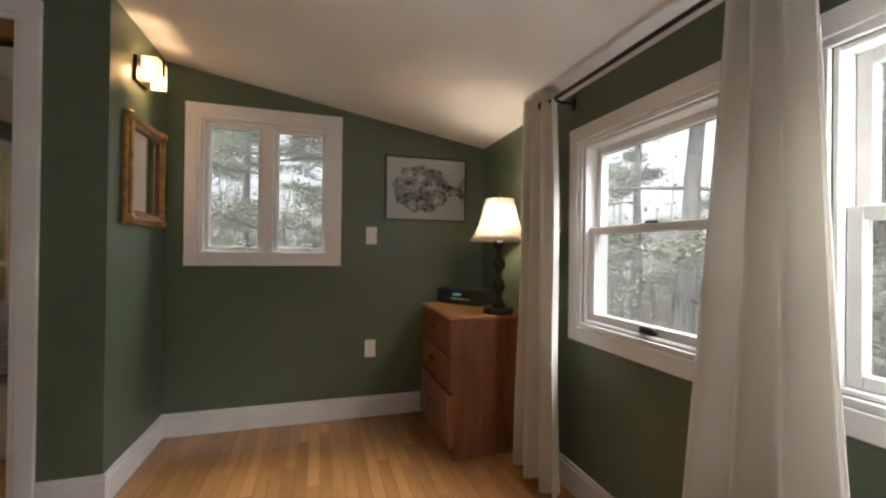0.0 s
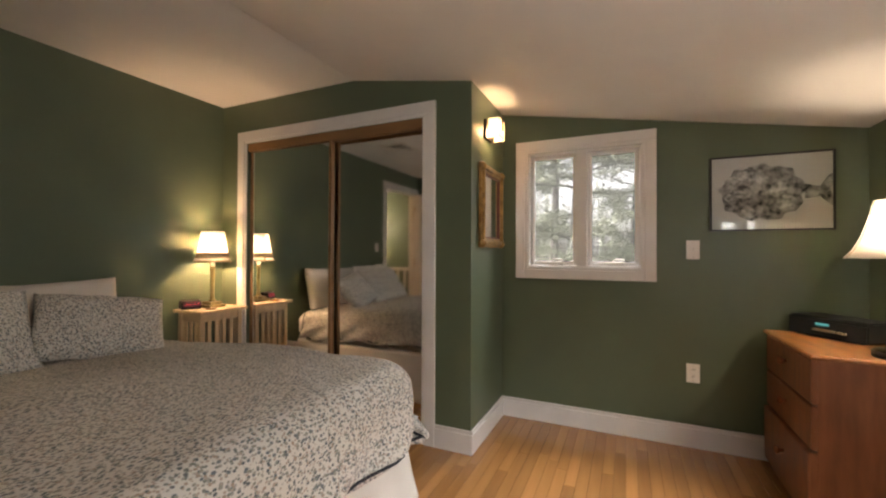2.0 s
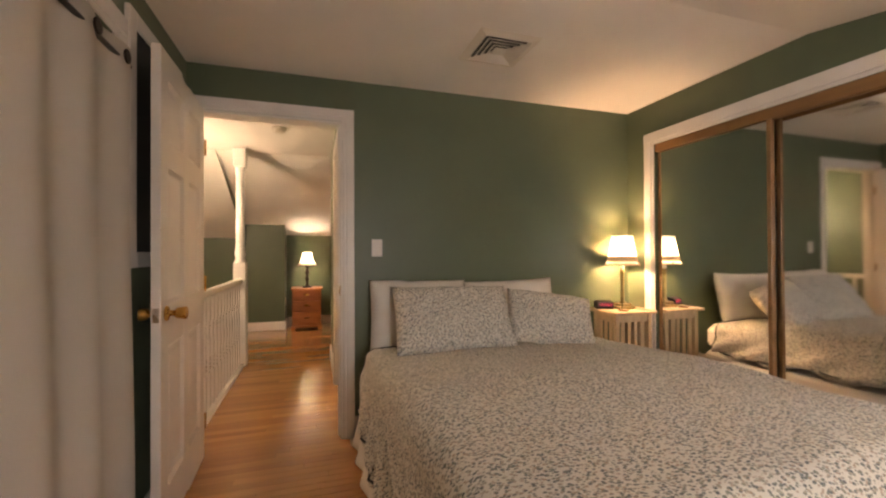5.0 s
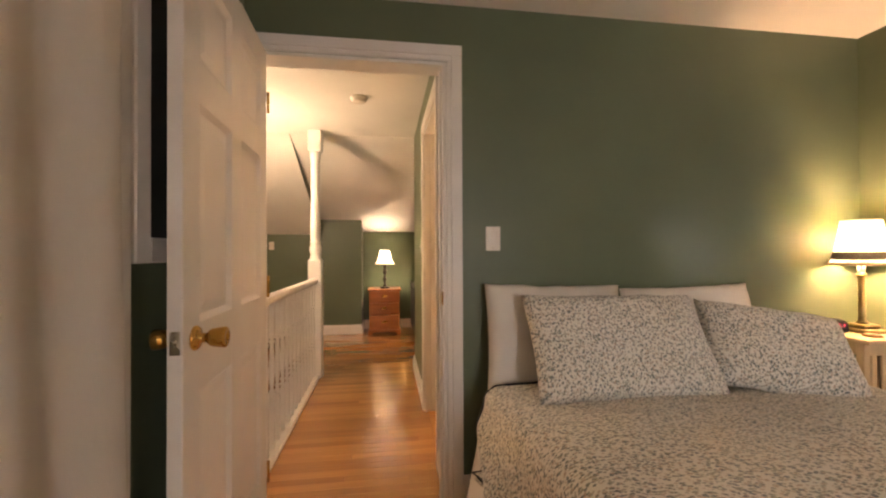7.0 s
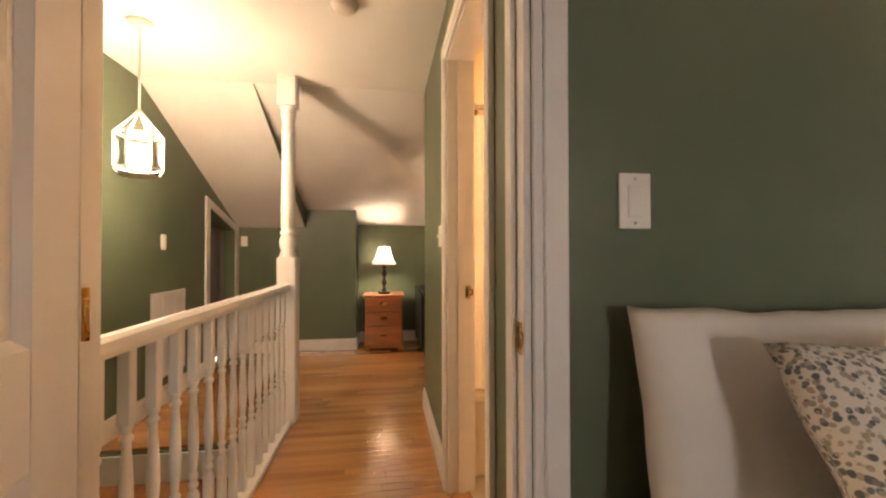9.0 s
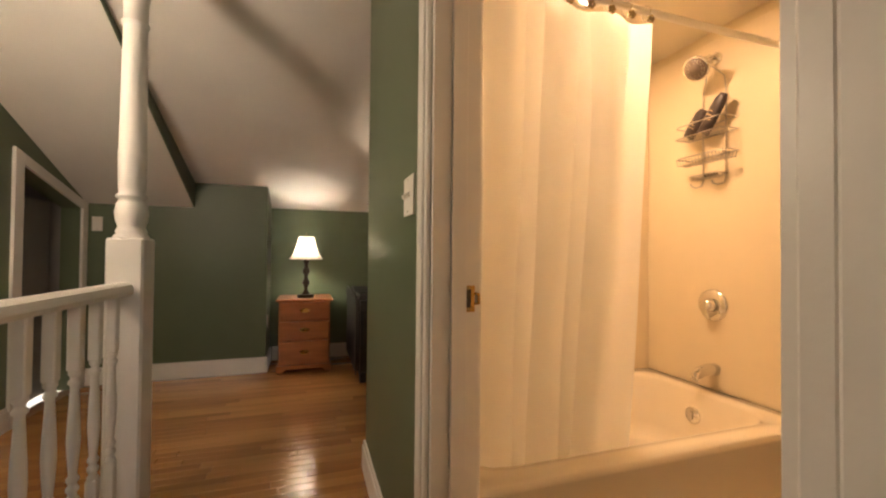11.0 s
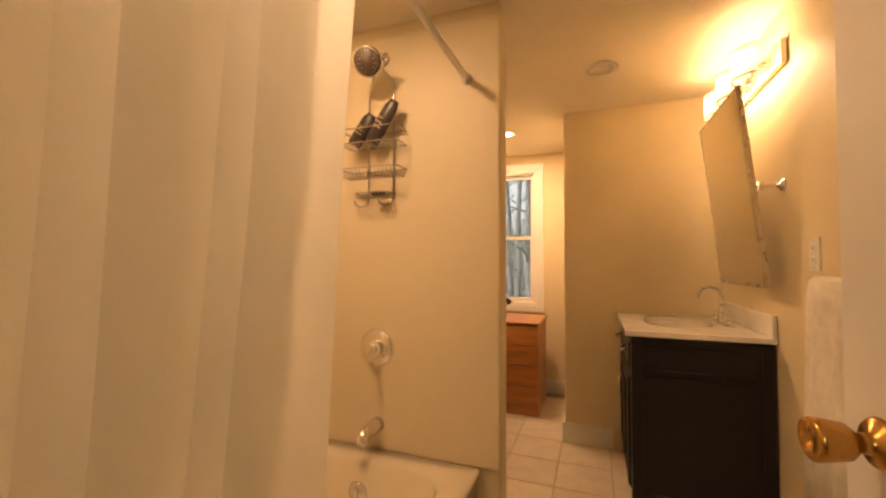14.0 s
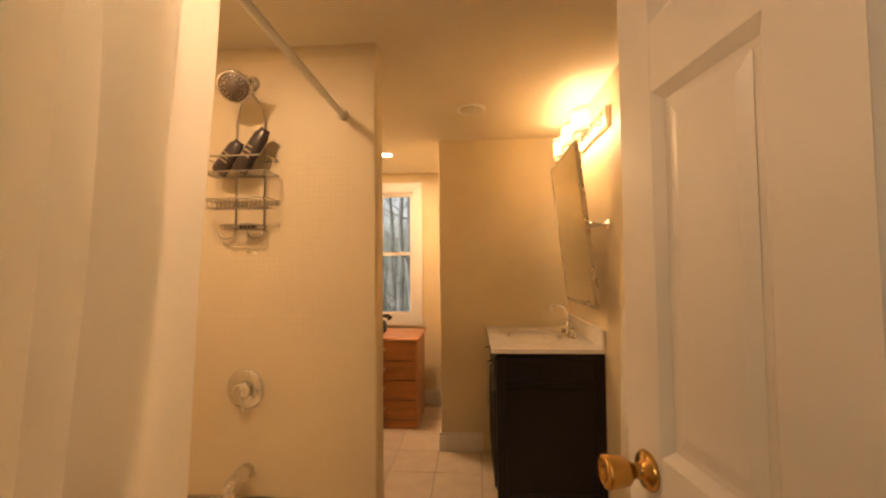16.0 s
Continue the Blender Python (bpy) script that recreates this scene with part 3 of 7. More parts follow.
# slanted casing of the low eaves door
bm = bmesh.new()
prism(bm, [(-3.32, 0), (-3.24, 0), (-3.24, 1.665), (-3.32, 1.64)], "y", -4.2, -4.182)
prism(bm, [(-3.32, 1.575), (-3.32, 1.64), (-4.0, 1.445), (-4.0, 1.38)], "y", -4.2, -4.181)
prism(bm, [(-4.0, 0), (-4.0, 1.445), (-4.07, 1.425), (-4.07, 0)], "y", -4.2, -4.182)
struct("trim_eaves_door", bm, M_TRIM, "white casing with a slanted head", "trim")
bm = bmesh.new()
for lo, hi in (((-3.5, -5.2, 0), (-3.32, -4.32, 1.6)), ((-4.2, -5.2, 0), (-4.0, -4.32, 1.6)), ((-4.2, -5.3, 0), (-3.32, -5.2, 1.6)), ((-4.2, -5.3, 1.6), (-3.32, -4.32, 1.66))):
    box(bm, lo, hi)
struct("wall_eaves_closet", bm, M_GREY, "dim grey closet under the eaves", "wall")

BASE = 0.135


def baseboard(name, runs, h=BASE):
    """Runs of (axis, face, out, u0, u1), a board each."""
    base = tagged(new(name), "white painted baseboard", "baseboard", kind="structure")
    for axis, face, out, u0, u1 in runs:
        bm = bmesh.new()
        for d, za, zb in ((0.016, 0.0, h - 0.022), (0.010, h - 0.022, h)):
            a, b = sorted((face, face + out * d))
            lo, hi = ((a, u0, za), (b, u1, zb)) if axis == "x" else ((u0, a, za), (u1, b, zb))
            box(bm, lo, hi, 0.002)
        part("board", bm, M_TRIM, base)
    return base


baseboard("baseboard_bedroom", [("y", 0.0, -1, 1.89, 2.133), ("x", 2.117, 1, 0.0, 0.631), ("y", 0.647, -1, 2.117, 4.1), ("x", 4.1, -1, -3.13, 0.63), ("x", 0.0, 1, -2.192, -0.02), ("y", -3.15, 1, 0.02, 0.826), ("y", -3.15, 1, 2.5, 4.08), ("y", 0.0, -1, 0.017, 0.186)])
baseboard("baseboard_hall", [("y", -2.26, -1, -2.216, -1.189), ("y", -2.26, -1, -0.284, -0.14), ("x", -2.2, -1, -2.26, 1.0), ("x", KNEE, 1, -4.184, -2.874), ("x", -4.5, 1, -2.87, 1.0), ("y", -4.2, 1, -3.238, -1.85), ("y", -2.89, 1, -4.48, KNEE)])
baseboard("baseboard_bath", [("y", 0.67, -1, -1.026, -0.72), ("x", -1.01, -1, 0.67, 1.63), ("y", 1.65, -1, -2.06, -1.03), ("x", -0.12, -1, -2.10, -0.12), ("y", -0.525, 1, -2.07, -1.15)], 0.125)

# ---- floors under the strips and tiles ----
bm = boxes(((-4.62, -4.32, -0.08), (-1.83, 1.2, -0.014)), ((-1.83, -3.25, -0.08), (-0.12, -2.2, -0.014)), ((-0.12, -3.42, -0.08), (4.22, 0.77, -0.014)))
floor_wood = struct("floor", bm, M_GAP, "honey oak strip floor", "floor")
floor_bath = struct("floor_bath", boxes(((-2.08, -2.2, -0.05), (-0.12, 1.65, -0.004))), M_GROUT, "beige tiled bathroom floor", "floor")
# stairwell
bm = boxes(((-1.83, -4.32, -2.7), (-1.80, -3.23, -0.02)), ((-1.80, -4.32, -2.7), (-0.12, -4.2, 0.0)), ((-1.80, -3.25, -2.7), (-0.12, -3.232, -0.02)), ((-0.12, -4.32, -2.7), (0.0, -3.23, 0.0)), ((-1.83, -4.32, -2.75), (0.0, -3.23, -2.7)))
struct("wall_stairwell", bm, M_GREEN, "green stairwell walls going down", "wall")
stair = thing("staircase", pose(0, 0, 0), "oak stairs going down beside the hall rail", "stairs")
for k in range(6):
    x0, z = -1.80 + 0.26 * k, -0.19 * (k + 1)
    part("tread", boxes(((x0 - 0.02, -4.195, z - 0.03), (x0 + 0.26, -3.255, z)), bev=0.006), M_TREAD, stair)
    part("riser", boxes(((x0 - 0.0, -4.195, z), (x0 + 0.018, -3.255, z + 0.16)), bev=0.002), M_TRIM, stair)


# ---- windows ----
def pane(bm_lo, bm_hi, parent, material=M_PANE):
    p = part("pane", boxes((bm_lo, bm_hi)), material, parent, "window pane tinted and veiled to dim and haze the view")
    p.visible_shadow = False
    return p


def ring(bm, axis, a0, a1, u0, u1, z0, z1, w, bev=0.003):
    """A rectangular frame, w wide, from a0 to a1 deep."""
    for ua, ub, za, zb in ((u0, u0 + w, z0, z1), (u1 - w, u1, z0, z1), (u0 + w, u1 - w, z0, z0 + w), (u0 + w, u1 - w, z1 - w, z1)):
        lo, hi = ((a0, ua, za), (a1, ub, zb)) if axis == "x" else ((ua, a0, za), (ub, a1, zb))
        box(bm, lo, hi, bev)


def double_hung(name, axis, face, into, u0, u1, z0, z1, label, lift=True):
    """A double-hung window; into is the way outwards along the axis."""
    win = tagged(new(name), label, "window", kind="structure")

    def span(a, b):
        return tuple(sorted((face + into * a, face + into * b)))

    bm = bmesh.new()
    ring(bm, axis, *span(0.0, 0.12), u0, u1, z0, z1, 0.014)
    part("window_frame", bm, M_TRIM, win)
    zm = (z0 + z1) / 2 + (0.012 if lift else 0.0)
    for nm, a, b, za, zb in (("sash", 0.022, 0.052, z0 + 0.014, zm + 0.016), ("sash", 0.054, 0.084, zm - 0.016, z1 - 0.014)):
        bm = bmesh.new()
        ring(bm, axis, *span(a, b), u0 + 0.0145, u1 - 0.0145, za, zb, 0.032)
        sash = part(nm, bm, M_TRIM, win)
        c, d = span((a + b) / 2 - 0.003, (a + b) / 2 + 0.003)
        lo, hi = (c, u0 + 0.044, za + 0.030), (d, u1 - 0.044, zb - 0.030)
        if axis == "y":
            lo, hi = (lo[1], lo[0], lo[2]), (hi[1], hi[0], hi[2])
        pane(lo, hi, sash, M_PANE if lift else M_BPANE)
    c, d = span(0.008, 0.024)
    um = (u0 + u1) / 2
    bm = bmesh.new()
    lo, hi = (c, um - 0.03, zm + 0.014), (d, um + 0.03, zm + 0.024)
    if axis == "y":
        lo, hi = (lo[1], lo[0], lo[2]), (hi[1], hi[0], hi[2])
    box(bm, lo, hi, 0.004)
    part("sash_lock", bm, M_BRONZE, win, "small dark sash lock")
    if lift:
        bm = bmesh.new()
        lo, hi = (c, um - 0.02, z0 + 0.018), (d, um + 0.05, z0 + 0.040)
        box(bm, lo, hi, 0.004)
        part("sash_lift", bm, M_BRONZE, win, "dark bronze sash lift")
    return win


double_hung("window_1", "x", 4.10, 1, -1.255, -0.515, 0.785, 1.568, "white double-hung window looking on trees")
double_hung("window_2", "x", 4.10, 1, -2.165, -1.425, 0.785, 1.568, "white double-hung window beside a curtain")
double_hung("window_3", "y", 1.65, 1, -1.70, -1.335, 0.80, 2.005, "narrow white double-hung bathroom window", lift=False)
casing("trim_window_1", "x", 4.10, -1, -1.255, -0.515, 1.568, z0=0.785, w=0.086, sill=True, label="white window casing")
casing("trim_window_2", "x", 4.10, -1, -2.165, -1.425, 1.568, z0=0.785, w=0.083, sill=True, label="white window casing")
casing("trim_window_3", "y", 1.65, -1, -1.70, -1.335, 2.005, z0=0.80, w=0.08, sill=True, label="white window casing")

casement = tagged(new("window_4"), "pair of white casement windows with cranks", "window", kind="structure")
bm = bmesh.new()
ring(bm, "y", 0.647, 0.767, 2.305, 3.025, 1.075, 1.865, 0.008)
box(bm, (2.632, 0.640, 1.083), (2.698, 0.767, 1.857), 0.003)
part("window_frame", bm, M_TRIM, casement)
for u0, u1 in ((2.313, 2.632), (2.698, 3.017)):
    bm = bmesh.new()
    ring(bm, "y", 0.695, 0.735, u0 + 0.001, u1 - 0.001, 1.084, 1.856, 0.022)
    ring(bm, "y", 0.712, 0.730, u0 + 0.022, u1 - 0.022, 1.105, 1.835, 0.006, 0.001)
    sash = part("sash", bm, M_TRIM, casement)
    pane((u0 + 0.02, 0.714, 1.103), (u1 - 0.02, 0.720, 1.837), sash)
    bm = bmesh.new()
    um = (u0 + u1) / 2 + 0.02
    box(bm, (um - 0.055, 0.662, 1.083), (um + 0.055, 0.699, 1.108), 0.009, seg=2)
    tube(bm, [(um - 0.02, 0.68, 1.112), (um, 0.672, 1.125), (um + 0.035, 0.668, 1.124), (um + 0.05, 0.668, 1.119)], 0.006)
    part("crank", bm, M_PLATE, casement, "white folding crank")
    bm = bmesh.new()
    box(bm, (u1 - 0.10, 0.683, 1.108), (u1 - 0.05, 0.695, 1.116), 0.002)
    part("catch", bm, M_BRONZE, casement)
casing("trim_window_4", "y", 0.647, -1, 2.305, 3.025, 1.865, z0=1.075, w=0.085, sill=True, label="white window casing")


# ---- doors ----
def panel_door(name, m, width, height, label, knob_z=0.93, knob_far=True, material=M_DOOR):
    """A six-panel door; hinge at the local origin, leaf along +x, faces at y 0 and -0.035."""
    door = tagged(new(name), label, "door", kind="structure")
    door.matrix_world = m
    s, mid, t = 0.10, 0.10, 0.035
    rows = ((0.22, 0.81), (0.985, 1.56), (1.67, height - 0.11))
    bm = bmesh.new()
    box(bm, (0.002, -t, 0.012), (s, 0, height), 0.0015)
    box(bm, (width - s, -t, 0.012), (width, 0, height), 0.0015)
    box(bm, (width / 2 - mid / 2, -t, 0.03), (width / 2 + mid / 2, 0, height - 0.01))
    zs = [0.012] + [v for r in rows for v in r] + [height]
    for a, b in zip(zs[0::2], zs[1::2]):
        box(bm, (s, -t + 0.0005, a), (width / 2 - mid / 2, -0.0005, b))
        box(bm, (width / 2 + mid / 2, -t + 0.0005, a), (width - s, -0.0005, b))
    leaf = part("leaf", bm, material, door)
    for za, zb in rows:
        for xa, xb in ((s, width / 2 - mid / 2), (width / 2 + mid / 2, width - s)):
            bm = bmesh.new()
            box(bm, (xa - 0.002, -t + 0.0135, za - 0.002), (xb + 0.002, -0.0135, zb + 0.002))
            for y0, y1 in ((-0.0125, -0.0005), (-t + 0.0125, -t + 0.0005)):
                # sloped moulding, then a raised field
                q = [(xa, za), (xb, za), (xb, zb), (xa, zb)]
                w = 0.017
                r = [(xa + w, za + w), (xb - w, za + w), (xb - w, zb - w), (xa + w, zb - w)]
                vo = [bm.verts.new((p[0], y1, p[1])) for p in q]
                vi = [bm.verts.new((p[0], y0, p[1])) for p in r]
                for i in range(4):
                    bm.faces.new((vo[i], vo[(i + 1) % 4], vi[(i + 1) % 4], vi[i]))
                g = 0.05
                ro = [bm.verts.new((p[0], y0, p[1])) for p in ((xa + 0.028, za + 0.028), (xb - 0.028, za + 0.028), (xb - 0.028, zb - 0.028), (xa + 0.028, zb - 0.028))]
                rin = [bm.verts.new((p[0], y1 * 0.4 + y0 * 0.6, p[1])) for p in ((xa + g, za + g), (xb - g, za + g), (xb - g, zb - g), (xa + g, zb - g))]
                for i in range(4):
                    bm.faces.new((ro[i], ro[(i + 1) % 4], rin[(i + 1) % 4], rin[i]))
                bm.faces.new(rin)
            bmesh.ops.recalc_face_normals(bm, faces=bm.faces)
            part("panel", bm, material, leaf)
    kx = width - 0.065
    prof = [(0.0, 0.0), (0.030, 0.0), (0.032, 0.004), (0.028, 0.010), (0.013, 0.014), (0.012, 0.030), (0.017, 0.034), (0.022, 0.040), (0.0245, 0.055), (0.0265, 0.070), (0.026, 0.075), (0.022, 0.077), (0.011, 0.0765), (0.010, 0.073), (0.0, 0.073)]
    for side in (1, -1):
        bm = bmesh.new()
        lathe(bm, prof, 20, Matrix.Translation((kx, 0 if side > 0 else -t, knob_z)) @ Matrix.Rotation(-side * math.pi / 2, 4, "X") @ Matrix.Diagonal((1, 1, 1 if side > 0 else 0.74, 1)))
        part("door_knob", bm, M_BRASS, door, "polished brass door knob")
    bm = bmesh.new()
    box(bm, (width - 0.0005, -t + 0.006, knob_z - 0.028), (width + 0.0012, -0.006, knob_z + 0.028), 0.0005)
    box(bm, (width, -t + 0.012, knob_z - 0.008), (width + 0.009, -0.012, knob_z + 0.008), 0.002)
    part("latch", bm, M_NICKEL, door, "dull metal latch plate")
    for z in (0.22, height / 2, height - 0.22):
        bm = bmesh.new()
        tube(bm, [(-0.004, 0.006, z - 0.045), (-0.004, 0.006, z + 0.045)], 0.006)
        part("hinge", bm, M_BRASS, door)
    return door


# leaf stands open at a right angle, close to the wall behind it
panel_door("door_1", pose(0.008, -3.057, 0.0, 0, 0, 2.5), 0.805, 2.04, "open white six-panel bedroom door with brass knob", knob_z=0.95)
# opens inward to the bathroom
panel_door("door_2", pose(-0.376, -2.140, 0.0, 0, 0, 97.2) @ pose(0, 0.035, 0), 0.725, 2.035, "open white six-panel bathroom door with brass knob", knob_z=0.95)


def strike(name, m, label):
    th = thing(name, m, label, "strike plate")
    bm = bmesh.new()
    ring(bm, "x", 0.0, 0.003, -0.017, 0.017, -0.032, 0.032, 0.010, 0.0005)
    part("plate", bm, M_BRASS, th)
    bm = bmesh.new()
    tube(bm, [(0.002, 0.017, -0.012), (0.006, 0.026, -0.012), (0.004, 0.026, 0.012), (0.002, 0.017, 0.012)], 0.004)
    part("lip", bm, M_BRASS, th)
    # flat dark plate painted as the shade in the mortise hole
    bm = bmesh.new()
    box(bm, (0.0, -0.008, -0.023), (0.001, 0.008, 0.023))
    part("mortise", bm, M_VDARK, th)
    for z in (-0.026, 0.026):
        bm = bmesh.new()
        lathe(bm, [(0.004, 0), (0.004, 0.002), (0.0, 0.0025)], 10, Matrix.Translation((0.003, 0, z)) @ Matrix.Rotation(math.pi / 2, 4, "Y"))
        part("screw", bm, M_ABRASS, th)
    return th


strike("strike_plate", pose(-1.105, -2.170, 0.94), "worn brass strike plate on the bathroom jamb")
strike("strike_plate", pose(-0.03, -2.28, 0.95, 0, 0, -90), "brass strike plate on the bedroom jamb")
bm = boxes(((-3.99, -4.42, 0.0), (-3.50, -4.38, 1.42)), bev=0.003)
solid("eaves_door", bm, M_GREY, "half-open plain grey eaves door", "door")


# ---- closet mirror doors ----
closet = thing("sliding_closet_doors", pose(0, 0, 0), "pair of sliding mirror closet doors in bronze frames", "closet doors")
bm = boxes(((0.277, 0.003, 1.940), (1.80, 0.012, 2.0)), ((0.277, 0.012, 1.985), (1.80, 0.098, 2.0)), ((0.277, 0.052, 1.945), (1.80, 0.056, 1.985)), bev=0.002)
part("track", bm, M_TRACK, closet, "brown wood-look top track")
part("bottom_track", boxes(((0.277, 0.01, 0.0), (1.80, 0.095, 0.012)), bev=0.002), M_ABRASS, closet)
for x0, x1, y in ((0.285, 1.075, 0.022), (1.035, 1.795, 0.066)):
    d = part("mirror_door", boxes(((x0 + 0.02, y + 0.004, 0.035), (x1 - 0.02, y + 0.010, 1.95)), bev=0.0), M_MIRROR, closet, "full-height mirror panel")
    bm = bmesh.new()
    ring(bm, "y", y - 0.004, y + 0.022, x0, x1, 0.015, 1.97, 0.024, 0.003)
    part("door_frame", bm, M_TRACK, d, "bronze metal frame")

# ---- bed ----
BX0, BX1, BY0, BY1, BTOP = 0.07, 2.0, -2.11, -0.68, 0.70
bed = thing("bed", pose(0, 0, 0), "made double bed with floral duvet and white bedskirt", "bed")
bm = boxes(((0.07, -2.10, 0.12), (1.96, -0.66, 0.36)), bev=0.03)
part("box_spring", bm, M_LINEN, bed)
bm = boxes(((0.07, -2.11, 0.36), (1.99, -0.65, 0.585)), bev=0.06)
part("mattress", bm, M_LINEN, bed, "white mattress under a sheet")
for x in (0.2, 1.8):
    for y in (-1.95, -0.8):
        part("leg", boxes(((x - 0.03, y - 0.03, 0), (x + 0.03, y + 0.03, 0.12)), bev=0.004), M_TRACK, bed)


def outline(s, x0, x1, y0, y1, r):
    """Point and outward normal at arc length s round the open side of a rounded rectangle."""
    pts = []
    run = (x1 - r) - x0
    if s < run:
        return Vector((x0 + s, y0)), Vector((0, -1))
    s -= run
    arc = math.pi / 2 * r
    if s < arc:
        a = s / r
        n = Vector((math.sin(a), -math.cos(a)))
        return Vector((x1 - r, y0 + r)) + n * r, n
    s -= arc
    side = (y1 - r) - (y0 + r)
    if s < side:
        return Vector((x1, y0 + r + s)), Vector((1, 0))
    s -= side
    if s < arc:
        a = s / r
        n = Vector((math.cos(a), math.sin(a)))
        return Vector((x1 - r, y1 - r)) + n * r, n
    s -= arc
    return Vector((x1 - r - s, y1)), Vector((0, 1))


def skirt_mesh(x0, x1, y0, y1, r, z0, z1, flare, fold, k, n=260, rows=10):
    total = 2 * ((x1 - r) - x0) + math.pi * r + (y1 - y0 - 2 * r)
    bm = bmesh.new()
    grid = []
    for i in range(n + 1):
        s = total * i / n
        p, nn = outline(min(s, total - 1e-5), x0, x1, y0, y1, r)
        col = []
        for j in range(rows + 1):
            v = j / rows
            amp = fold * v * (0.6 + 0.4 * math.sin(s * 2.7 + 1))
            off = flare * v ** 1.4 + amp * math.sin(s * k + 0.8 * math.sin(s * 3.1)) + 0.004 * noise.noise(Vector((s * 6, v * 3, 2.0)))
            q = p + nn * off
            col.append(bm.verts.new((q.x, q.y, z1 + (z0 - z1) * v)))
        grid.append(col)
    for a, b in zip(grid, grid[1:]):
        for j in range(rows):
            bm.faces.new((a[j], a[j + 1], b[j + 1], b[j])).smooth = True
    return bm


sk = part("bedskirt", skirt_mesh(0.06, 1.975, -2.135, -0.49, 0.05, 0.004, 0.37, 0.07, 0.016, 26), M_LINEN, bed, "white gathered bedskirt reaching the floor")
sk.modifiers.new("thick", "SOLIDIFY").thickness = 0.003


def duvet_mesh():
    """A thick cover laid over the mattress; it hangs over three sides. Also gives its hem line."""
    x0, x1, y0, y1, top = 0.24, 2.125, -2.15, -0.585, 0.69
    drop, south = 0.34, 0.47
    r, rc = 0.10, 0.18
    nx, ny = 120, 130
    bm = bmesh.new()
    grid = []
    for i in range(nx + 1):
        col = []
        for j in range(ny + 1):
            a = x0 + (x1 + drop - x0) * i / nx
            b = (y0 - south) + (y1 - y0 + south + drop) * j / ny
            cx, cy = min(a, x1 - rc), max(y0 + rc, min(b, y1 - rc))
            d = math.hypot(a - cx, b - cy)
            nrm = Vector(((a - cx) / d, (b - cy) / d)) if d > 1e-6 else Vector((0, 0))
            e = d - (rc - r)
            lim = 0.20 + (south - drop) * max(0.0, -nrm.y) ** 2
            wr = 0.011 * noise.noise(Vector((a * 3.1, b * 3.1, 0.3))) + 0.006 * noise.noise(Vector((a * 8, b * 8, 1.3)))
            crown = 0.012 * (1 - ((b - (y0 + y1) / 2) / 0.76) ** 2) if abs(b - (y0 + y1) / 2) < 0.76 else 0
            if e <= 0:
                p = Vector((a, b, top + crown + wr))
            else:
                ang = min(e / r, math.pi / 2)
                out = rc - r + r * math.sin(ang)
                down = r * (1 - math.cos(ang))
                rest = min(lim, max(0.0, e - r * math.pi / 2))
                s = a * 1.0 + b * 1.3
                out += rest * 0.10 + rest * 0.13 * math.sin(s * 17 + 2 * math.sin(s * 3)) + rest * 0.12 * noise.noise(Vector((a * 5, b * 5, 4.0)))
                p = Vector((cx + nrm.x * out, cy + nrm.y * out, top + crown * max(0, 1 - e / r) + wr - down - rest * 0.97))
            p.z -= 0.075 * min(1.0, max(0.0, (1.2 - a) / 0.8)) * max(0.0, min(1.0, 1 - e / 0.3))
            col.append(bm.verts.new(p))
        grid.append(col)
    for a, b in zip(grid, grid[1:]):
        for j in range(ny):
            bm.faces.new((a[j], b[j], b[j + 1], a[j + 1])).smooth = True
    hem = [grid[0][j].co.copy() for j in range(ny, 0, -3)] + [grid[i][0].co.copy() for i in range(0, nx, 3)] + [grid[nx][j].co.copy() for j in range(0, ny, 3)] + [grid[i][ny].co.copy() for i in range(nx, -1, -3)]
    return bm, hem


duvet = thing("duvet", pose(0, 0, 0), "puffy off-white duvet printed with small dark leaves", "duvet")
db, hem = duvet_mesh()
cover = part("cover", db, M_FLORAL, duvet)
tk = cover.modifiers.new("thick", "SOLIDIFY")
tk.thickness, tk.offset = 0.022, -1
keep = [hem[0]]
for p in hem[1:]:
    if (p - keep[-1]).length > 0.025:
        keep.append(p)
bm = bmesh.new()
tube(bm, keep, 0.006, 6)
part("piping", bm, M_PIPE, duvet, "dark blue piping along the hem")


def pillow_mesh(w, h, t, seed, flange=0.0):
    """A stuffed pillow, w by h, in the local x-z plane, t thick along y."""
    n = 26
    bm = bmesh.new()
    sides = []
    for sgn in (1, -1):
        grid = []
        for i in range(n + 1):
            col = []
            for j in range(n + 1):
                u, v = 2 * i / n - 1, 2 * j / n - 1
                f = max(0.0, (1 - abs(u) ** 4.0)) ** 0.5 * max(0.0, (1 - abs(v) ** 4.0)) ** 0.5
                pin = 1 - 0.035 * (1 - abs(u) ** 2.0) * abs(v) ** 4
                pin2 = 1 - 0.035 * (1 - abs(v) ** 2.0) * abs(u) ** 4
                wr = 0.012 * noise.noise(Vector((u * 2.3 + seed, v * 2.3, sgn * 1.0))) * f
                x, z = u * w / 2 * pin2, v * h / 2 * pin
                col.append(bm.verts.new((x, sgn * (f * t / 2 + wr), z + 0.008 * noise.noise(Vector((u * 3, seed, v * 3))))))
            grid.append(col)
        for a, b in zip(grid, grid[1:]):
            for j in range(n):
                q = (a[j], b[j], b[j + 1], a[j + 1]) if sgn < 0 else (a[j + 1], b[j + 1], b[j], a[j])
                bm.faces.new(q).smooth = True
        sides.append(grid)
    bmesh.ops.remove_doubles(bm, verts=bm.verts, dist=0.0006)
    return bm


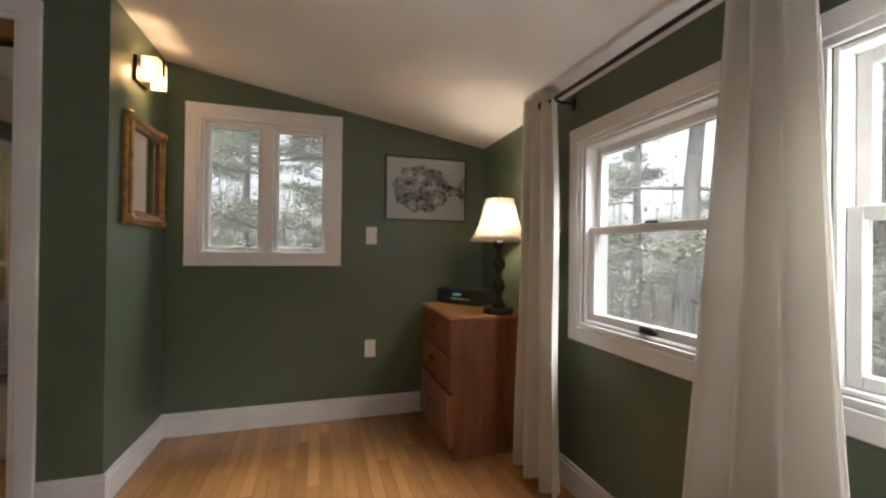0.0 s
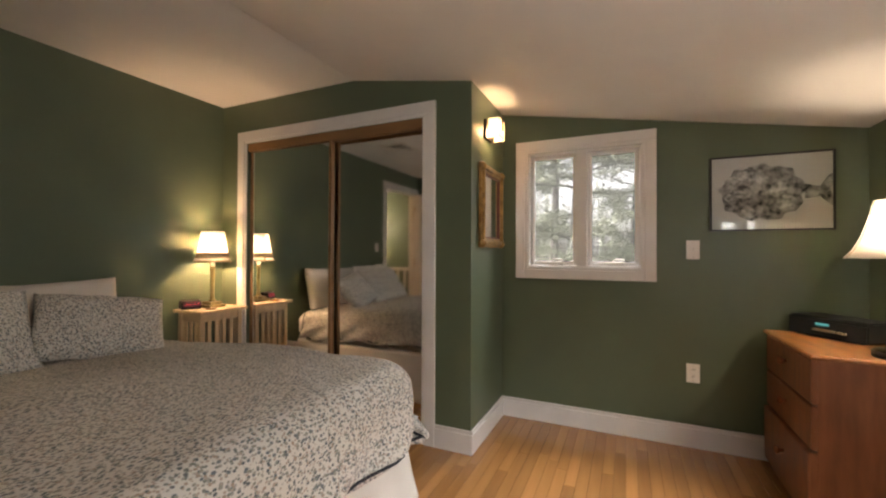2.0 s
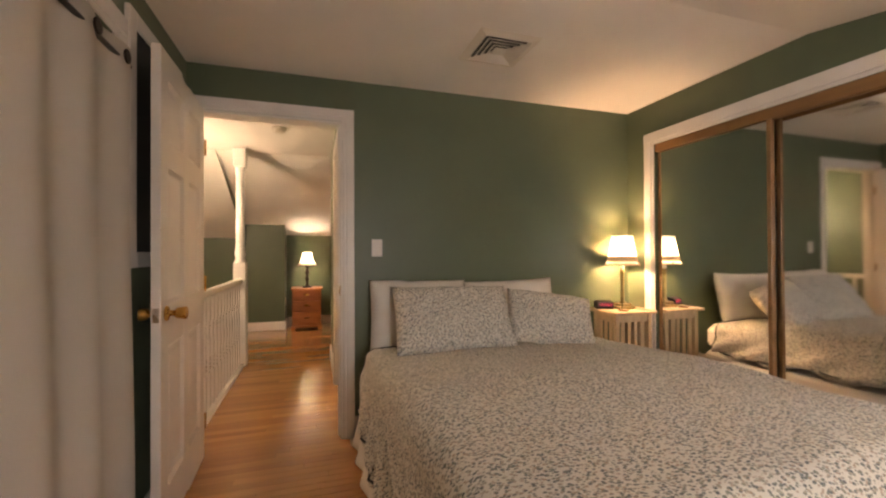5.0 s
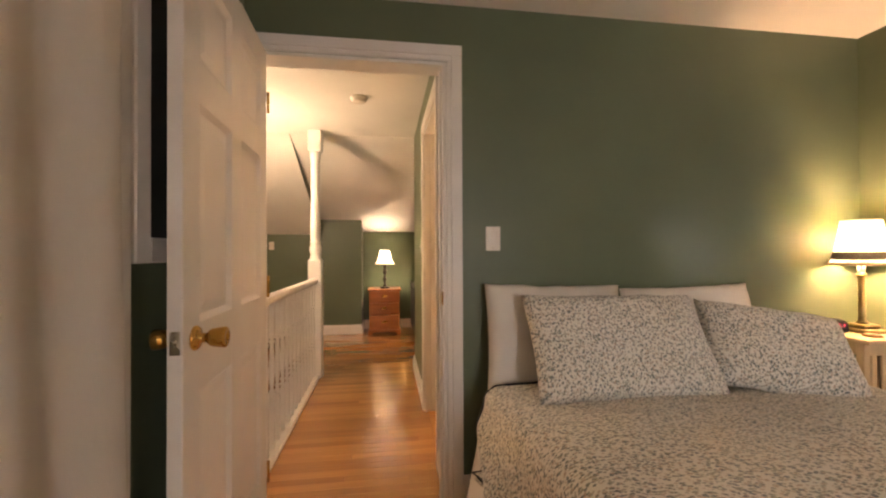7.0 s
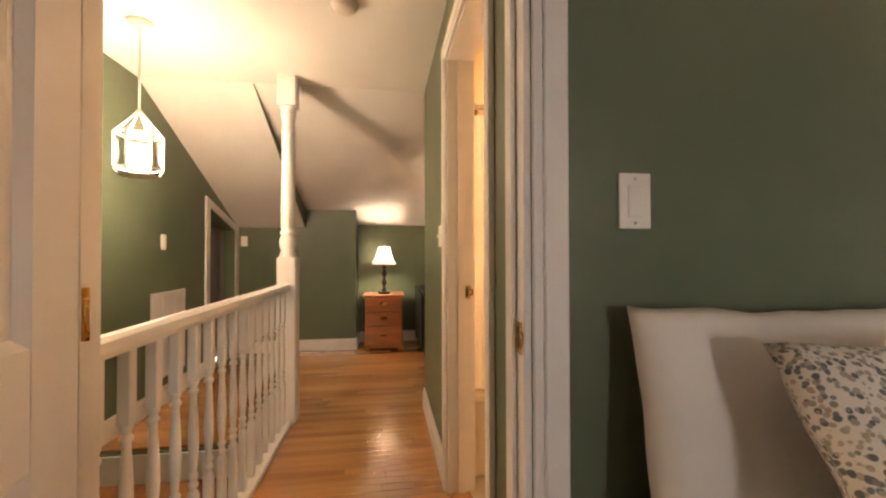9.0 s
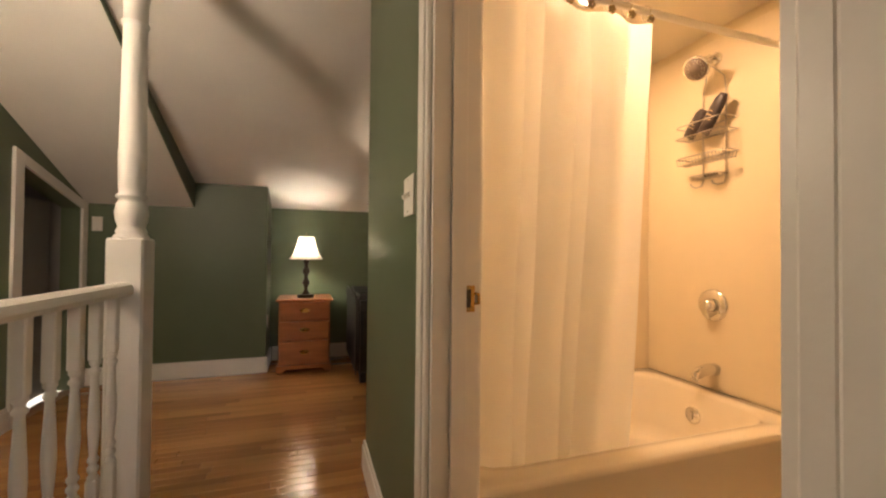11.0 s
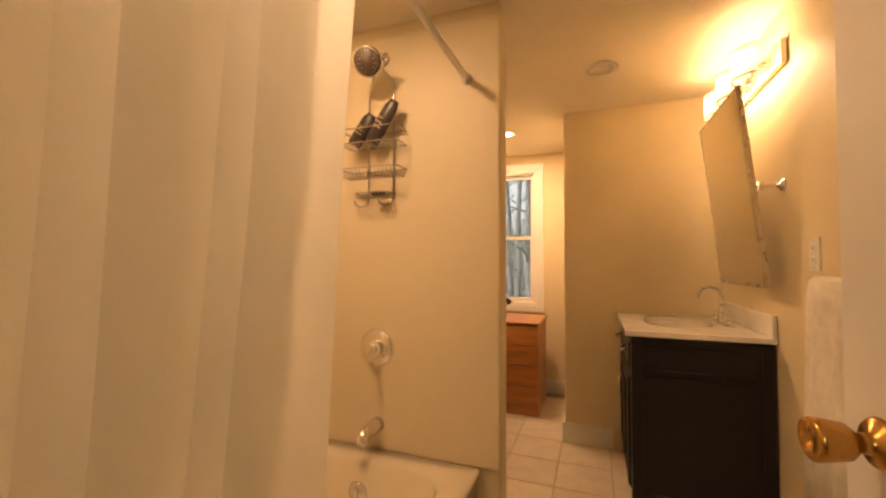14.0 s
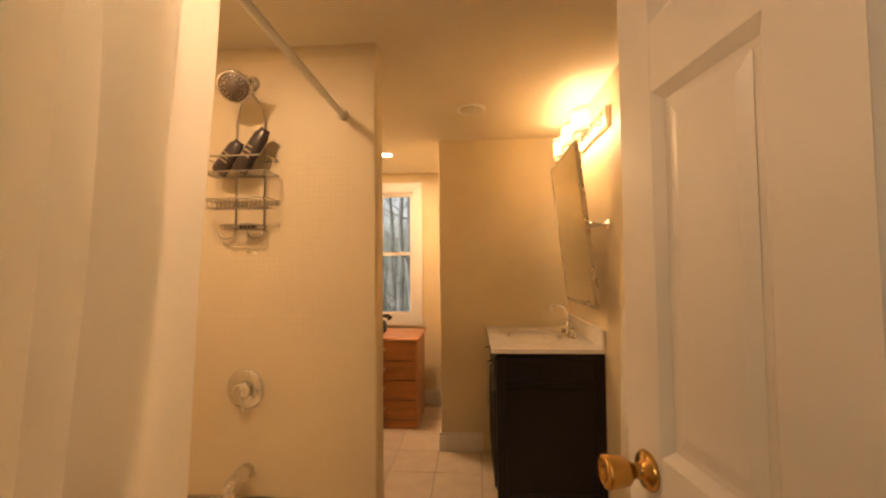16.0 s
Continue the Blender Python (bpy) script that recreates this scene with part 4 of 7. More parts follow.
def pillow(name, m, w, h, t, seed, material, label):
    p = solid(name, pillow_mesh(w, h, t, seed), material, label, "pillow", m, "pillows on the bed")
    return p


# upright pair against the wall, printed pair leaning on them
pillow("pillow", pose(0.115, -1.785, 0.785, -12, 0, 90) @ pose(0, 0, 0, 0, 1.5, 0), 0.65, 0.47, 0.14, 1.0, M_LINEN, "plump white pillow standing against the wall")
pillow("pillow", pose(0.125, -1.11, 0.780, -13, 0, 90) @ pose(0, 0, 0, 0, -1.5, 0), 0.68, 0.45, 0.14, 5.0, M_LINEN, "plump white pillow leaning on the wall")
pillow("pillow", pose(0.375, -1.63, 0.800, -35, 0, 88) @ pose(0, 0, 0, 0, 1, 0), 0.74, 0.44, 0.15, 9.0, M_FLORAL, "leaf-printed pillow leaning on white pillows")
pillow("pillow", pose(0.455, -1.02, 0.775, -40, 0, 80) @ pose(0, 0, 0, 0, 11, 0), 0.55, 0.38, 0.14, 13.0, M_FLORAL, "leaf-printed pillow slumped to one side")


# ---- bedside table, lamp, clock ----
NX0, NX1, NY0, NY1, NZ = 0.02, 0.285, -0.365, -0.035, 0.757
ns = thing("bedside_table", pose(0, 0, 0), "pale unfinished pine bedside table with slatted sides", "nightstand")
part("top", boxes(((NX0 - 0.01, NY0 - 0.025, NZ - 0.022), (NX1 + 0.025, NY1 + 0.02, NZ)), bev=0.004), M_PALE, ns)
for x in (NX0 + 0.01, NX1 - 0.045):
    for y in (NY0, NY1 - 0.035):
        part("leg", boxes(((x, y, 0), (x + 0.035, y + 0.035, NZ - 0.022)), bev=0.003), M_PALE, ns)
for z0, z1 in ((NZ - 0.082, NZ - 0.024), (0.13, 0.17)):
    for y in (NY0 + 0.008, NY1 - 0.024):
        part("rail", boxes(((NX0 + 0.045, y, z0), (NX1 - 0.045, y + 0.016, z1)), bev=0.002), M_PALE, ns)
    for x in (NX0 + 0.018, NX1 - 0.034):
        part("rail", boxes(((x, NY0 + 0.035, z0), (x + 0.016, NY1 - 0.035, z1)), bev=0.002), M_PALE, ns)
for k in range(3):
    x = NX0 + 0.066 + 0.052 * k
    for y in (NY0 + 0.010, NY1 - 0.022):
        part("slat", boxes(((x, y, 0.17), (x + 0.028, y + 0.011, NZ - 0.082)), bev=0.002), M_PALE, ns)
for k in range(4):
    y = NY0 + 0.058 + 0.058 * k
    part("slat", boxes(((NX1 - 0.031, y, 0.17), (NX1 - 0.020, y + 0.030, NZ - 0.082)), bev=0.002), M_PALE, ns)
part("shelf", boxes(((NX0 + 0.02, NY0 + 0.02, 0.15), (NX1 - 0.02, NY1 - 0.02, 0.166)), bev=0.002), M_PALE, ns)


def column_lamp(m):
    t = thing("table_lamp", m, "lit bedside lamp with ivory shade and ribbon band", "lamp")
    bm = bmesh.new()
    box(bm, (-0.065, -0.065, 0), (0.065, 0.065, 0.022), 0.005)
    box(bm, (-0.048, -0.048, 0.022), (0.048, 0.048, 0.042), 0.006)
    part("base", bm, M_ABRASS, t)
    bm = bmesh.new()
    lathe(bm, [(0.02, 0.042), (0.024, 0.05), (0.016, 0.058), (0.014, 0.065), (0.014, 0.275), (0.02, 0.282), (0.02, 0.29), (0.012, 0.296), (0.012, 0.302)], 18)
    part("column", bm, M_ABRASS, t, "dull brass column")
    bm = bmesh.new()
    lathe(bm, [(0.014, 0.302), (0.016, 0.315), (0.016, 0.36), (0.0, 0.362)], 14)
    part("socket", bm, M_PLATE, t)
    bm = bmesh.new()
    shell(bm, [(0.124, 0.338), (0.112, 0.362), (0.102, 0.40), (0.090, 0.47), (0.080, 0.535), (0.077, 0.56)], 40)
    sh = part("shade", bm, M_SHADE, t, "ivory fabric shade")
    sh.modifiers.new("thick", "SOLIDIFY").thickness = 0.0015
    bm = bmesh.new()
    shell(bm, [(0.1265, 0.335), (0.1245, 0.346)], 40)
    shell(bm, [(0.1135, 0.363), (0.1065, 0.388), (0.1035, 0.402)], 40)
    tube(bm, [(0.106, 0.01, 0.385), (0.117, 0.03, 0.372), (0.122, 0.045, 0.348), (0.122, 0.05, 0.33)], 0.005)
    b2 = part("band", bm, M_BAND, sh, "tan ribbon band")
    b2.modifiers.new("thick", "SOLIDIFY").thickness = 0.002
    return t


column_lamp(pose(0.135, -0.18, NZ))
clock = thing("alarm_clock", pose(0.085, -0.315, NZ, 0, 0, -20), "black digital alarm clock with red digits", "clock")
bm = bmesh.new()
prism(bm, [(-0.04, 0.0), (0.045, 0.0), (0.05, 0.012), (0.035, 0.058), (-0.02, 0.065), (-0.045, 0.04)], "y", -0.062, 0.062)
bmesh.ops.bevel(bm, geom=list(bm.edges), offset=0.006, segments=2, affect="EDGES")
part("body", bm, M_BLACK, clock)
bm = bmesh.new()
for k, d in enumerate((-0.034, -0.012, 0.014, 0.036)):
    for u0, u1, v0, v1 in ((-0.007, 0.007, 0.026, 0.0285), (-0.007, 0.007, 0.0405, 0.043), (0.005, 0.0075, 0.026, 0.043), (-0.0075, -0.005, 0.026, 0.034)):
        box(bm, (0.0478 - (v0 - 0.012) * 0.326, d + u0, v0), (0.0492 - (v0 - 0.012) * 0.326, d + u1, v1))
part("digits", bm, M_LED, clock, "glowing red digits")
bm = bmesh.new()
lathe(bm, [(0.0, 0), (0.035, 0.0), (0.038, 0.006), (0.03, 0.011), (0.0, 0.012)], 24)
solid("coaster", bm, M_TRACK, "small round brown dish on the bedside table", "dish", pose(0.235, -0.26, NZ))


# ---- wall plates ----
def plate(name, m, label, kind="switch"):
    """A cover plate in the local x-z plane, facing -y."""
    t = thing(name, m, label, "light switch" if kind == "switch" else "outlet")
    w = 0.035 if kind != "double" else 0.058
    bm = bmesh.new()
    box(bm, (-w, -0.006, -0.057), (w, 0, 0.057), 0.003, seg=2)
    part("cover", bm, M_PLATE, t)
    if kind == "switch":
        part("rocker", boxes(((-0.017, -0.009, -0.033), (0.017, -0.004, 0.033)), bev=0.002), M_PLATE, t)
    elif kind == "outlet":
        for z in (-0.02, 0.02):
            s = part("socket", boxes(((-0.015, -0.008, z - 0.013), (0.015, -0.004, z + 0.013)), bev=0.002), M_PLATE, t)
            # raised dark bars painted as the shade in the slots
            part("slot", boxes(((-0.007, -0.0085, z - 0.003), (-0.0045, -0.0078, z + 0.007)), ((0.0045, -0.0085, z - 0.003), (0.007, -0.0078, z + 0.007))), M_VDARK, s)
    elif kind in ("toggle", "double"):
        for x in ((0.0,) if kind == "toggle" else (-0.023, 0.023)):
            bm = bmesh.new()
            box(bm, (-0.004, -0.016, -0.007), (0.004, 0.0, 0.007), 0.002, Matrix.Translation((x, -0.004, 0.004)) @ Matrix.Rotation(0.5, 4, "X"))
            part("toggle", bm, M_PLATE, t)
    for z in (-0.045, 0.045):
        bm = bmesh.new()
        lathe(bm, [(0.003, 0), (0.003, 0.001), (0, 0.0012)], 8, Matrix.Translation((0, -0.006, z)) @ Matrix.Rotation(math.pi / 2, 4, "X"))
        part("screw", bm, M_NICKEL, t)
    return t


plate("light_switch", pose(3.305, 0.647, 1.19), "white toggle light switch on a green wall", "toggle")
plate("outlet", pose(3.305, 0.647, 0.445), "white double outlet above the baseboard", "outlet")
plate("light_switch", pose(0.0, -2.045, 1.228, 0, 0, 90), "white rocker light switch over the bed")
plate("light_switch", pose(-1.335, -2.26, 1.215), "white double toggle switch beside the bathroom door", "double")
plate("light_switch", pose(-2.535, -4.2, 1.215, 0, 0, 180), "white rocker light switch on the stair wall")
plate("light_switch", pose(KNEE, -4.13, 1.27, 0, 0, 90), "white light switch on the knee wall")
plate("outlet", pose(-0.12, -0.42, 1.20, 0, 0, -90), "white outlet on the bathroom wall", "outlet")
plate("outlet", pose(-4.20, -2.89, 0.43, 0, 0, 180), "white outlet beside the nightstand", "outlet")


# ---- fish print ----
pic = thing("framed_print", pose(3.675, 0.645, 1.516), "framed grey ink print of a fish on white paper", "picture")
PW, PH = 0.57, 0.435
bm = bmesh.new()
ring(bm, "y", -0.022, 0.0, -PW / 2, PW / 2, -PH / 2, PH / 2, 0.010, 0.002)
part("frame", bm, M_BLACK, pic, "thin black frame")
part("paper", boxes(((-PW / 2 + 0.008, -0.012, -PH / 2 + 0.008), (PW / 2 - 0.008, -0.006, PH / 2 - 0.008))), M_PAPER, pic, "white paper")


def fish_r(a):
    """Body outline of the fish at angle a."""
    return 0.165 * (1.0 - 0.25 * abs(math.cos(a)) ** 3) / math.sqrt((math.cos(a) / 1.35) ** 2 + (math.sin(a) / 0.90) ** 2) ** 0.9


bm = bmesh.new()
pts = []
for k in range(72):
    a = 2 * math.pi * k / 72
    rr = fish_r(a) * (1 + 0.05 * math.sin(9 * a) + 0.03 * math.sin(17 * a + 1))
    pts.append((rr * math.cos(a) - 0.03, 0.95 * rr * math.sin(a)))
prism(bm, pts, "y", -0.0128, -0.0122)
prism(bm, [(0.13, 0.035), (0.185, 0.02), (0.215, 0.075), (0.235, 0.085), (0.222, 0.0), (0.238, -0.085), (0.215, -0.07), (0.185, -0.03), (0.13, -0.04)], "y", -0.0128, -0.0122)
part("fish", bm, M_INK, pic, "grey shaded fish drawing").scale = (1.2, 1.0, 1.1)
rg = random.Random(4)
for k in range(26):
    bm = bmesh.new()
    a, q = rg.uniform(0, 6.28), rg.uniform(0, 0.8) ** 0.6
    r0 = fish_r(a) * q
    cx, cz, s = r0 * math.cos(a) - 0.04, 0.9 * r0 * math.sin(a), rg.uniform(0.012, 0.032)
    e, ph = rg.uniform(0.5, 1.0), rg.uniform(0, 3)
    prism(bm, [(cx + s * math.cos(t) * math.cos(ph) - s * e * math.sin(t) * math.sin(ph), cz + s * math.cos(t) * math.sin(ph) + s * e * math.sin(t) * math.cos(ph)) for t in [2 * math.pi * i / 14 for i in range(14)]], "y", -0.0134 - 0.00004 * k, -0.0126)
    part("scale", bm, M_INKL, pic, "pale rounded patch of the drawing").scale = (1.2, 1.0, 1.1)
gl = part("glazing", boxes(((-PW / 2 + 0.009, -0.0175, -PH / 2 + 0.009), (PW / 2 - 0.009, -0.016, PH / 2 - 0.009))), M_GLASS, pic)
gl.visible_shadow = False


# ---- gilt mirror and sconce on the closet return ----
gm = thing("gilt_mirror", pose(2.117, 0.345, 1.464, 0, 0, 90), "small wall mirror in a worn gilt frame", "mirror")
W, Hh = 0.45, 0.525
bm = bmesh.new()
for d, o, w in ((0.020, 0.0, 0.022), (0.036, 0.018, 0.024), (0.026, 0.040, 0.018)):
    ring(bm, "y", -d, 0.0, -W / 2 + o, W / 2 - o, -Hh / 2 + o, Hh / 2 - o, w, 0.006)
for sx in (-1, 1):
    for sz in (-1, 1):
        lathe(bm, [(0.0, 0), (0.026, 0.0), (0.03, 0.018), (0.022, 0.036), (0.008, 0.044), (0, 0.045)], 14, Matrix.Translation((sx * (W / 2 - 0.026), 0, sz * (Hh / 2 - 0.026))) @ Matrix.Rotation(math.pi / 2, 4, "X"))
part("frame", bm, M_GOLD, gm, "worn carved gilt frame")
bm = bmesh.new()
ring(bm, "y", -0.020, -0.004, -W / 2 + 0.056, W / 2 - 0.056, -Hh / 2 + 0.056, Hh / 2 - 0.056, 0.012, 0.002)
part("liner", bm, M_GILTRED, gm, "dark red inner liner")
part("mirror", boxes(((-W / 2 + 0.06, -0.010, -Hh / 2 + 0.06), (W / 2 - 0.06, -0.006, Hh / 2 - 0.06))), M_MIRROR, gm)

sc = thing("wall_sconce", pose(2.117, 0.285, 1.955, 0, 0, 90), "lit bronze wall sconce with square glass shade", "sconce")
bm = boxes(((-0.068, -0.016, -0.062), (0.068, 0, 0.062)), bev=0.004)
part("backplate", bm, M_BRONZE, sc)
bm = bmesh.new()
tube(bm, [(0, -0.01, 0.03), (0, -0.03, 0.04), (0, -0.05, 0.03)], 0.008)
box(bm, (-0.010, -0.108, -0.012), (0.010, -0.1005, 0.068), 0.002)
box(bm, (-0.008, -0.102, 0.063), (0.008, -0.010, 0.069), 0.002)
part("arm", bm, M_BRONZE, sc)
bm = bmesh.new()
for x0, x1, y0, y1 in ((-0.062, 0.062, -0.100, -0.094), (-0.062, -0.056, -0.094, -0.03), (0.056, 0.062, -0.094, -0.03)):
    box(bm, (x0, y0, -0.062), (x1, y1, 0.062), 0.001)
shd = part("shade", bm, mat("lit_sconce_glass", (0.95, 0.85, 0.68), 0.3, var=0.02, trans=0.6, emit=0.12, ecol=(1.0, 0.78, 0.46)), sc, "frosted square glass shade")


# ---- dresser with radio and lamp ----
dr = thing("dresser", pose(3.643, -0.052, 0, 0, 0, 0), "worn honey pine chest of three drawers", "dresser")
DW, DD, DH = 0.60, 0.45, 0.752
for nm, lo, hi in (("side_panel", (0.012, 0.0, 0.0), (DD, 0.022, DH - 0.02)), ("side_panel", (0.012, DW - 0.022, 0.0), (DD, DW, DH - 0.02)), ("back_panel", (DD - 0.012, 0.022, 0.03), (DD, DW - 0.022, DH - 0.02)), ("bottom_panel", (0.034, 0.022, 0.03), (DD - 0.012, DW - 0.022, 0.05)), ("plinth", (0.014, 0.022, 0.0), (0.034, DW - 0.022, 0.055))):
    part(nm, boxes((lo, hi), bev=0.003), M_PINE, dr)
part("top", boxes(((-0.018, -0.018, DH - 0.02), (DD + 0.005, DW + 0.01, DH + 0.001)), bev=0.007), M_PINETOP, dr, "orange pine top")
for z0, z1, off in ((0.062, 0.345, 0.012), (0.352, 0.535, 0.0), (0.542, DH - 0.025, 0.0)):
    d = part("drawer", boxes(((-0.006 - off, 0.004 - off * 0.2, z0), (0.30, DW - 0.004, z1)), bev=0.006), M_PINE, dr)
    bm = bmesh.new()
    lathe(bm, [(0.008, 0), (0.008, 0.012), (0.019, 0.02), (0.021, 0.028), (0.015, 0.036), (0, 0.038)], 16, Matrix.Translation((-0.006 - off, DW / 2, (z0 + z1) / 2 + 0.02)) @ Matrix.Rotation(-math.pi / 2, 4, "Y"))
    part("knob", bm, M_PINE, d, "round wooden knob")

rad = thing("radio", pose(3.915, 0.44, DH + 0.001, 0, 0, 33), "low black tabletop radio with a slot", "radio")
bm = bmesh.new()
prism(bm, [(-0.11, 0.006), (0.10, 0.006), (0.11, 0.02), (0.11, 0.085), (0.08, 0.10), (-0.085, 0.10), (-0.105, 0.088)], "y", -0.18, 0.18)
bmesh.ops.bevel(bm, geom=list(bm.edges), offset=0.006, segments=2, affect="EDGES")
part("body", bm, M_BLACK, rad)
part("slot", boxes(((-0.1125, -0.10, 0.032), (-0.1075, 0.06, 0.044)), bev=0.001), M_NICKEL, rad, "silver disc slot")
part("display", boxes(((-0.1105, -0.02, 0.060), (-0.1065, 0.04, 0.072)), bev=0.0005), M_LCD, rad, "small teal display")
part("foot", boxes(((-0.09, -0.15, 0.0), (0.09, 0.15, 0.007))), M_BLACK, rad)


def turned_lamp(m, s, label):
    """A black lamp of stacked hour-glass turnings under a bell shade."""
    t = thing("table_lamp", m, label, "lamp", "black turned lamps")
    bm = bmesh.new()
    lathe(bm, [(0.0, 0), (0.078, 0.0), (0.08, 0.006), (0.08, 0.022), (0.07, 0.028), (0.03, 0.032)], 28)
    part("base", bm, M_BRONZE, t)
    bm = bmesh.new()
    prof = [(0.034, 0.028)]
    for k in range(3):
        z = 0.03 + 0.112 * k
        prof += [(0.036, z + 0.006), (0.022, z + 0.032), (0.016, z + 0.056), (0.022, z + 0.082), (0.036, z + 0.104), (0.033, z + 0.110)]
    prof += [(0.03, 0.372), (0.012, 0.378), (0.01, 0.40), (0.0, 0.401)]
    lathe(bm, prof, 22)
    part("stem", bm, M_BRONZE, t, "black hour-glass turnings")
    bm = bmesh.new()
    tube(bm, [(0, 0, 0.40), (0, 0, 0.60)], 0.006)
    lathe(bm, [(0.012, 0.40), (0.014, 0.45), (0.0, 0.452)], 12)
    tube(bm, [(0, 0, 0.60), (0, 0, 0.625)], 0.004)
    part("harp", bm, M_ABRASS, t)
    bm = bmesh.new()
    shell(bm, [(0.155, 0.372), (0.132, 0.402), (0.108, 0.452), (0.088, 0.520), (0.072, 0.592)], 44)
    sh = part("shade", bm, M_SHADE, t, "ivory bell shade")
    sh.modifiers.new("thick", "SOLIDIFY").thickness = 0.0015
    bm = bmesh.new()
    for a in range(6):
        c, d = math.cos(a * math.pi / 3), math.sin(a * math.pi / 3)
        tube(bm, [(r * c, r * d, z) for r, z in ((0.1555, 0.372), (0.1325, 0.402), (0.1085, 0.452), (0.0885, 0.520), (0.0725, 0.592))], 0.0016, 6)
    part("rib", bm, M_BAND, sh, "stitched shade ribs")
    t.scale = (s, s, s)
    return t


turned_lamp(pose(3.935, 0.01, DH + 0.001), 1.07, "lit black turned lamp with ivory bell shade on the dresser")


# ---- curtains ----
def curtain_mesh(top, bottom, z1, z0, folds, amp, rows=28, n=150, seed=0.0, gather=None):
    """A hanging cloth between two lines; top and bottom are pairs of (x, y) ends."""
    bm = bmesh.new()
    grid = []
    for j in range(rows + 1):
        v = j / rows
        row = []
        for i in range(n + 1):
            u = i / n
            a = Vector(top[0]).lerp(Vector(top[1]), u)
            b = Vector(bottom[0]).lerp(Vector(bottom[1]), u)
            p = a.lerp(b, v ** 1.15)
            d = (Vector(top[1]) - Vector(top[0])).normalized()
            nn = Vector((-d.y, d.x))
            uu = u + 0.018 * noise.noise(Vector((u * 4 + seed, v * 1.5, 0)))
            o = amp * (0.75 + 0.5 * v) * math.sin(2 * math.pi * folds * uu + seed + 0.5 * noise.noise(Vector((seed, v * 2.0, 1)))) + amp * 0.5 * noise.noise(Vector((u * folds * 1.7, v * 2.2, seed)))
            q = p + nn * o
            row.append(bm.verts.new((q.x, q.y, z1 + (z0 - z1) * v + (0.010 * math.sin(u * folds * 2 * math.pi * 1.0) if j == rows else 0))))
        grid.append(row)
    for a, b in zip(grid, grid[1:]):
        for i in range(n):
            bm.faces.new((a[i], a[i + 1], b[i + 1], b[i])).smooth = True
    return bm


def curtain(name, label, material, *args, group="", **kw):
    c = solid(name, curtain_mesh(*args, **kw), material, label, "curtain", group=group)
    if material is M_CURT:
        c.modifiers.new("thick", "SOLIDIFY").thickness = 0.002
    return c


curtain("curtain", "white grommet curtain gathered beside the dresser", M_CURT, ((3.985, -0.17), (3.985, -0.46)), ((3.95, -0.15), (3.95, -0.58)), 1.845, 0.05, 3.6, 0.030, seed=0.4, group="bedroom curtains")
curtain("curtain", "white grommet curtain gathered between two windows", M_CURT, ((3.98, -1.27), (3.98, -1.47)), ((3.87, -1.20), (3.87, -1.66)), 1.83, 0.03, 3.4, 0.036, seed=2.1, group="bedroom curtains")
curtain("curtain", "white grommet curtain drawn over an opening", M_CURT, ((0.955, -3.085), (2.50, -3.085)), ((0.925, -3.085), (2.52, -3.075)), 1.94, 0.03, 6, 0.020, n=240, seed=1.3, group="bedroom curtains")
rod = thing("curtain_rod", pose(4.0, 0, 1.79), "dark bronze curtain rod over the windows", "curtain rod", "curtain rods")
bm = bmesh.new()
tube(bm, [(-0.01, -0.36, 0.0), (-0.01, -2.75, 0.0)], 0.009, 10)
part("rod", bm, M_BRONZE, rod)
for y in (-0.345, -2.77):
    bm = bmesh.new()
    lathe(bm, [(0.0, -0.012), (0.02, -0.012), (0.026, 0.0), (0.02, 0.012), (0.0, 0.012)], 16, Matrix.Translation((-0.01, y, 0)) @ Matrix.Rotation(math.pi / 2, 4, "X"))
    part("finial", bm, M_BRONZE, rod)
for y in (-0.44, -1.42, -2.68):
    bm = bmesh.new()
    tube(bm, [(-0.01, y, -0.004), (0.04, y, -0.01), (0.097, y, -0.012)], 0.006)
    box(bm, (0.092, y - 0.012, -0.04), (0.1, y + 0.012, 0.02), 0.002)
    part("bracket", bm, M_BRONZE, rod)
rod2 = thing("curtain_rod", pose(0, -3.085, 1.885), "dark bronze curtain rod on the wall by the door", "curtain rod", "curtain rods")
bm = bmesh.new()
tube(bm, [(0.93, 0, 0), (2.55, 0, 0)], 0.009, 10)
part("rod", bm, M_BRONZE, rod2)
for k in range(8):
    bm = bmesh.new()
    lathe(bm, [(0.017, -0.003), (0.024, -0.003), (0.026, 0.0), (0.024, 0.003), (0.017, 0.003)], 18, Matrix.Translation((1.02 + 0.2 * k, 0.028, 0)) @ Matrix.Rotation(math.pi / 2, 4, "X"))
    part("grommet", bm, M_BRONZE, rod2, "dark metal eyelet")
for x in (0.945, 2.53):
    bm = bmesh.new()
    tube(bm, [(x, 0, 0), (x, -0.055, -0.005)], 0.006)
    box(bm, (x - 0.01, -0.060, -0.03), (x + 0.01, -0.0475, 0.02), 0.002)
    part("bracket", bm, M_BRONZE, rod2)

sf = thing("framed_picture", pose(0.475, -3.15, 1.665), "dark panel in a wide white frame behind the door", "picture")
bm = bmesh.new()
ring(bm, "y", 0.0, 0.022, -0.33, 0.33, -0.525, 0.525, 0.065, 0.004)
part("frame", bm, M_TRIM, sf, "white wooden frame")
part("panel", boxes(((-0.27, 0.002, -0.465), (0.27, 0.010, 0.465))), M_DARKIN, sf, "near-black panel")

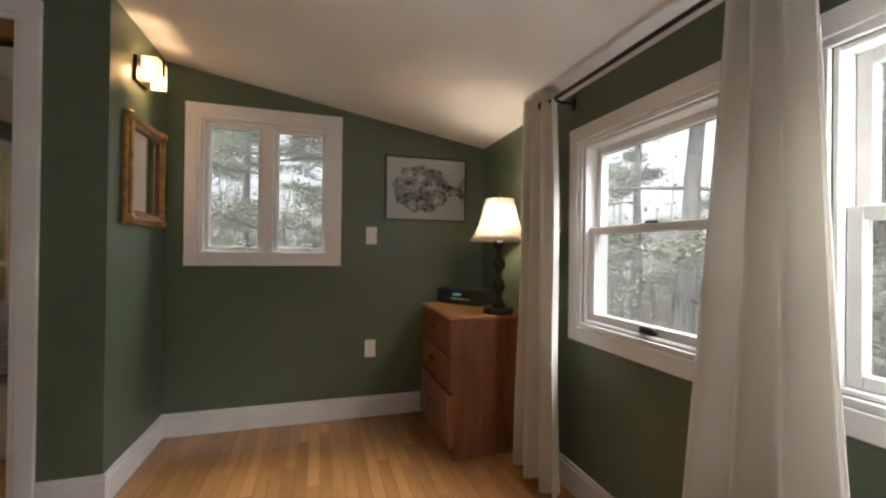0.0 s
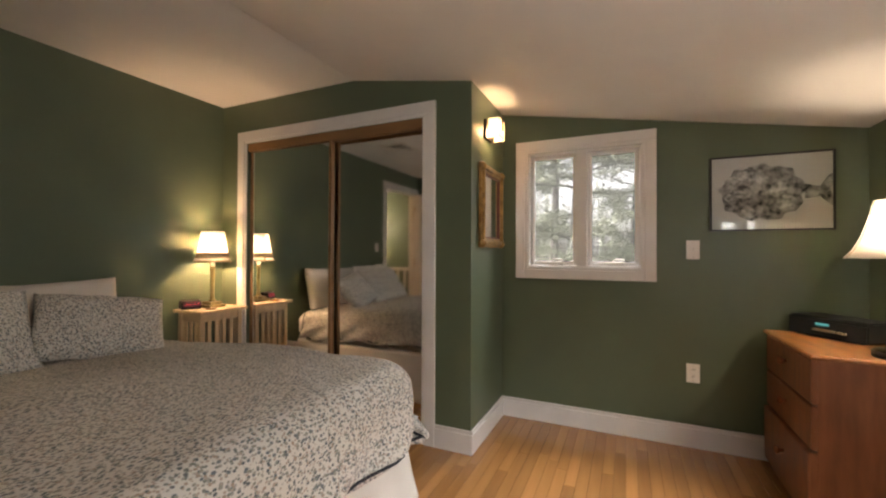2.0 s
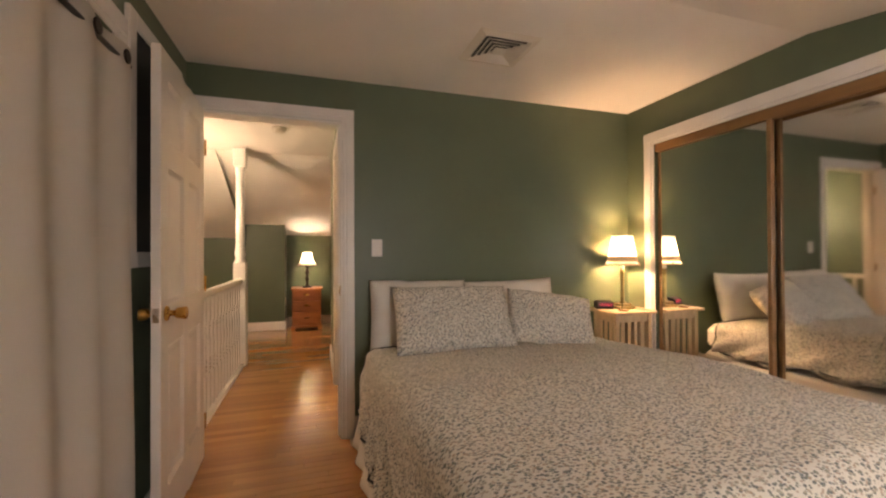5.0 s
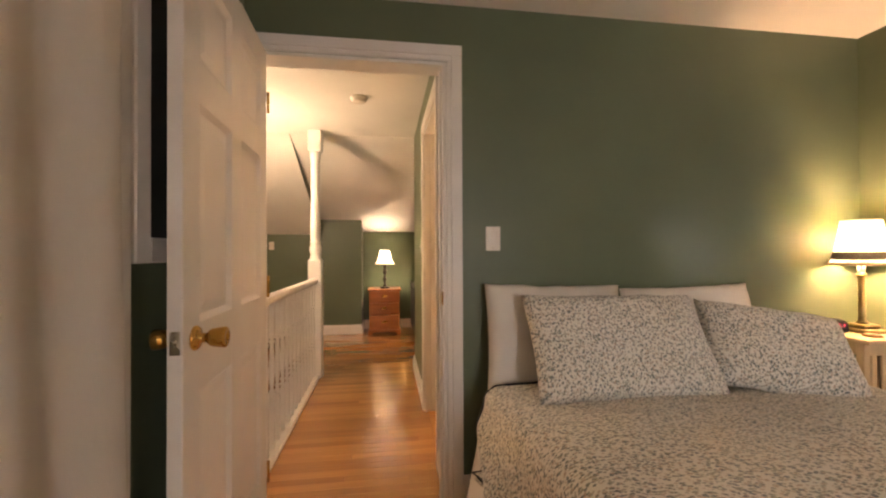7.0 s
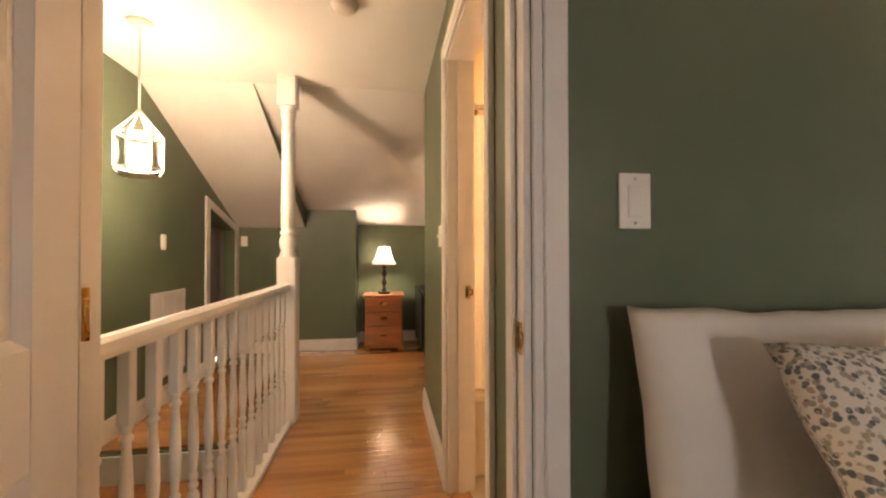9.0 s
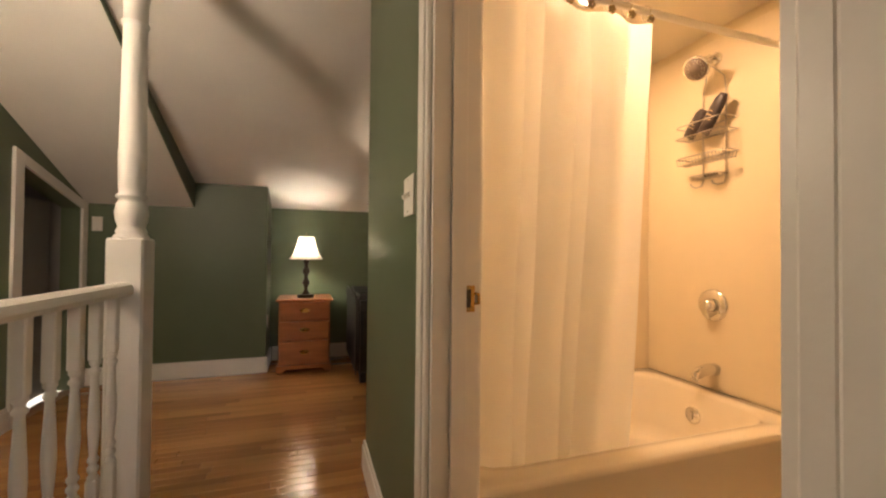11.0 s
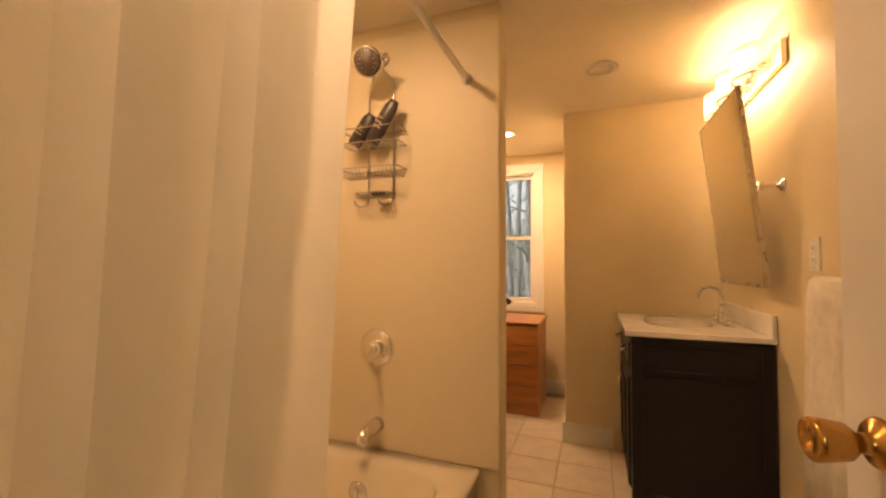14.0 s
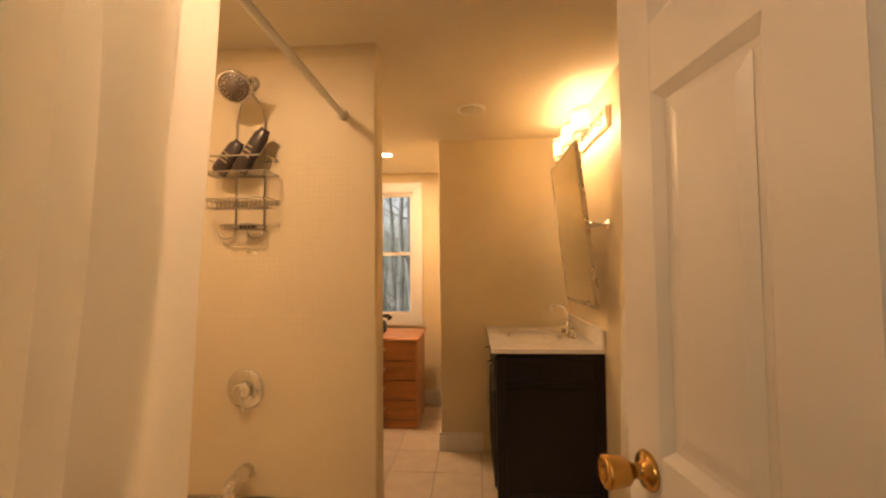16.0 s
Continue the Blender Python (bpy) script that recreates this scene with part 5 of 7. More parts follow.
# ---- ceiling register ----
reg = thing("ceiling_vent", pose(0.665, -1.468, CEIL), "square beige ceiling air register", "vent")
for k, (o, z) in enumerate(((0.175, 0.004), (0.135, 0.014), (0.108, 0.014), (0.081, 0.014), (0.054, 0.014))):
    bm = bmesh.new()
    w = 0.04 if k == 0 else 0.016
    zo = 0.0 if k else 0.0
    for i in range(4):
        a = Matrix.Rotation(i * math.pi / 2, 4, "Z")
        if k == 0:
            prof = [(-o, -0.002), (-o + w, -0.014), (-o + w, -0.002)]
        else:
            prof = [(-o, -0.016), (-o + w, -0.003), (-o + w - 0.003, -0.002), (-o - 0.002, -0.014)]
        vs = [[bm.verts.new(a @ Vector((s * -x, x, z2))) for x, z2 in prof] for s in (1, -1)]
        m2 = len(prof)
        for q in range(m2):
            r = (q + 1) % m2
            bm.faces.new((vs[0][q], vs[0][r], vs[1][r], vs[1][q]))
    bmesh.ops.recalc_face_normals(bm, faces=bm.faces)
    part("frame" if k == 0 else "vane", bm, M_VENT, reg)
part("core", boxes(((-0.035, -0.035, -0.016), (0.035, 0.035, -0.012)), bev=0.001), M_VENT, reg)
# thin dark sheet under the ceiling, no real duct: its shade is painted
part("duct", boxes(((-0.136, -0.136, -0.003), (0.136, 0.136, -0.001))), M_VDARK, reg, "dark sheet for the shade of the duct behind the vanes")


# ---- hall railing ----
rail = thing("stair_railing", pose(0, -3.2, 0), "white painted turned stair railing", "railing")
bm = bmesh.new()
prism(bm, [(-0.03, 0.885), (0.03, 0.885), (0.034, 0.90), (0.028, 0.922), (0.012, 0.932), (-0.012, 0.932), (-0.028, 0.922), (-0.034, 0.90)], "x", -2.03, -0.125)
part("handrail", bm, M_TRIM, rail)
part("bottom_rail", boxes(((-2.03, -0.045, 0.0), (-0.125, 0.045, 0.035)), bev=0.006), M_TRIM, rail)
bm = bmesh.new()
box(bm, (-0.0158, -0.0158, 0.036), (0.0158, 0.0158, 0.30), 0.003)
lathe(bm, [(0.0155, 0.296), (0.016, 0.308), (0.011, 0.314), (0.011, 0.322), (0.016, 0.329), (0.016, 0.338), (0.011, 0.345), (0.011, 0.352), (0.016, 0.359), (0.016, 0.367), (0.0105, 0.375), (0.011, 0.385), (0.0145, 0.43), (0.017, 0.475), (0.0155, 0.53), (0.0125, 0.59), (0.0105, 0.635), (0.0105, 0.642), (0.016, 0.649), (0.016, 0.657), (0.011, 0.663), (0.011, 0.670), (0.016, 0.677), (0.016, 0.685), (0.0155, 0.695)], 12)
box(bm, (-0.0158, -0.0158, 0.690), (0.0158, 0.0158, 0.886), 0.003)
bal_mesh = mesh_of("baluster", bm, M_TRIM)
for k in range(15):
    ob = new("baluster", bal_mesh)
    ob.parent = rail
    ob.location = (-1.9475 + 0.1215 * k, 0, 0)

post = thing("newel_post", pose(-2.09, -3.2, 0), "white turned newel post up to the ceiling", "post")
bm = bmesh.new()
box(bm, (-0.062, -0.062, 0.0), (0.062, 0.062, 1.10), 0.008)
part("lower_block", bm, M_TRIM, post)
bm = bmesh.new()
lathe(bm, [(0.060, 1.095), (0.058, 1.108), (0.048, 1.118), (0.052, 1.126), (0.048, 1.134), (0.044, 1.145), (0.052, 1.17), (0.056, 1.20), (0.050, 1.235), (0.042, 1.25), (0.052, 1.258), (0.052, 1.268), (0.042, 1.276), (0.046, 1.30), (0.047, 1.40), (0.049, 1.404), (0.047, 1.412), (0.047, 1.428), (0.049, 1.434), (0.046, 1.44), (0.044, 1.60), (0.042, 1.80), (0.040, 1.93), (0.040, 1.935), (0.047, 1.942), (0.047, 1.95), (0.040, 1.957), (0.041, 2.02), (0.047, 2.055), (0.050, 2.075), (0.042, 2.085), (0.050, 2.095), (0.055, 2.12)], 24)
part("turned_shaft", bm, M_TRIM, post)
bm = bmesh.new()
box(bm, (-0.062, -0.062, 2.115), (0.062, 0.062, CEIL - 0.001), 0.008)
part("top_block", bm, M_TRIM, post)

# ---- hall fixtures ----
fl = thing("pendant_lantern", pose(-1.5, -3.80, 0), "lit cream pendant lantern hanging over the stairs", "pendant light")
bm = bmesh.new()
lathe(bm, [(0.0, CEIL - 0.030), (0.030, CEIL - 0.028), (0.058, CEIL - 0.012), (0.062, CEIL - 0.001), (0.0, CEIL - 0.001)], 24)
part("canopy", bm, M_VENT, fl)
bm = bmesh.new()
tube(bm, [(0, 0, 1.86), (0, 0, CEIL - 0.028)], 0.006)
part("stem", bm, M_VENT, fl)
LANT = [(0.105 * math.cos(k * math.pi / 3), 0.105 * math.sin(k * math.pi / 3)) for k in range(6)]
for k in range(6):
    (xa, ya), (xb, yb) = LANT[k], LANT[(k + 1) % 6]
    bm = bmesh.new()
    tube(bm, [(xa * 0.82, ya * 0.82, 1.525), (xa, ya, 1.56), (xa, ya, 1.735), (xa * 0.55, ya * 0.55, 1.79), (0, 0, 1.865)], 0.006, 6)
    tube(bm, [(xa, ya, 1.56), (xb, yb, 1.56)], 0.005, 6)
    tube(bm, [(xa, ya, 1.735), (xb, yb, 1.735)], 0.005, 6)
    part("rib", bm, M_VENT, fl, "cream metal rib")
    bm = bmesh.new()
    lo = [bm.verts.new(p) for p in ((xa, ya, 1.562), (xb, yb, 1.562), (xb, yb, 1.733), (xa, ya, 1.733))]
    bm.faces.new(lo)
    g = part("glass_pane", bm, M_GLASS, fl, "clear glass pane")
    g.visible_shadow = False
    g.modifiers.new("thick", "SOLIDIFY").thickness = 0.003
    bm = bmesh.new()
    bm.faces.new([bm.verts.new(p) for p in ((xa, ya, 1.737), (xb, yb, 1.737), (xb * 0.55, yb * 0.55, 1.788), (xa * 0.55, ya * 0.55, 1.788))])
    g = part("roof_pane", bm, M_GLASS, fl, "sloping clear glass pane")
    g.visible_shadow = False
    g.modifiers.new("thick", "SOLIDIFY").thickness = 0.003
bm = bmesh.new()
lathe(bm, [(0.0, 1.600), (0.012, 1.603), (0.013, 1.615), (0.0, 1.616)], 12)
tube(bm, [(0, 0, 1.525), (0, 0, 1.602)], 0.005)
lathe(bm, [(0.0, 1.517), (0.075, 1.520), (0.086, 1.526), (0.0, 1.530)], 24)
part("socket", bm, M_VENT, fl, "lamp socket on a base plate")
bm = bmesh.new()
lathe(bm, [(0.0, 1.616), (0.012, 1.618), (0.024, 1.636), (0.029, 1.660), (0.022, 1.684), (0.0, 1.692)], 18)
g = part("glass_bulb", bm, M_GLOW, fl, "lit frosted bulb")
g.visible_shadow = False
sm = thing("smoke_detector", pose(-1.197, -2.74, CEIL), "round beige smoke detector on the ceiling", "smoke detector")
bm = bmesh.new()
lathe(bm, [(0.0, 0), (0.062, -0.0005), (0.065, -0.006), (0.063, -0.014), (0.055, -0.016), (0.052, -0.030), (0.044, -0.036), (0.0, -0.037)], 28)
part("case", bm, M_VENT, sm)
# dark band painted as the shade between the vent slots
bm = bmesh.new()
shell(bm, [(0.0535, -0.018), (0.0530, -0.024)], 24)
part("grille", bm, M_VDARK, sm)

gr = thing("return_grille", pose(-2.615, -4.2, 0.52, 0, 0, 180), "white louvred return-air grille low on the wall", "vent")
bm = bmesh.new()
ring(bm, "y", -0.012, 0.0, -0.245, 0.245, -0.32, 0.32, 0.03, 0.003)
for x in (-0.0825, 0.0825):
    box(bm, (x - 0.008, -0.011, -0.29), (x + 0.008, -0.001, 0.29), 0.001)
part("frame", bm, M_TRIM, gr)
part("backing", boxes(((-0.216, -0.003, -0.291), (0.216, -0.0005, 0.291))), M_VENT, gr)
bm = bmesh.new()
for k in range(38):
    z = -0.285 + 0.0152 * k
    box(bm, (-0.214, -0.0085, 0), (0.214, -0.0075, 0.012), 0, Matrix.Translation((0, 0, z)) @ Matrix.Rotation(0.0, 4, "X"))
part("louvres", bm, M_TRIM, gr)

# ---- loft nightstand, lamp, sofa ----
hn = thing("nightstand", pose(-4.42, -2.795, 0), "reddish maple nightstand with three drawers", "nightstand")
NW, ND, NH = 0.46, 0.43, 0.645
part("body", boxes(((0.0, 0.012, 0.055), (ND - 0.032, NW - 0.012, NH - 0.022)), bev=0.004), M_CHERRY, hn)
part("top", boxes(((-0.005, -0.012, NH - 0.022), (ND + 0.008, NW + 0.012, NH)), bev=0.008), M_CHERRY, hn)
bm = bmesh.new()
prism(bm, [(0.0, 0.0), (0.05, 0.0), (0.075, 0.03), (NW - 0.075, 0.03), (NW - 0.05, 0.0), (NW, 0.0), (NW, 0.06), (0.0, 0.06)], "x", ND - 0.03, ND - 0.005)
box(bm, (0.0, 0.0, 0.0), (ND - 0.03, 0.02, 0.06), 0.003)
box(bm, (0.0, NW - 0.02, 0.0), (ND - 0.03, NW, 0.06), 0.003)
part("plinth", bm, M_CHERRY, hn, "scalloped bracket plinth")
for z0, z1 in ((0.070, 0.272), (0.288, 0.446), (0.462, 0.612)):
    d = part("drawer", boxes(((ND - 0.034, 0.02, z0), (ND - 0.006, NW - 0.02, z1)), bev=0.006), M_CHERRY, hn)
    bm = bmesh.new()
    zc, yc = (z0 + z1) / 2 + 0.005, NW / 2
    prism(bm, [(yc - 0.045, zc + 0.005), (yc - 0.02, zc + 0.018), (yc, zc + 0.022), (yc + 0.02, zc + 0.018), (yc + 0.045, zc + 0.005), (yc + 0.03, zc - 0.012), (yc, zc - 0.018), (yc - 0.03, zc - 0.012)], "x", ND - 0.006, ND - 0.003)
    tube(bm, [(ND - 0.004, yc - 0.035, zc + 0.005), (ND + 0.014, yc - 0.03, zc - 0.006), (ND + 0.018, yc, zc - 0.012), (ND + 0.014, yc + 0.03, zc - 0.006), (ND - 0.004, yc + 0.035, zc + 0.005)], 0.0045)
    part("pull", bm, M_BRASS, d, "antique brass bail pull")
turned_lamp(pose(-4.16, -2.56, NH), 0.95, "lit black turned lamp with ivory shade on the nightstand")

sofa = thing("leather_sofa", pose(-4.40, -2.20, 0), "dark leather sofa end seen past the wall corner", "sofa")
bm = bmesh.new()
prism(bm, [(0.02, 0.06), (0.86, 0.06), (0.90, 0.20), (0.90, 0.62), (0.86, 0.70), (0.76, 0.73), (0.55, 0.70), (0.20, 0.74), (0.06, 0.72), (0.02, 0.66)], "y", 0.03, 0.24)
bmesh.ops.bevel(bm, geom=list(bm.edges), offset=0.035, segments=3, affect="EDGES")
part("arm", bm, M_LEATHER, sofa, "padded leather arm")
part("base", boxes(((0.04, 0.24, 0.08), (0.86, 1.60, 0.30)), bev=0.03), M_LEATHER, sofa)
part("seat_cushion", boxes(((0.22, 0.245, 0.30), (0.90, 1.55, 0.45)), bev=0.04), M_LEATHER, sofa)
part("back", boxes(((0.03, 0.245, 0.30), (0.24, 1.58, 0.78)), bev=0.05), M_LEATHER, sofa)
for x in (0.06, 0.82):
    for y in (0.07, 1.5):
        part("foot", boxes(((x, y, 0), (x + 0.05, y + 0.05, 0.08)), bev=0.004), M_ESPR, sofa)
bm = bmesh.new()
tube(bm, [(0.905, 0.045, 0.62), (0.905, 0.035, 0.2), (0.87, 0.035, 0.075)], 0.006)
tube(bm, [(0.03, 0.03, 0.67), (0.2, 0.025, 0.74), (0.55, 0.025, 0.71), (0.76, 0.025, 0.735), (0.86, 0.03, 0.705), (0.905, 0.045, 0.62)], 0.006)
part("piping", bm, M_LEATHER, sofa)

lf = thing("floor_lamp", pose(-3.2, -1.90, 0), "lit floor lamp with a white shade in the loft", "lamp")
bm = bmesh.new()
lathe(bm, [(0.0, 0), (0.13, 0), (0.13, 0.015), (0.02, 0.03), (0.012, 0.05), (0.012, 1.40), (0.0, 1.401)], 20)
part("stand", bm, M_BRONZE, lf)
bm = bmesh.new()
shell(bm, [(0.225, 1.38), (0.13, 1.62)], 36)
s2 = part("shade", bm, M_SHADE, lf, "white cone shade")
s2.modifiers.new("thick", "SOLIDIFY").thickness = 0.0015


# ---- tub ----
TX0, TX1, TY0, TY1, TZ = -2.064, -1.235, -2.126, -0.647, 0.40
tub = thing("bathtub", pose(0, 0, 0), "glossy cream alcove bathtub", "bathtub")


def rrect(x0, x1, y0, y1, r, z, n=8):
    pts = []
    for cx, cy, a0 in ((x1 - r, y1 - r, 0), (x0 + r, y1 - r, 90), (x0 + r, y0 + r, 180), (x1 - r, y0 + r, 270)):
        for k in range(n + 1):
            a = radians(a0 + 90 * k / n)
            pts.append((cx + r * math.cos(a), cy + r * math.sin(a), z))
    return pts


bm = bmesh.new()
loops = [rrect(TX0, TX1, TY0, TY1, 0.004, 0.0), rrect(TX0, TX1, TY0, TY1, 0.004, TZ - 0.035), rrect(TX0, TX1 + 0.012, TY0, TY1, 0.008, TZ - 0.028), rrect(TX0, TX1 + 0.012, TY0, TY1, 0.012, TZ - 0.006), rrect(TX0 + 0.002, TX1 + 0.006, TY0 + 0.002, TY1 - 0.002, 0.012, TZ),
         rrect(TX0 + 0.055, TX1 - 0.075, TY0 + 0.07, TY1 - 0.085, 0.13, TZ), rrect(TX0 + 0.07, TX1 - 0.09, TY0 + 0.09, TY1 - 0.10, 0.125, TZ - 0.015), rrect(TX0 + 0.10, TX1 - 0.12, TY0 + 0.19, TY1 - 0.125, 0.12, 0.16), rrect(TX0 + 0.15, TX1 - 0.17, TY0 + 0.30, TY1 - 0.18, 0.10, 0.09)]
rings = [[bm.verts.new(p) for p in lp] for lp in loops]
for a, b in zip(rings, rings[1:]):
    n = len(a)
    for k in range(n):
        bm.faces.new((a[k], a[(k + 1) % n], b[(k + 1) % n], b[k])).smooth = True
bm.faces.new(rings[-1])
bmesh.ops.recalc_face_normals(bm, faces=bm.faces)
part("basin", bm, M_TUB, tub)
bm = bmesh.new()
FY = Matrix.Rotation(math.pi / 2, 4, "X")
lathe(bm, [(0.0, 0), (0.040, 0.0), (0.040, 0.004), (0.034, 0.011), (0.0, 0.013)], 24, Matrix.Translation((-1.68, -0.762, 0.282)) @ FY)
of = part("overflow", bm, M_CHROME, tub, "chrome overflow plate")
bm = bmesh.new()
box(bm, (-1.688, -0.784, 0.262), (-1.672, -0.774, 0.302), 0.003)
part("lever", bm, M_CHROME, of)

# ---- fittings on the tub end wall ----
YW = -0.645
val = thing("shower_valve", pose(-1.667, YW, 0.812), "chrome round shower valve with a lever", "valve")
bm = bmesh.new()
lathe(bm, [(0.0, 0), (0.076, 0.0), (0.078, 0.003), (0.070, 0.010), (0.040, 0.014), (0.0, 0.014)], 32, FY)
part("escutcheon", bm, M_CHROME, val)
bm = bmesh.new()
lathe(bm, [(0.032, 0.012), (0.034, 0.03), (0.028, 0.05), (0.020, 0.058), (0.0, 0.06)], 20, FY)
tube(bm, [(0.0, -0.05, 0.0), (0.012, -0.058, -0.03), (0.026, -0.062, -0.062)], 0.007)
part("handle", bm, M_CHROME, val)
sp = thing("tub_spout", pose(-1.66, YW, 0.500), "chrome tub spout over the bath", "faucet")
bm = bmesh.new()
tube(bm, [(0, 0, 0), (0, -0.05, 0.002), (0, -0.095, -0.004), (0, -0.125, -0.022), (0, -0.133, -0.045)], 0.024, 16, [0.030, 0.028, 0.026, 0.022, 0.017])
part("spout", bm, M_CHROME, sp)
sh = thing("showerhead", pose(-1.65, YW, 2.025), "chrome shower head with a grey-brown spray face", "shower head")
bm = bmesh.new()
lathe(bm, [(0.0, 0), (0.030, 0.0), (0.030, 0.005), (0.012, 0.012), (0, 0.012)], 20, FY)
part("flange", bm, M_CHROME, sh)
bm = bmesh.new()
tube(bm, [(0, 0, 0), (0, -0.05, 0.004), (0, -0.085, -0.022), (0, -0.105, -0.050)], 0.009, 12)
part("arm", bm, M_CHROME, sh)
aim = Matrix.Translation((0, -0.105, -0.05)) @ Matrix.Rotation(radians(125), 4, "X") @ Matrix.Rotation(radians(8), 4, "Y")
bm = bmesh.new()
lathe(bm, [(0.0, -0.01), (0.016, -0.006), (0.022, 0.012), (0.050, 0.028), (0.060, 0.036), (0.060, 0.046), (0.056, 0.049), (0.0, 0.049)], 28, aim)
hd = part("head", bm, M_CHROME, sh)
bm = bmesh.new()
lathe(bm, [(0.0, 0.049), (0.052, 0.0495), (0.050, 0.053), (0.022, 0.053), (0.020, 0.056), (0.0, 0.056)], 28, aim)
part("spray_face", bm, M_SPRAY, hd, "grey-brown spray face")
bm = bmesh.new()
for k in range(22):
    a = 2 * math.pi * k / 22
    lathe(bm, [(0.0028, 0.052), (0.0028, 0.0545), (0, 0.0546)], 6, aim @ Matrix.Translation((0.042 * math.cos(a), 0.042 * math.sin(a), 0)))
    if k % 2:
        lathe(bm, [(0.0028, 0.052), (0.0028, 0.0545), (0, 0.0546)], 6, aim @ Matrix.Translation((0.031 * math.cos(a), 0.031 * math.sin(a), 0)))
part("nozzles", bm, M_NICKEL, hd)
bm = bmesh.new()
tube(bm, [(0.055, -0.13, -0.07), (0.075, -0.132, -0.06), (0.085, -0.13, -0.045)], 0.004)
part("dial_tab", bm, M_CHROME, hd)

cd = thing("shower_caddy", pose(-1.655, YW, 0), "wire shower caddy hung from the shower arm", "shower caddy")
yb = -0.012
bm = bmesh.new()
tube(bm, [(-0.055, yb, 1.42), (-0.055, yb, 1.86), (-0.04, yb, 1.92), (-0.015, yb - 0.025, 1.975), (0.0, yb - 0.035, 1.985), (0.015, yb - 0.025, 1.975), (0.055, yb, 1.92), (0.062, yb, 1.86), (0.062, yb, 1.43)], 0.0035)
for x in (-0.055, 0.062):
    tube(bm, [(x, yb, 1.43), (x - 0.01, yb, 1.405), (x - 0.035, yb - 0.01, 1.398), (x - 0.055, yb - 0.015, 1.41), (x - 0.06, yb - 0.015, 1.425)], 0.0035)
part("hanger", bm, M_WIRE, cd)


def wire_tray(z, x0, x1, y0, y1, depth, rail_h, n):
    bm = bmesh.new()
    for zz in ((z, z + rail_h) if rail_h else (z,)):
        tube(bm, [(x0, y1, zz), (x0, y0 + 0.02, zz), (x0 + 0.02, y0, zz), (x1 - 0.02, y0, zz), (x1, y0 + 0.02, zz), (x1, y1, zz), (x0, y1, zz)], 0.003, 6)
    for k in range(n):
        x = x0 + (x1 - x0) * (k + 0.5) / n
        tube(bm, [(x, y1, z), (x, y1 - 0.01, z - depth), (x, y0 + 0.01, z - depth), (x, y0, z)], 0.0018, 5)
    tube(bm, [(x0 + 0.01, (y0 + y1) / 2, z - depth), (x1 - 0.01, (y0 + y1) / 2, z - depth)], 0.0018, 5)
    return bm


part("shelf", wire_tray(1.645, -0.135, 0.12, -0.115, yb, 0.004, 0.058, 13), M_WIRE, cd)
part("basket", wire_tray(1.545, -0.14, 0.122, -0.105, yb, 0.032, 0.0, 15), M_WIRE, cd)
part("soap_dish", wire_tray(1.448, -0.082, 0.07, -0.085, yb, 0.014, 0.0, 10), M_WIRE, cd)
for x, tilt, s, hgt in ((-0.095, 36, 0.9, 0.145), (-0.015, 34, 1.0, 0.195)):
    b = thing("bottle", pose(-1.655 + x, YW - 0.065, 1.652, 0, tilt, 0), "dark plastic shampoo bottle leaning in the caddy", "bottle", "shampoo bottles")
    bm = bmesh.new()
    vs = lathe(bm, [(0.0, 0), (0.028, 0.0), (0.032, 0.008), (0.033, hgt * 0.5), (0.030, hgt * 0.85), (0.022, hgt * 0.93), (0.020, hgt), (0.0, hgt)], 18)
    for v in vs:
        v.co.y *= 0.62
    part("body", bm, M_BOTTLE, b)
    bm = bmesh.new()
    for k in range(3):
        box(bm, (-0.018, -0.0215, hgt * (0.35 + 0.1 * k)), (0.018 - 0.006 * k, -0.0195, hgt * (0.38 + 0.1 * k)))
    part("label", bm, M_BAND, b, "pale printed bars")
solid("soap", boxes(((-0.03, -0.018, 0), (0.03, 0.018, 0.018)), bev=0.007), M_BOTTLE, "dark bar of soap in the wire dish", "soap", pose(-1.64, YW - 0.05, 1.437))

srod = thing("shower_rod", pose(-1.28, 0, 1.884), "white shower rod spanning the tub", "shower rod")
bm = bmesh.new()
tube(bm, [(0, -2.127, 0), (0, -0.646, 0)], 0.0125, 12)
part("rod", bm, M_TRIM, srod)
for y, s in ((-0.646, 1), (-2.127, -1)):
    bm = bmesh.new()
    lathe(bm, [(0.0, 0), (0.023, 0), (0.022, 0.006), (0.016, 0.012), (0.014, 0.018)], 18, Matrix.Translation((0, y, 0)) @ Matrix.Rotation(s * math.pi / 2, 4, "X"))
    part("flange", bm, M_TRIM, srod)
sc1 = curtain("shower_curtain", "sheer white shower curtain drawn to one end", M_SHOWER, ((-1.282, -2.115), (-1.282, -1.43)), ((-1.35, -2.09), (-1.345, -1.49)), 1.845, 0.24, 3.5, 0.018, n=200, seed=0.7)
curtain("shower_liner", "white inner shower liner in the tub", M_SHOWER, ((-1.296, -2.11), (-1.296, -1.50)), ((-1.38, -2.08), (-1.375, -1.62)), 1.842, 0.21, 3, 0.015, n=180, seed=3.1)
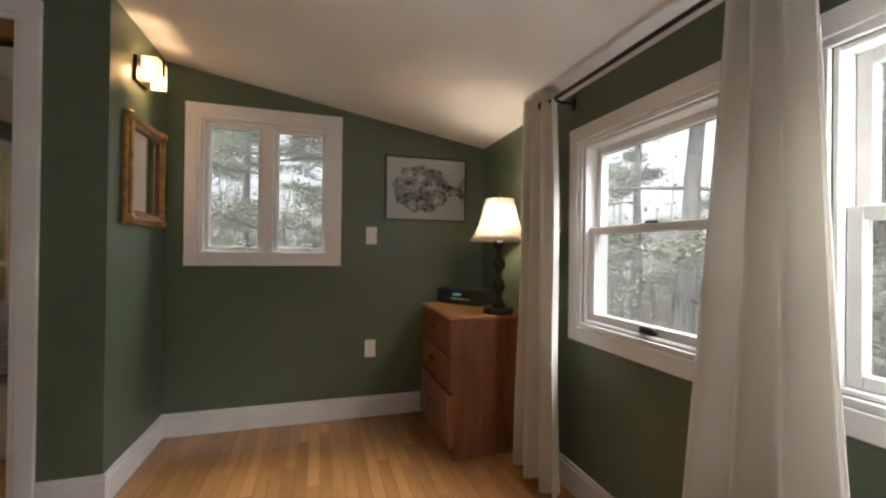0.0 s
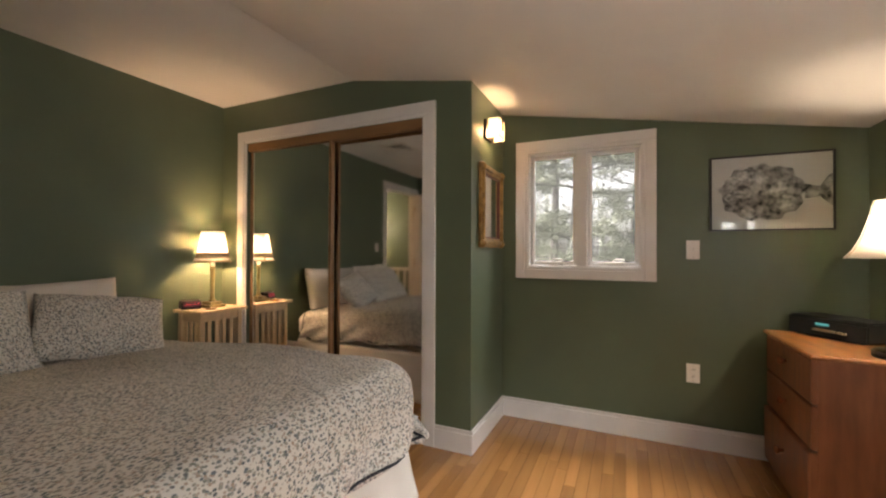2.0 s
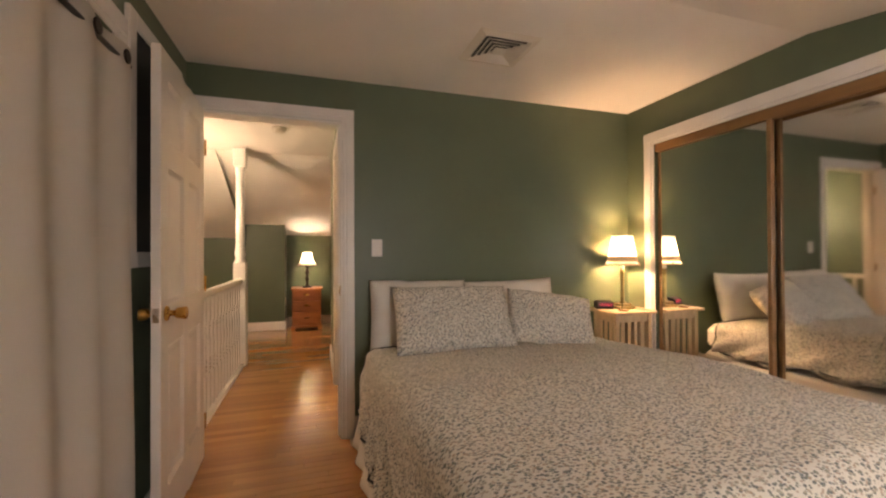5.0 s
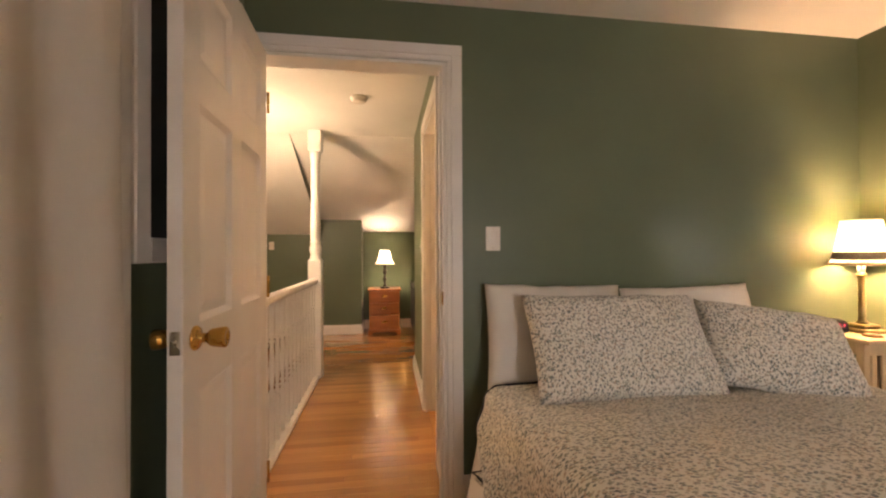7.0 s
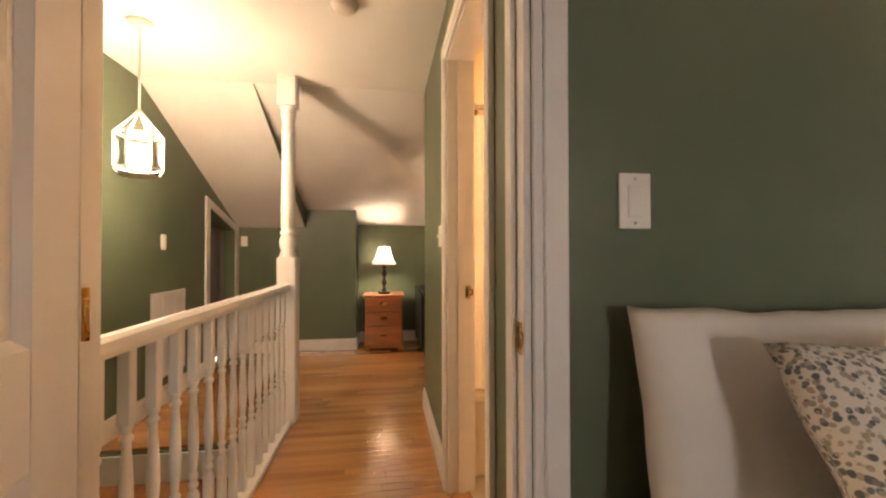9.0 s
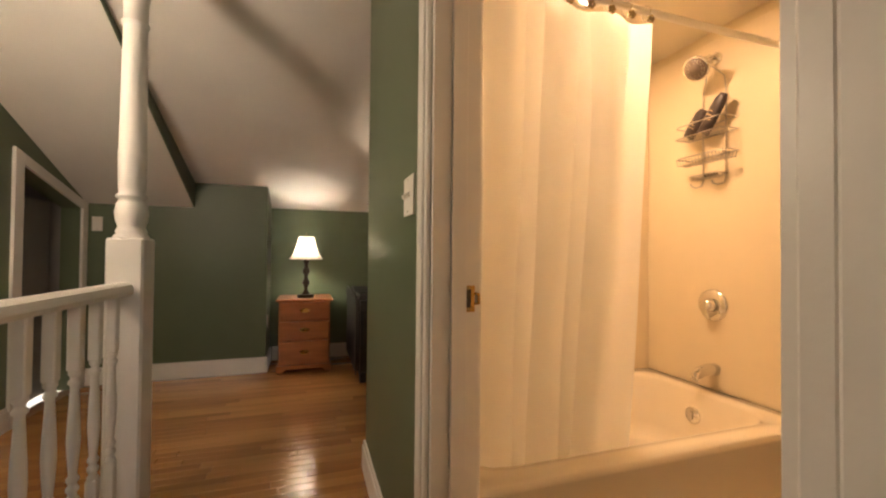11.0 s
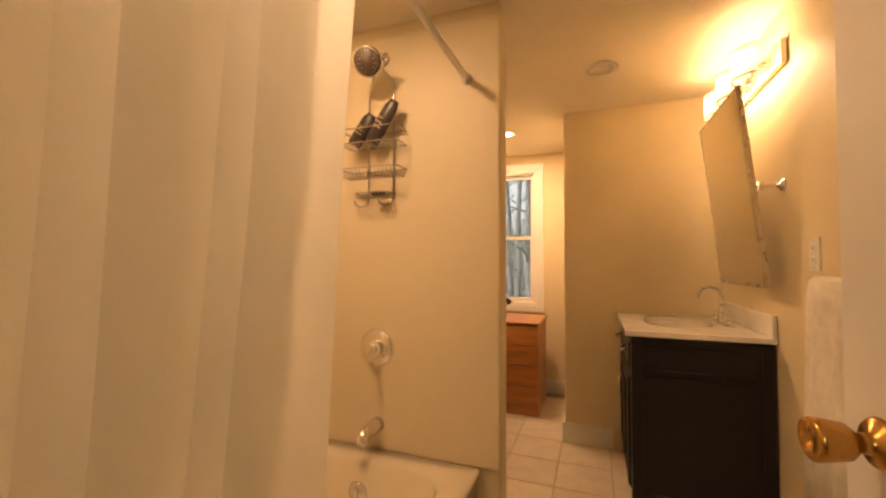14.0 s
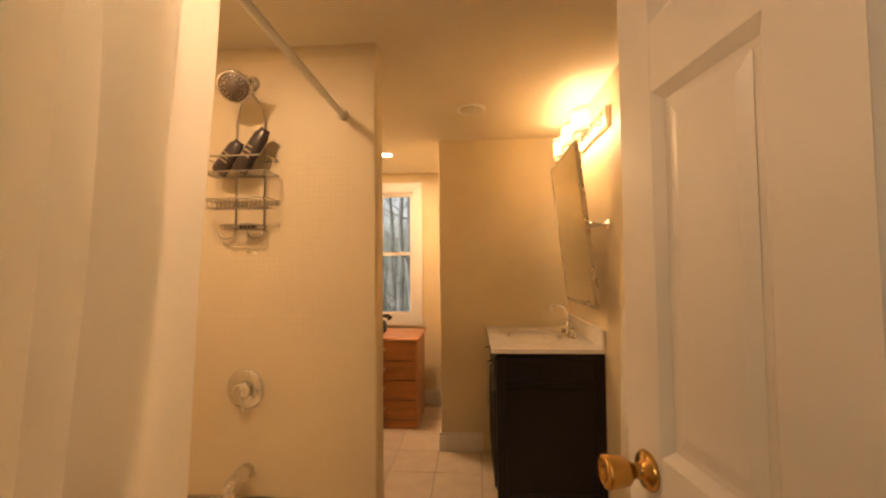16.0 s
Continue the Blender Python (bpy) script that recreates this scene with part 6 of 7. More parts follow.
for k in range(9):
    r = thing("curtain_ring", pose(-1.282, -2.09 + 0.08 * k, 1.872), "chrome shower curtain hook with a small ornament", "curtain ring", "shower curtain hooks")
    bm = bmesh.new()
    tube(bm, [(0.02 * math.sin(a), 0.003 * math.sin(2 * a), 0.006 + 0.026 * math.cos(a)) for a in [2 * math.pi * i / 16 for i in range(17)]], 0.002, 6)
    part("hook", bm, M_CHROME, r)
    bm = bmesh.new()
    for i in range(5):
        a = 2 * math.pi * i / 5
        lathe(bm, [(0, -0.007), (0.006, -0.004), (0.007, 0.0), (0.006, 0.004), (0, 0.007)], 8, Matrix.Translation((0.020, 0.009 * math.cos(a), -0.022 + 0.009 * math.sin(a))))
    part("ornament", bm, M_ABRASS, r)

# ---- vanity ----
VX0, VX1, VY0, VY1 = -0.665, -0.122, -0.085, 0.655
van = thing("vanity", pose(0, 0, 0), "black-brown bathroom vanity cabinet", "vanity")
part("carcass", boxes(((VX0 + 0.02, VY0, 0.07), (VX1, VY1, 0.785)), ((VX0 + 0.02, VY0, 0.785), (VX0 + 0.05, VY1, 0.83)), ((VX1 - 0.04, VY0, 0.785), (VX1, VY1, 0.83)), ((VX0 + 0.05, VY0, 0.785), (VX1 - 0.04, VY0 + 0.03, 0.83)), ((VX0 + 0.05, VY1 - 0.03, 0.785), (VX1 - 0.04, VY1, 0.83)), ((VX0 + 0.06, VY0 + 0.02, 0.0), (VX1, VY1 - 0.02, 0.07)), bev=0.003), M_ESPR, van)
for y in (VY0 - 0.004, VY1 - 0.046):
    part("corner_post", boxes(((VX0, y, 0.0), (VX0 + 0.05, y + 0.05, 0.828)), bev=0.004), M_ESPR, van)
for z0, z1 in ((0.07, 0.14), (0.66, 0.69), (0.80, 0.829)):
    part("side_rail", boxes(((VX0 + 0.045, VY0 - 0.008, z0), (VX1 - 0.002, VY0 + 0.004, z1)), bev=0.004), M_ESPR, van)
part("side_stile", boxes(((VX1 - 0.05, VY0 - 0.0075, 0.0), (VX1 - 0.002, VY0 + 0.004, 0.828)), bev=0.003), M_ESPR, van)
for k in range(2):
    y0 = VY0 + 0.05 + 0.322 * k
    d = part("door", boxes(((VX0 - 0.004, y0, 0.12), (VX0 + 0.022, y0 + 0.315, 0.64)), bev=0.004), M_ESPR, van)
    bm = bmesh.new()
    ring(bm, "x", VX0 - 0.012, VX0 - 0.003, y0 + 0.01, y0 + 0.305, 0.13, 0.63, 0.05, 0.003)
    part("moulding", bm, M_ESPR, d)
    bm = bmesh.new()
    yk = y0 + (0.29 if k == 0 else 0.025)
    tube(bm, [(VX0 - 0.01, yk, 0.46), (VX0 - 0.034, yk, 0.47), (VX0 - 0.034, yk, 0.55), (VX0 - 0.01, yk, 0.56)], 0.005)
    part("pull", bm, M_CHROME, d, "chrome bow pull")
dw = part("drawer", boxes(((VX0 - 0.008, VY0 + 0.055, 0.68), (VX0 + 0.022, VY1 - 0.055, 0.80)), bev=0.005), M_ESPR, van)
for y in (VY0 + 0.16, VY1 - 0.20):
    bm = bmesh.new()
    tube(bm, [(VX0 - 0.008, y, 0.745), (VX0 - 0.036, y + 0.012, 0.738), (VX0 - 0.036, y + 0.078, 0.738), (VX0 - 0.008, y + 0.09, 0.745)], 0.005)
    part("pull", bm, M_CHROME, dw, "chrome bow pull")
top = thing("countertop", pose(0, 0, 0), "white stone vanity top with an oval basin", "countertop")
SX, SY, SA, SB = -0.42, 0.285, 0.155, 0.21
bm = bmesh.new()
nn = 40
oval = [(SX + SA * math.cos(2 * math.pi * k / nn), SY + SB * math.sin(2 * math.pi * k / nn)) for k in range(nn)]
outer = []
x0, x1, y0, y1 = VX0 - 0.025, VX1 - 0.001, VY0 - 0.02, VY1 + 0.012
for k in range(nn):
    a = 2 * math.pi * k / nn
    c, s = math.cos(a), math.sin(a)
    t = min([((x1 if c > 0 else x0) - SX) / c if abs(c) > 1e-6 else 9, ((y1 if s > 0 else y0) - SY) / s if abs(s) > 1e-6 else 9])
    outer.append((SX + t * c, SY + t * s))
for q in ((x0, y0), (x1, y0), (x1, y1), (x0, y1)):
    i = min(range(nn), key=lambda k: (outer[k][0] - q[0]) ** 2 + (outer[k][1] - q[1]) ** 2)
    outer[i] = q
for za, zb in ((0.86, None), (0.838, None)):
    vo, vi = [bm.verts.new((*p, za)) for p in outer], [bm.verts.new((*p, za)) for p in oval]
    for k in range(nn):
        bm.faces.new((vo[k], vo[(k + 1) % nn], vi[(k + 1) % nn], vi[k]))
    if za == 0.86:
        tvo, tvi = vo, vi
for k in range(nn):
    j = (k + 1) % nn
    bm.faces.new((tvo[k], vo[k], vo[j], tvo[j]))
    bm.faces.new((tvi[j], vi[j], vi[k], tvi[k]))
bmesh.ops.recalc_face_normals(bm, faces=bm.faces)
part("slab", bm, M_STONE, top)
bm = bmesh.new()
prev = None
for q, z in ((1.0, 0.8385), (0.96, 0.828), (0.85, 0.815), (0.6, 0.80), (0.15, 0.795)):
    rg_ = [bm.verts.new((SX + SA * q * math.cos(2 * math.pi * k / nn), SY + SB * q * math.sin(2 * math.pi * k / nn), z)) for k in range(nn)]
    if prev:
        for k in range(nn):
            bm.faces.new((prev[k], prev[(k + 1) % nn], rg_[(k + 1) % nn], rg_[k])).smooth = True
    prev = rg_
bm.faces.new(prev)
bmesh.ops.recalc_face_normals(bm, faces=bm.faces)
part("basin", bm, M_PORC, top, "white undermount basin")
part("backsplash", boxes(((VX1 - 0.018, VY0 - 0.02, 0.861), (VX1 - 0.001, VY1 + 0.012, 0.955)), bev=0.003), M_STONE, top)

fc = thing("faucet", pose(-0.215, 0.285, 0.86), "chrome gooseneck bathroom faucet", "faucet")
bm = bmesh.new()
lathe(bm, [(0.0, 0), (0.027, 0.0), (0.027, 0.006), (0.017, 0.014), (0.015, 0.05), (0.020, 0.058), (0.018, 0.07), (0.012, 0.085), (0.011, 0.10), (0.0, 0.101)], 20)
part("body", bm, M_CHROME, fc)
bm = bmesh.new()
tube(bm, [(0, 0, 0.09), (-0.003, 0, 0.14), (-0.022, 0, 0.175), (-0.055, 0, 0.188), (-0.09, 0, 0.178), (-0.108, 0, 0.150), (-0.110, 0, 0.128)], 0.009, 12)
part("spout", bm, M_CHROME, fc)
for y in (-0.1, 0.1):
    bm = bmesh.new()
    lathe(bm, [(0.0, 0), (0.025, 0.0), (0.024, 0.006), (0.014, 0.014), (0.012, 0.045), (0.016, 0.05), (0.010, 0.06), (0, 0.062)], 18, Matrix.Translation((0, y, 0)))
    tube(bm, [(-0.028, y, 0.054), (0.028, y, 0.054)], 0.005)
    tube(bm, [(0, y - 0.028, 0.054), (0, y + 0.028, 0.054)], 0.005)
    part("handle", bm, M_CHROME, fc, "chrome cross handle")

# ---- tilting mirror and vanity light ----
TILT = math.atan2(0.085, 0.81)
tm = thing("tilting_mirror", pose(-0.2335, 0.07, 1.477), "framed pivot mirror tilted forward over the vanity", "mirror")
tm.rotation_euler = (0, -TILT, 0)
bm = bmesh.new()
ring(bm, "x", -0.010, 0.012, -0.300, 0.300, -0.408, 0.408, 0.016, 0.004)
box(bm, (0.002, -0.285, -0.393), (0.011, 0.285, 0.393), 0.002)
part("frame", bm, M_NICKEL, tm, "thin nickel frame")
part("mirror", boxes(((-0.008, -0.2845, -0.3925), (-0.002, 0.2845, 0.3925))), M_BMIRROR, tm)
for y in (-0.255, 0.255):
    mt = thing("mirror_mount", pose(-0.12, 0.07 + y, 1.477), "chrome pivot mount of the mirror", "mirror mount", "mirror mounts")
    bm = bmesh.new()
    R = Matrix.Rotation(-math.pi / 2, 4, "Y")
    lathe(bm, [(0.0, 0), (0.026, 0.0), (0.026, 0.005), (0.014, 0.012), (0.010, 0.02), (0.009, 0.06), (0.014, 0.066), (0.018, 0.078), (0.016, 0.092), (0.010, 0.10), (0.0, 0.104)], 18, R)
    part("post", bm, M_CHROME, mt)
    bm = bmesh.new()
    tube(bm, [(-0.09, 0, 0), (-0.09, -0.018 * (1 if y > 0 else -1), 0)], 0.007)
    part("pivot", bm, M_CHROME, mt)

vl = thing("vanity_light", pose(-0.12, 0.08, 1.99), "three-shade vanity light on a nickel bar", "vanity light")
part("backplate", boxes(((-0.022, -0.33, -0.05), (0.0, 0.33, 0.05)), bev=0.004), M_NICKEL, vl)
for k in range(3):
    y = -0.225 + 0.225 * k
    bm = bmesh.new()
    tube(bm, [(-0.02, y, 0), (-0.07, y, 0)], 0.008)
    part("arm", bm, M_NICKEL, vl)
    bm = bmesh.new()
    arc = [(-0.05 - 0.10 * math.cos(a), y + 0.085 * math.sin(a) / math.sin(1.15)) for a in [-1.15 + 2.3 * i / 12 for i in range(13)]]
    for (xa, ya), (xb, yb2) in zip(arc, arc[1:]):
        vs = [bm.verts.new(p) for p in ((xa, ya, -0.055), (xb, yb2, -0.055), (xb, yb2, 0.055), (xa, ya, 0.055))]
        bm.faces.new(vs).smooth = True
    bmesh.ops.remove_doubles(bm, verts=bm.verts, dist=0.0005)
    g = part("shade", bm, M_GLOW, vl, "curved frosted glass shade")
    g.modifiers.new("thick", "SOLIDIFY").thickness = 0.004
    for z in (-0.0585, 0.0585):
        bm = bmesh.new()
        tube(bm, [(xa - 0.002, ya, z) for xa, ya in arc], 0.004, 6)
        part("trim_band", bm, M_NICKEL, vl)

tw = thing("towel_bar", pose(-0.12, -0.72, 1.10), "chrome towel bar on the bathroom wall", "towel bar")
bm = bmesh.new()
tube(bm, [(-0.055, -0.24, 0), (-0.055, 0.20, 0)], 0.008)
part("bar", bm, M_CHROME, tw)
for y in (-0.24, 0.20):
    bm = bmesh.new()
    tube(bm, [(0.0, y, 0), (-0.055, y, 0)], 0.010)
    part("bracket", bm, M_CHROME, tw)
bm = bmesh.new()
prof = [(-0.028, 0.56), (-0.030, 0.8), (-0.032, 1.05), (-0.040, 1.110), (-0.055, 1.122), (-0.070, 1.110), (-0.078, 1.05), (-0.086, 0.8), (-0.094, 0.46)]
cols = []
for j in range(15):
    y = -0.20 + 0.36 * j / 14
    wv = 0.006 * math.sin(j * 1.3)
    cols.append([bm.verts.new((x - (wv if i > 4 else 0), y, z)) for i, (x, z) in enumerate(prof)])
for a, b in zip(cols, cols[1:]):
    for i in range(len(prof) - 1):
        bm.faces.new((a[i], a[i + 1], b[i + 1], b[i])).smooth = True
tow = solid("towel", bm, M_TOWEL, "white bath towel folded over the bar", "towel", pose(-0.12, -0.72, 0))
tow.modifiers.new("thick", "SOLIDIFY").thickness = 0.012


def can_light(m, lit):
    t = thing("recessed_light", m, "lit recessed ceiling light" if lit else "unlit recessed ceiling light", "recessed light", "recessed lights")
    bm = bmesh.new()
    lathe(bm, [(0.062, -0.001), (0.064, -0.006), (0.084, -0.005), (0.086, -0.0005), (0.062, -0.0005)], 32)
    part("trim_ring", bm, M_TRIM, t)
    bm = bmesh.new()
    lathe(bm, [(0.0, -0.003), (0.061, -0.003), (0.061, -0.0015), (0, -0.0015)], 28)
    part("lens", bm, M_CAN if lit else M_CANOFF, t)


can_light(pose(-1.64, -1.38, BCEIL), True)
can_light(pose(-1.465, 0.97, BCEIL), True)
can_light(pose(-0.78, 0.09, BCEIL), False)

# ---- chest, telephone and toilet in the nook ----
bd = thing("bath_chest", pose(-1.93, 1.005, 0), "orange pine chest of four drawers under the window", "chest of drawers")
CW, CD, CH = 0.705, 0.50, 0.715
part("body", boxes(((0.0, 0.012, 0.0), (0.02, CD, CH - 0.02)), ((CW - 0.02, 0.012, 0.0), (CW, CD, CH - 0.02)), ((0.02, 0.03, 0.03), (CW - 0.02, CD, CH - 0.02)), ((0.02, 0.014, 0.0), (CW - 0.02, 0.03, 0.07)), bev=0.003), M_BDRES, bd)
part("top", boxes(((-0.015, -0.012, CH - 0.02), (CW + 0.015, CD + 0.005, CH)), bev=0.006), M_BDRES, bd)
for k in range(4):
    z0 = 0.08 + 0.153 * k
    d = part("drawer", boxes(((0.012, 0.0, z0), (CW - 0.012, 0.028, z0 + 0.147)), bev=0.005), M_BDRES, bd)
    part("pull", boxes(((CW / 2 - 0.10, -0.020, z0 + 0.075), (CW / 2 + 0.10, 0.0, z0 + 0.097)), bev=0.005), M_PALE, d, "long wooden pull")
ph = thing("telephone", pose(-1.62, 1.30, CH, 0, 0, 15), "old black rotary telephone on the chest", "telephone")
bm = bmesh.new()
prism(bm, [(-0.09, 0.0), (0.09, 0.0), (0.085, 0.03), (0.05, 0.09), (0.0, 0.10), (-0.04, 0.095)], "x", -0.085, 0.085)
bmesh.ops.bevel(bm, geom=list(bm.edges), offset=0.012, segments=2, affect="EDGES")
part("body", bm, M_BLACK, ph)
bm = bmesh.new()
tube(bm, [(-0.12, 0.02, 0.105), (-0.10, 0.02, 0.132), (0.0, 0.02, 0.140), (0.10, 0.02, 0.132), (0.12, 0.02, 0.105)], 0.014, 12, [0.026, 0.018, 0.014, 0.018, 0.026])
part("handset", bm, M_BLACK, ph)
bm = bmesh.new()
lathe(bm, [(0, 0), (0.045, 0.0), (0.045, 0.006), (0, 0.008)], 24, Matrix.Translation((0, -0.058, 0.055)) @ Matrix.Rotation(radians(58), 4, "X"))
part("dial", bm, M_NICKEL, ph, "silver rotary dial")

to = thing("toilet", pose(-2.07, 0.52, 0), "white porcelain toilet with closed lid", "toilet")
bm = bmesh.new()
box(bm, (0.0, -0.22, 0.38), (0.20, 0.22, 0.74), 0.03, seg=3)
part("tank", bm, M_PORC, to)
part("tank_lid", boxes(((-0.002, -0.23, 0.74), (0.21, 0.23, 0.775)), bev=0.012), M_PORC, to)


def egg(q, z, x0=0.22, length=0.46, w=0.19, n=32):
    pts = []
    for k in range(n):
        a = 2 * math.pi * k / n
        c, s = math.cos(a), math.sin(a)
        pts.append((x0 + length / 2 + length / 2 * q * c, w * q * s * (1 - 0.12 * c), z))
    return pts


bm = bmesh.new()
prev = None
for q, z, dx in ((0.55, 0.0, -0.05), (0.56, 0.05, -0.05), (0.50, 0.14, -0.04), (0.66, 0.25, -0.02), (0.92, 0.33, 0.0), (1.0, 0.375, 0.0), (1.0, 0.395, 0.0), (0.85, 0.398, 0.0)):
    rg_ = [bm.verts.new((x + dx, y, zz)) for x, y, zz in egg(q, z)]
    if prev:
        for k in range(32):
            bm.faces.new((prev[k], prev[(k + 1) % 32], rg_[(k + 1) % 32], rg_[k])).smooth = True
    else:
        bm.faces.new(rg_[::-1])
    prev = rg_
bm.faces.new(prev)
bmesh.ops.recalc_face_normals(bm, faces=bm.faces)
part("bowl", bm, M_PORC, to)
for nm, z0, z1, q in (("seat", 0.400, 0.418, 1.01), ("lid", 0.421, 0.442, 1.0)):
    bm = bmesh.new()
    a, b2, c = [[bm.verts.new(p) for p in egg(qq, z)] for qq, z in ((q, z0), (q, z1 - 0.006), (q - 0.04, z1))]
    for r, s in ((a, b2), (b2, c)):
        for k in range(32):
            bm.faces.new((r[k], r[(k + 1) % 32], s[(k + 1) % 32], s[k])).smooth = True
    bm.faces.new(a[::-1])
    bm.faces.new(c)
    part(nm, bm, M_PORC, to)


# ---- outdoors ----
bm = bmesh.new()
vs = [bm.verts.new(p) for p in ((-400, -400, -3.2), (400, -400, -3.2), (400, 400, -3.2), (-400, 400, -3.2))]
bm.faces.new(vs)
struct("ground", bm, M_GROUND, "leaf-covered ground below the house", "ground")


def tree_mesh(seed, height, pine, leaves):
    rg = random.Random(seed)
    tr, cr = bmesh.new(), bmesh.new()
    n = 9
    lean = Vector((rg.uniform(-0.4, 0.4), rg.uniform(-0.4, 0.4), 0))
    axis = [Vector((0, 0, 0)) + lean * (k / n) ** 2 + Vector((0.08 * rg.uniform(-1, 1), 0.08 * rg.uniform(-1, 1), height * k / n)) for k in range(n + 1)]
    tube(tr, axis, 0.1, 9, [0.20 * (1 - 0.85 * k / n) for k in range(n + 1)])
    tips = []
    for b in range(34 if pine else 26):
        f = rg.uniform(0.12, 0.97)
        k = min(n - 1, int(f * n))
        p = axis[k].lerp(axis[k + 1], f * n - k)
        a = rg.uniform(0, 6.283)
        ln = (3.1 * (1.05 - f) + 0.6) * rg.uniform(0.6, 1.1)
        d = Vector((math.cos(a), math.sin(a), rg.uniform(-0.18, 0.15) if pine else rg.uniform(0.3, 0.9)))
        pts = [p]
        for s in range(5):
            d = (d + Vector((rg.uniform(-0.25, 0.25), rg.uniform(-0.25, 0.25), rg.uniform(-0.12, 0.16)))).normalized()
            pts.append(pts[-1] + d * ln / 5)
        tube(tr, pts, 0.02, 5, [0.045 * (1 - 0.17 * s) * (1.1 - 0.6 * f) for s in range(6)])
        tips += pts[2:]
        for s in (2, 3, 4):
            e = (d + Vector((rg.uniform(-1, 1), rg.uniform(-1, 1), rg.uniform(-0.2, 0.4)))).normalized()
            q = pts[s] + e * ln * rg.uniform(0.18, 0.36)
            tube(tr, [pts[s], pts[s].lerp(q, 0.5) + Vector((0, 0, 0.04)), q], 0.008, 4, [0.014, 0.009, 0.004])
            tips += [q, pts[s].lerp(q, 0.6)]
    for i in range(leaves):
        t = rg.choice(tips)
        p = t + Vector((rg.gauss(0, 0.17), rg.gauss(0, 0.17), rg.gauss(0.03, 0.09)))
        a, tl = rg.uniform(0, 6.283), rg.uniform(-0.6, 0.6)
        u = Vector((math.cos(a), math.sin(a), tl)).normalized()
        w = u.cross(Vector((rg.uniform(-1, 1), rg.uniform(-1, 1), 1.2))).normalized()
        L, Wd = (rg.uniform(0.09, 0.17), rg.uniform(0.012, 0.026)) if pine else (rg.uniform(0.03, 0.06), rg.uniform(0.02, 0.035))
        c = [cr.verts.new(p + u * L * s + w * Wd * r) for s, r in ((-0.5, 0), (0, 1), (0.5, 0), (0, -1))]
        cr.faces.new(c)
    return tr, cr


def tree(name, seed, height, pine, leaves, label):
    t = thing(name, pose(0, 0, -3.2), label, "tree", "trees outside")
    a, b = tree_mesh(seed, height, pine, leaves)
    part("trunk", a, M_BARK, t)
    part("crown", b, M_NEEDLE if pine else M_BUD, t)
    return t


pines = [tree("pine_tree", 3, 11.0, True, 24000, "tall pine with open feathery branches"), tree("pine_tree", 8, 12.5, True, 24000, "tall pine with open feathery branches")]
bares = [tree("bare_tree", 21, 10.5, False, 5000, "bare tree with early spring leaves"), tree("bare_tree", 34, 9.0, False, 6000, "bare tree with early spring leaves")]
PINE_AT = ((1.9, 7.6), (4.2, 9.5), (6.6, 12.0), (0.6, 12.5), (3.2, 15.5), (8.8, 3.2), (10.5, -0.8), (9.4, -5.0), (13.0, 4.4), (14.5, -3.2), (12.2, 8.0), (17.0, 1.0))
BARE_AT = ((-2.6, 10.0), (-0.9, 13.5), (-3.8, 14.5), (5.0, 19.0), (-1.8, 17.5), (11.6, 2.0), (16.0, -7.0), (18.0, 5.5), (-4.8, 18.0), (9.0, 16.0))
rg = random.Random(11)
for group, places in ((pines, PINE_AT), (bares, BARE_AT)):
    for i, (x, y) in enumerate(places):
        m = pose(x, y, -3.2, 0, 0, rg.uniform(0, 360))
        if i < len(group):
            group[i].matrix_world = m
        else:
            copy_thing(group[i % len(group)], m)

# distant woods as ridges of many trunks and crowns
bm = bmesh.new()
for k in range(420):
    a = rg.uniform(-1.15, 2.6)
    d = rg.uniform(26, 46)
    x, y, h = d * math.cos(a), d * math.sin(a), rg.uniform(5, 11)
    tube(bm, [(x, y, -3.2), (x + rg.uniform(-0.3, 0.3), y, -3.2 + h * 0.6), (x + rg.uniform(-0.5, 0.5), y, -3.2 + h)], 0.1, 4, [0.16, 0.1, 0.03])
    for j in range(46):
        z = -3.2 + h * rg.uniform(0.1, 1.0)
        q, b = Vector((x + rg.gauss(0, 0.8), y + rg.gauss(0, 0.8), z)), rg.uniform(0, 6.28)
        u = Vector((math.cos(b), math.sin(b), rg.uniform(-0.1, 0.6))) * rg.uniform(0.25, 0.6)
        w = Vector((-math.sin(b), math.cos(b), rg.uniform(-0.5, 0.5))) * rg.uniform(0.05, 0.16)
        c = [bm.verts.new(q + v) for v in (Vector((0, 0, 0)), u * 0.6 + w, u, u * 0.5 - w)]
        bm.faces.new(c)
tagged(new("far_woods", mesh_of("far_woods", bm, M_FAR)), "distant woods around the house, grey-green with haze in the colour", "woods", kind="stuff")

# ---- floor strips and tiles ----
STRIP = 0.0572
rg = random.Random(5)
plank_meshes = {}


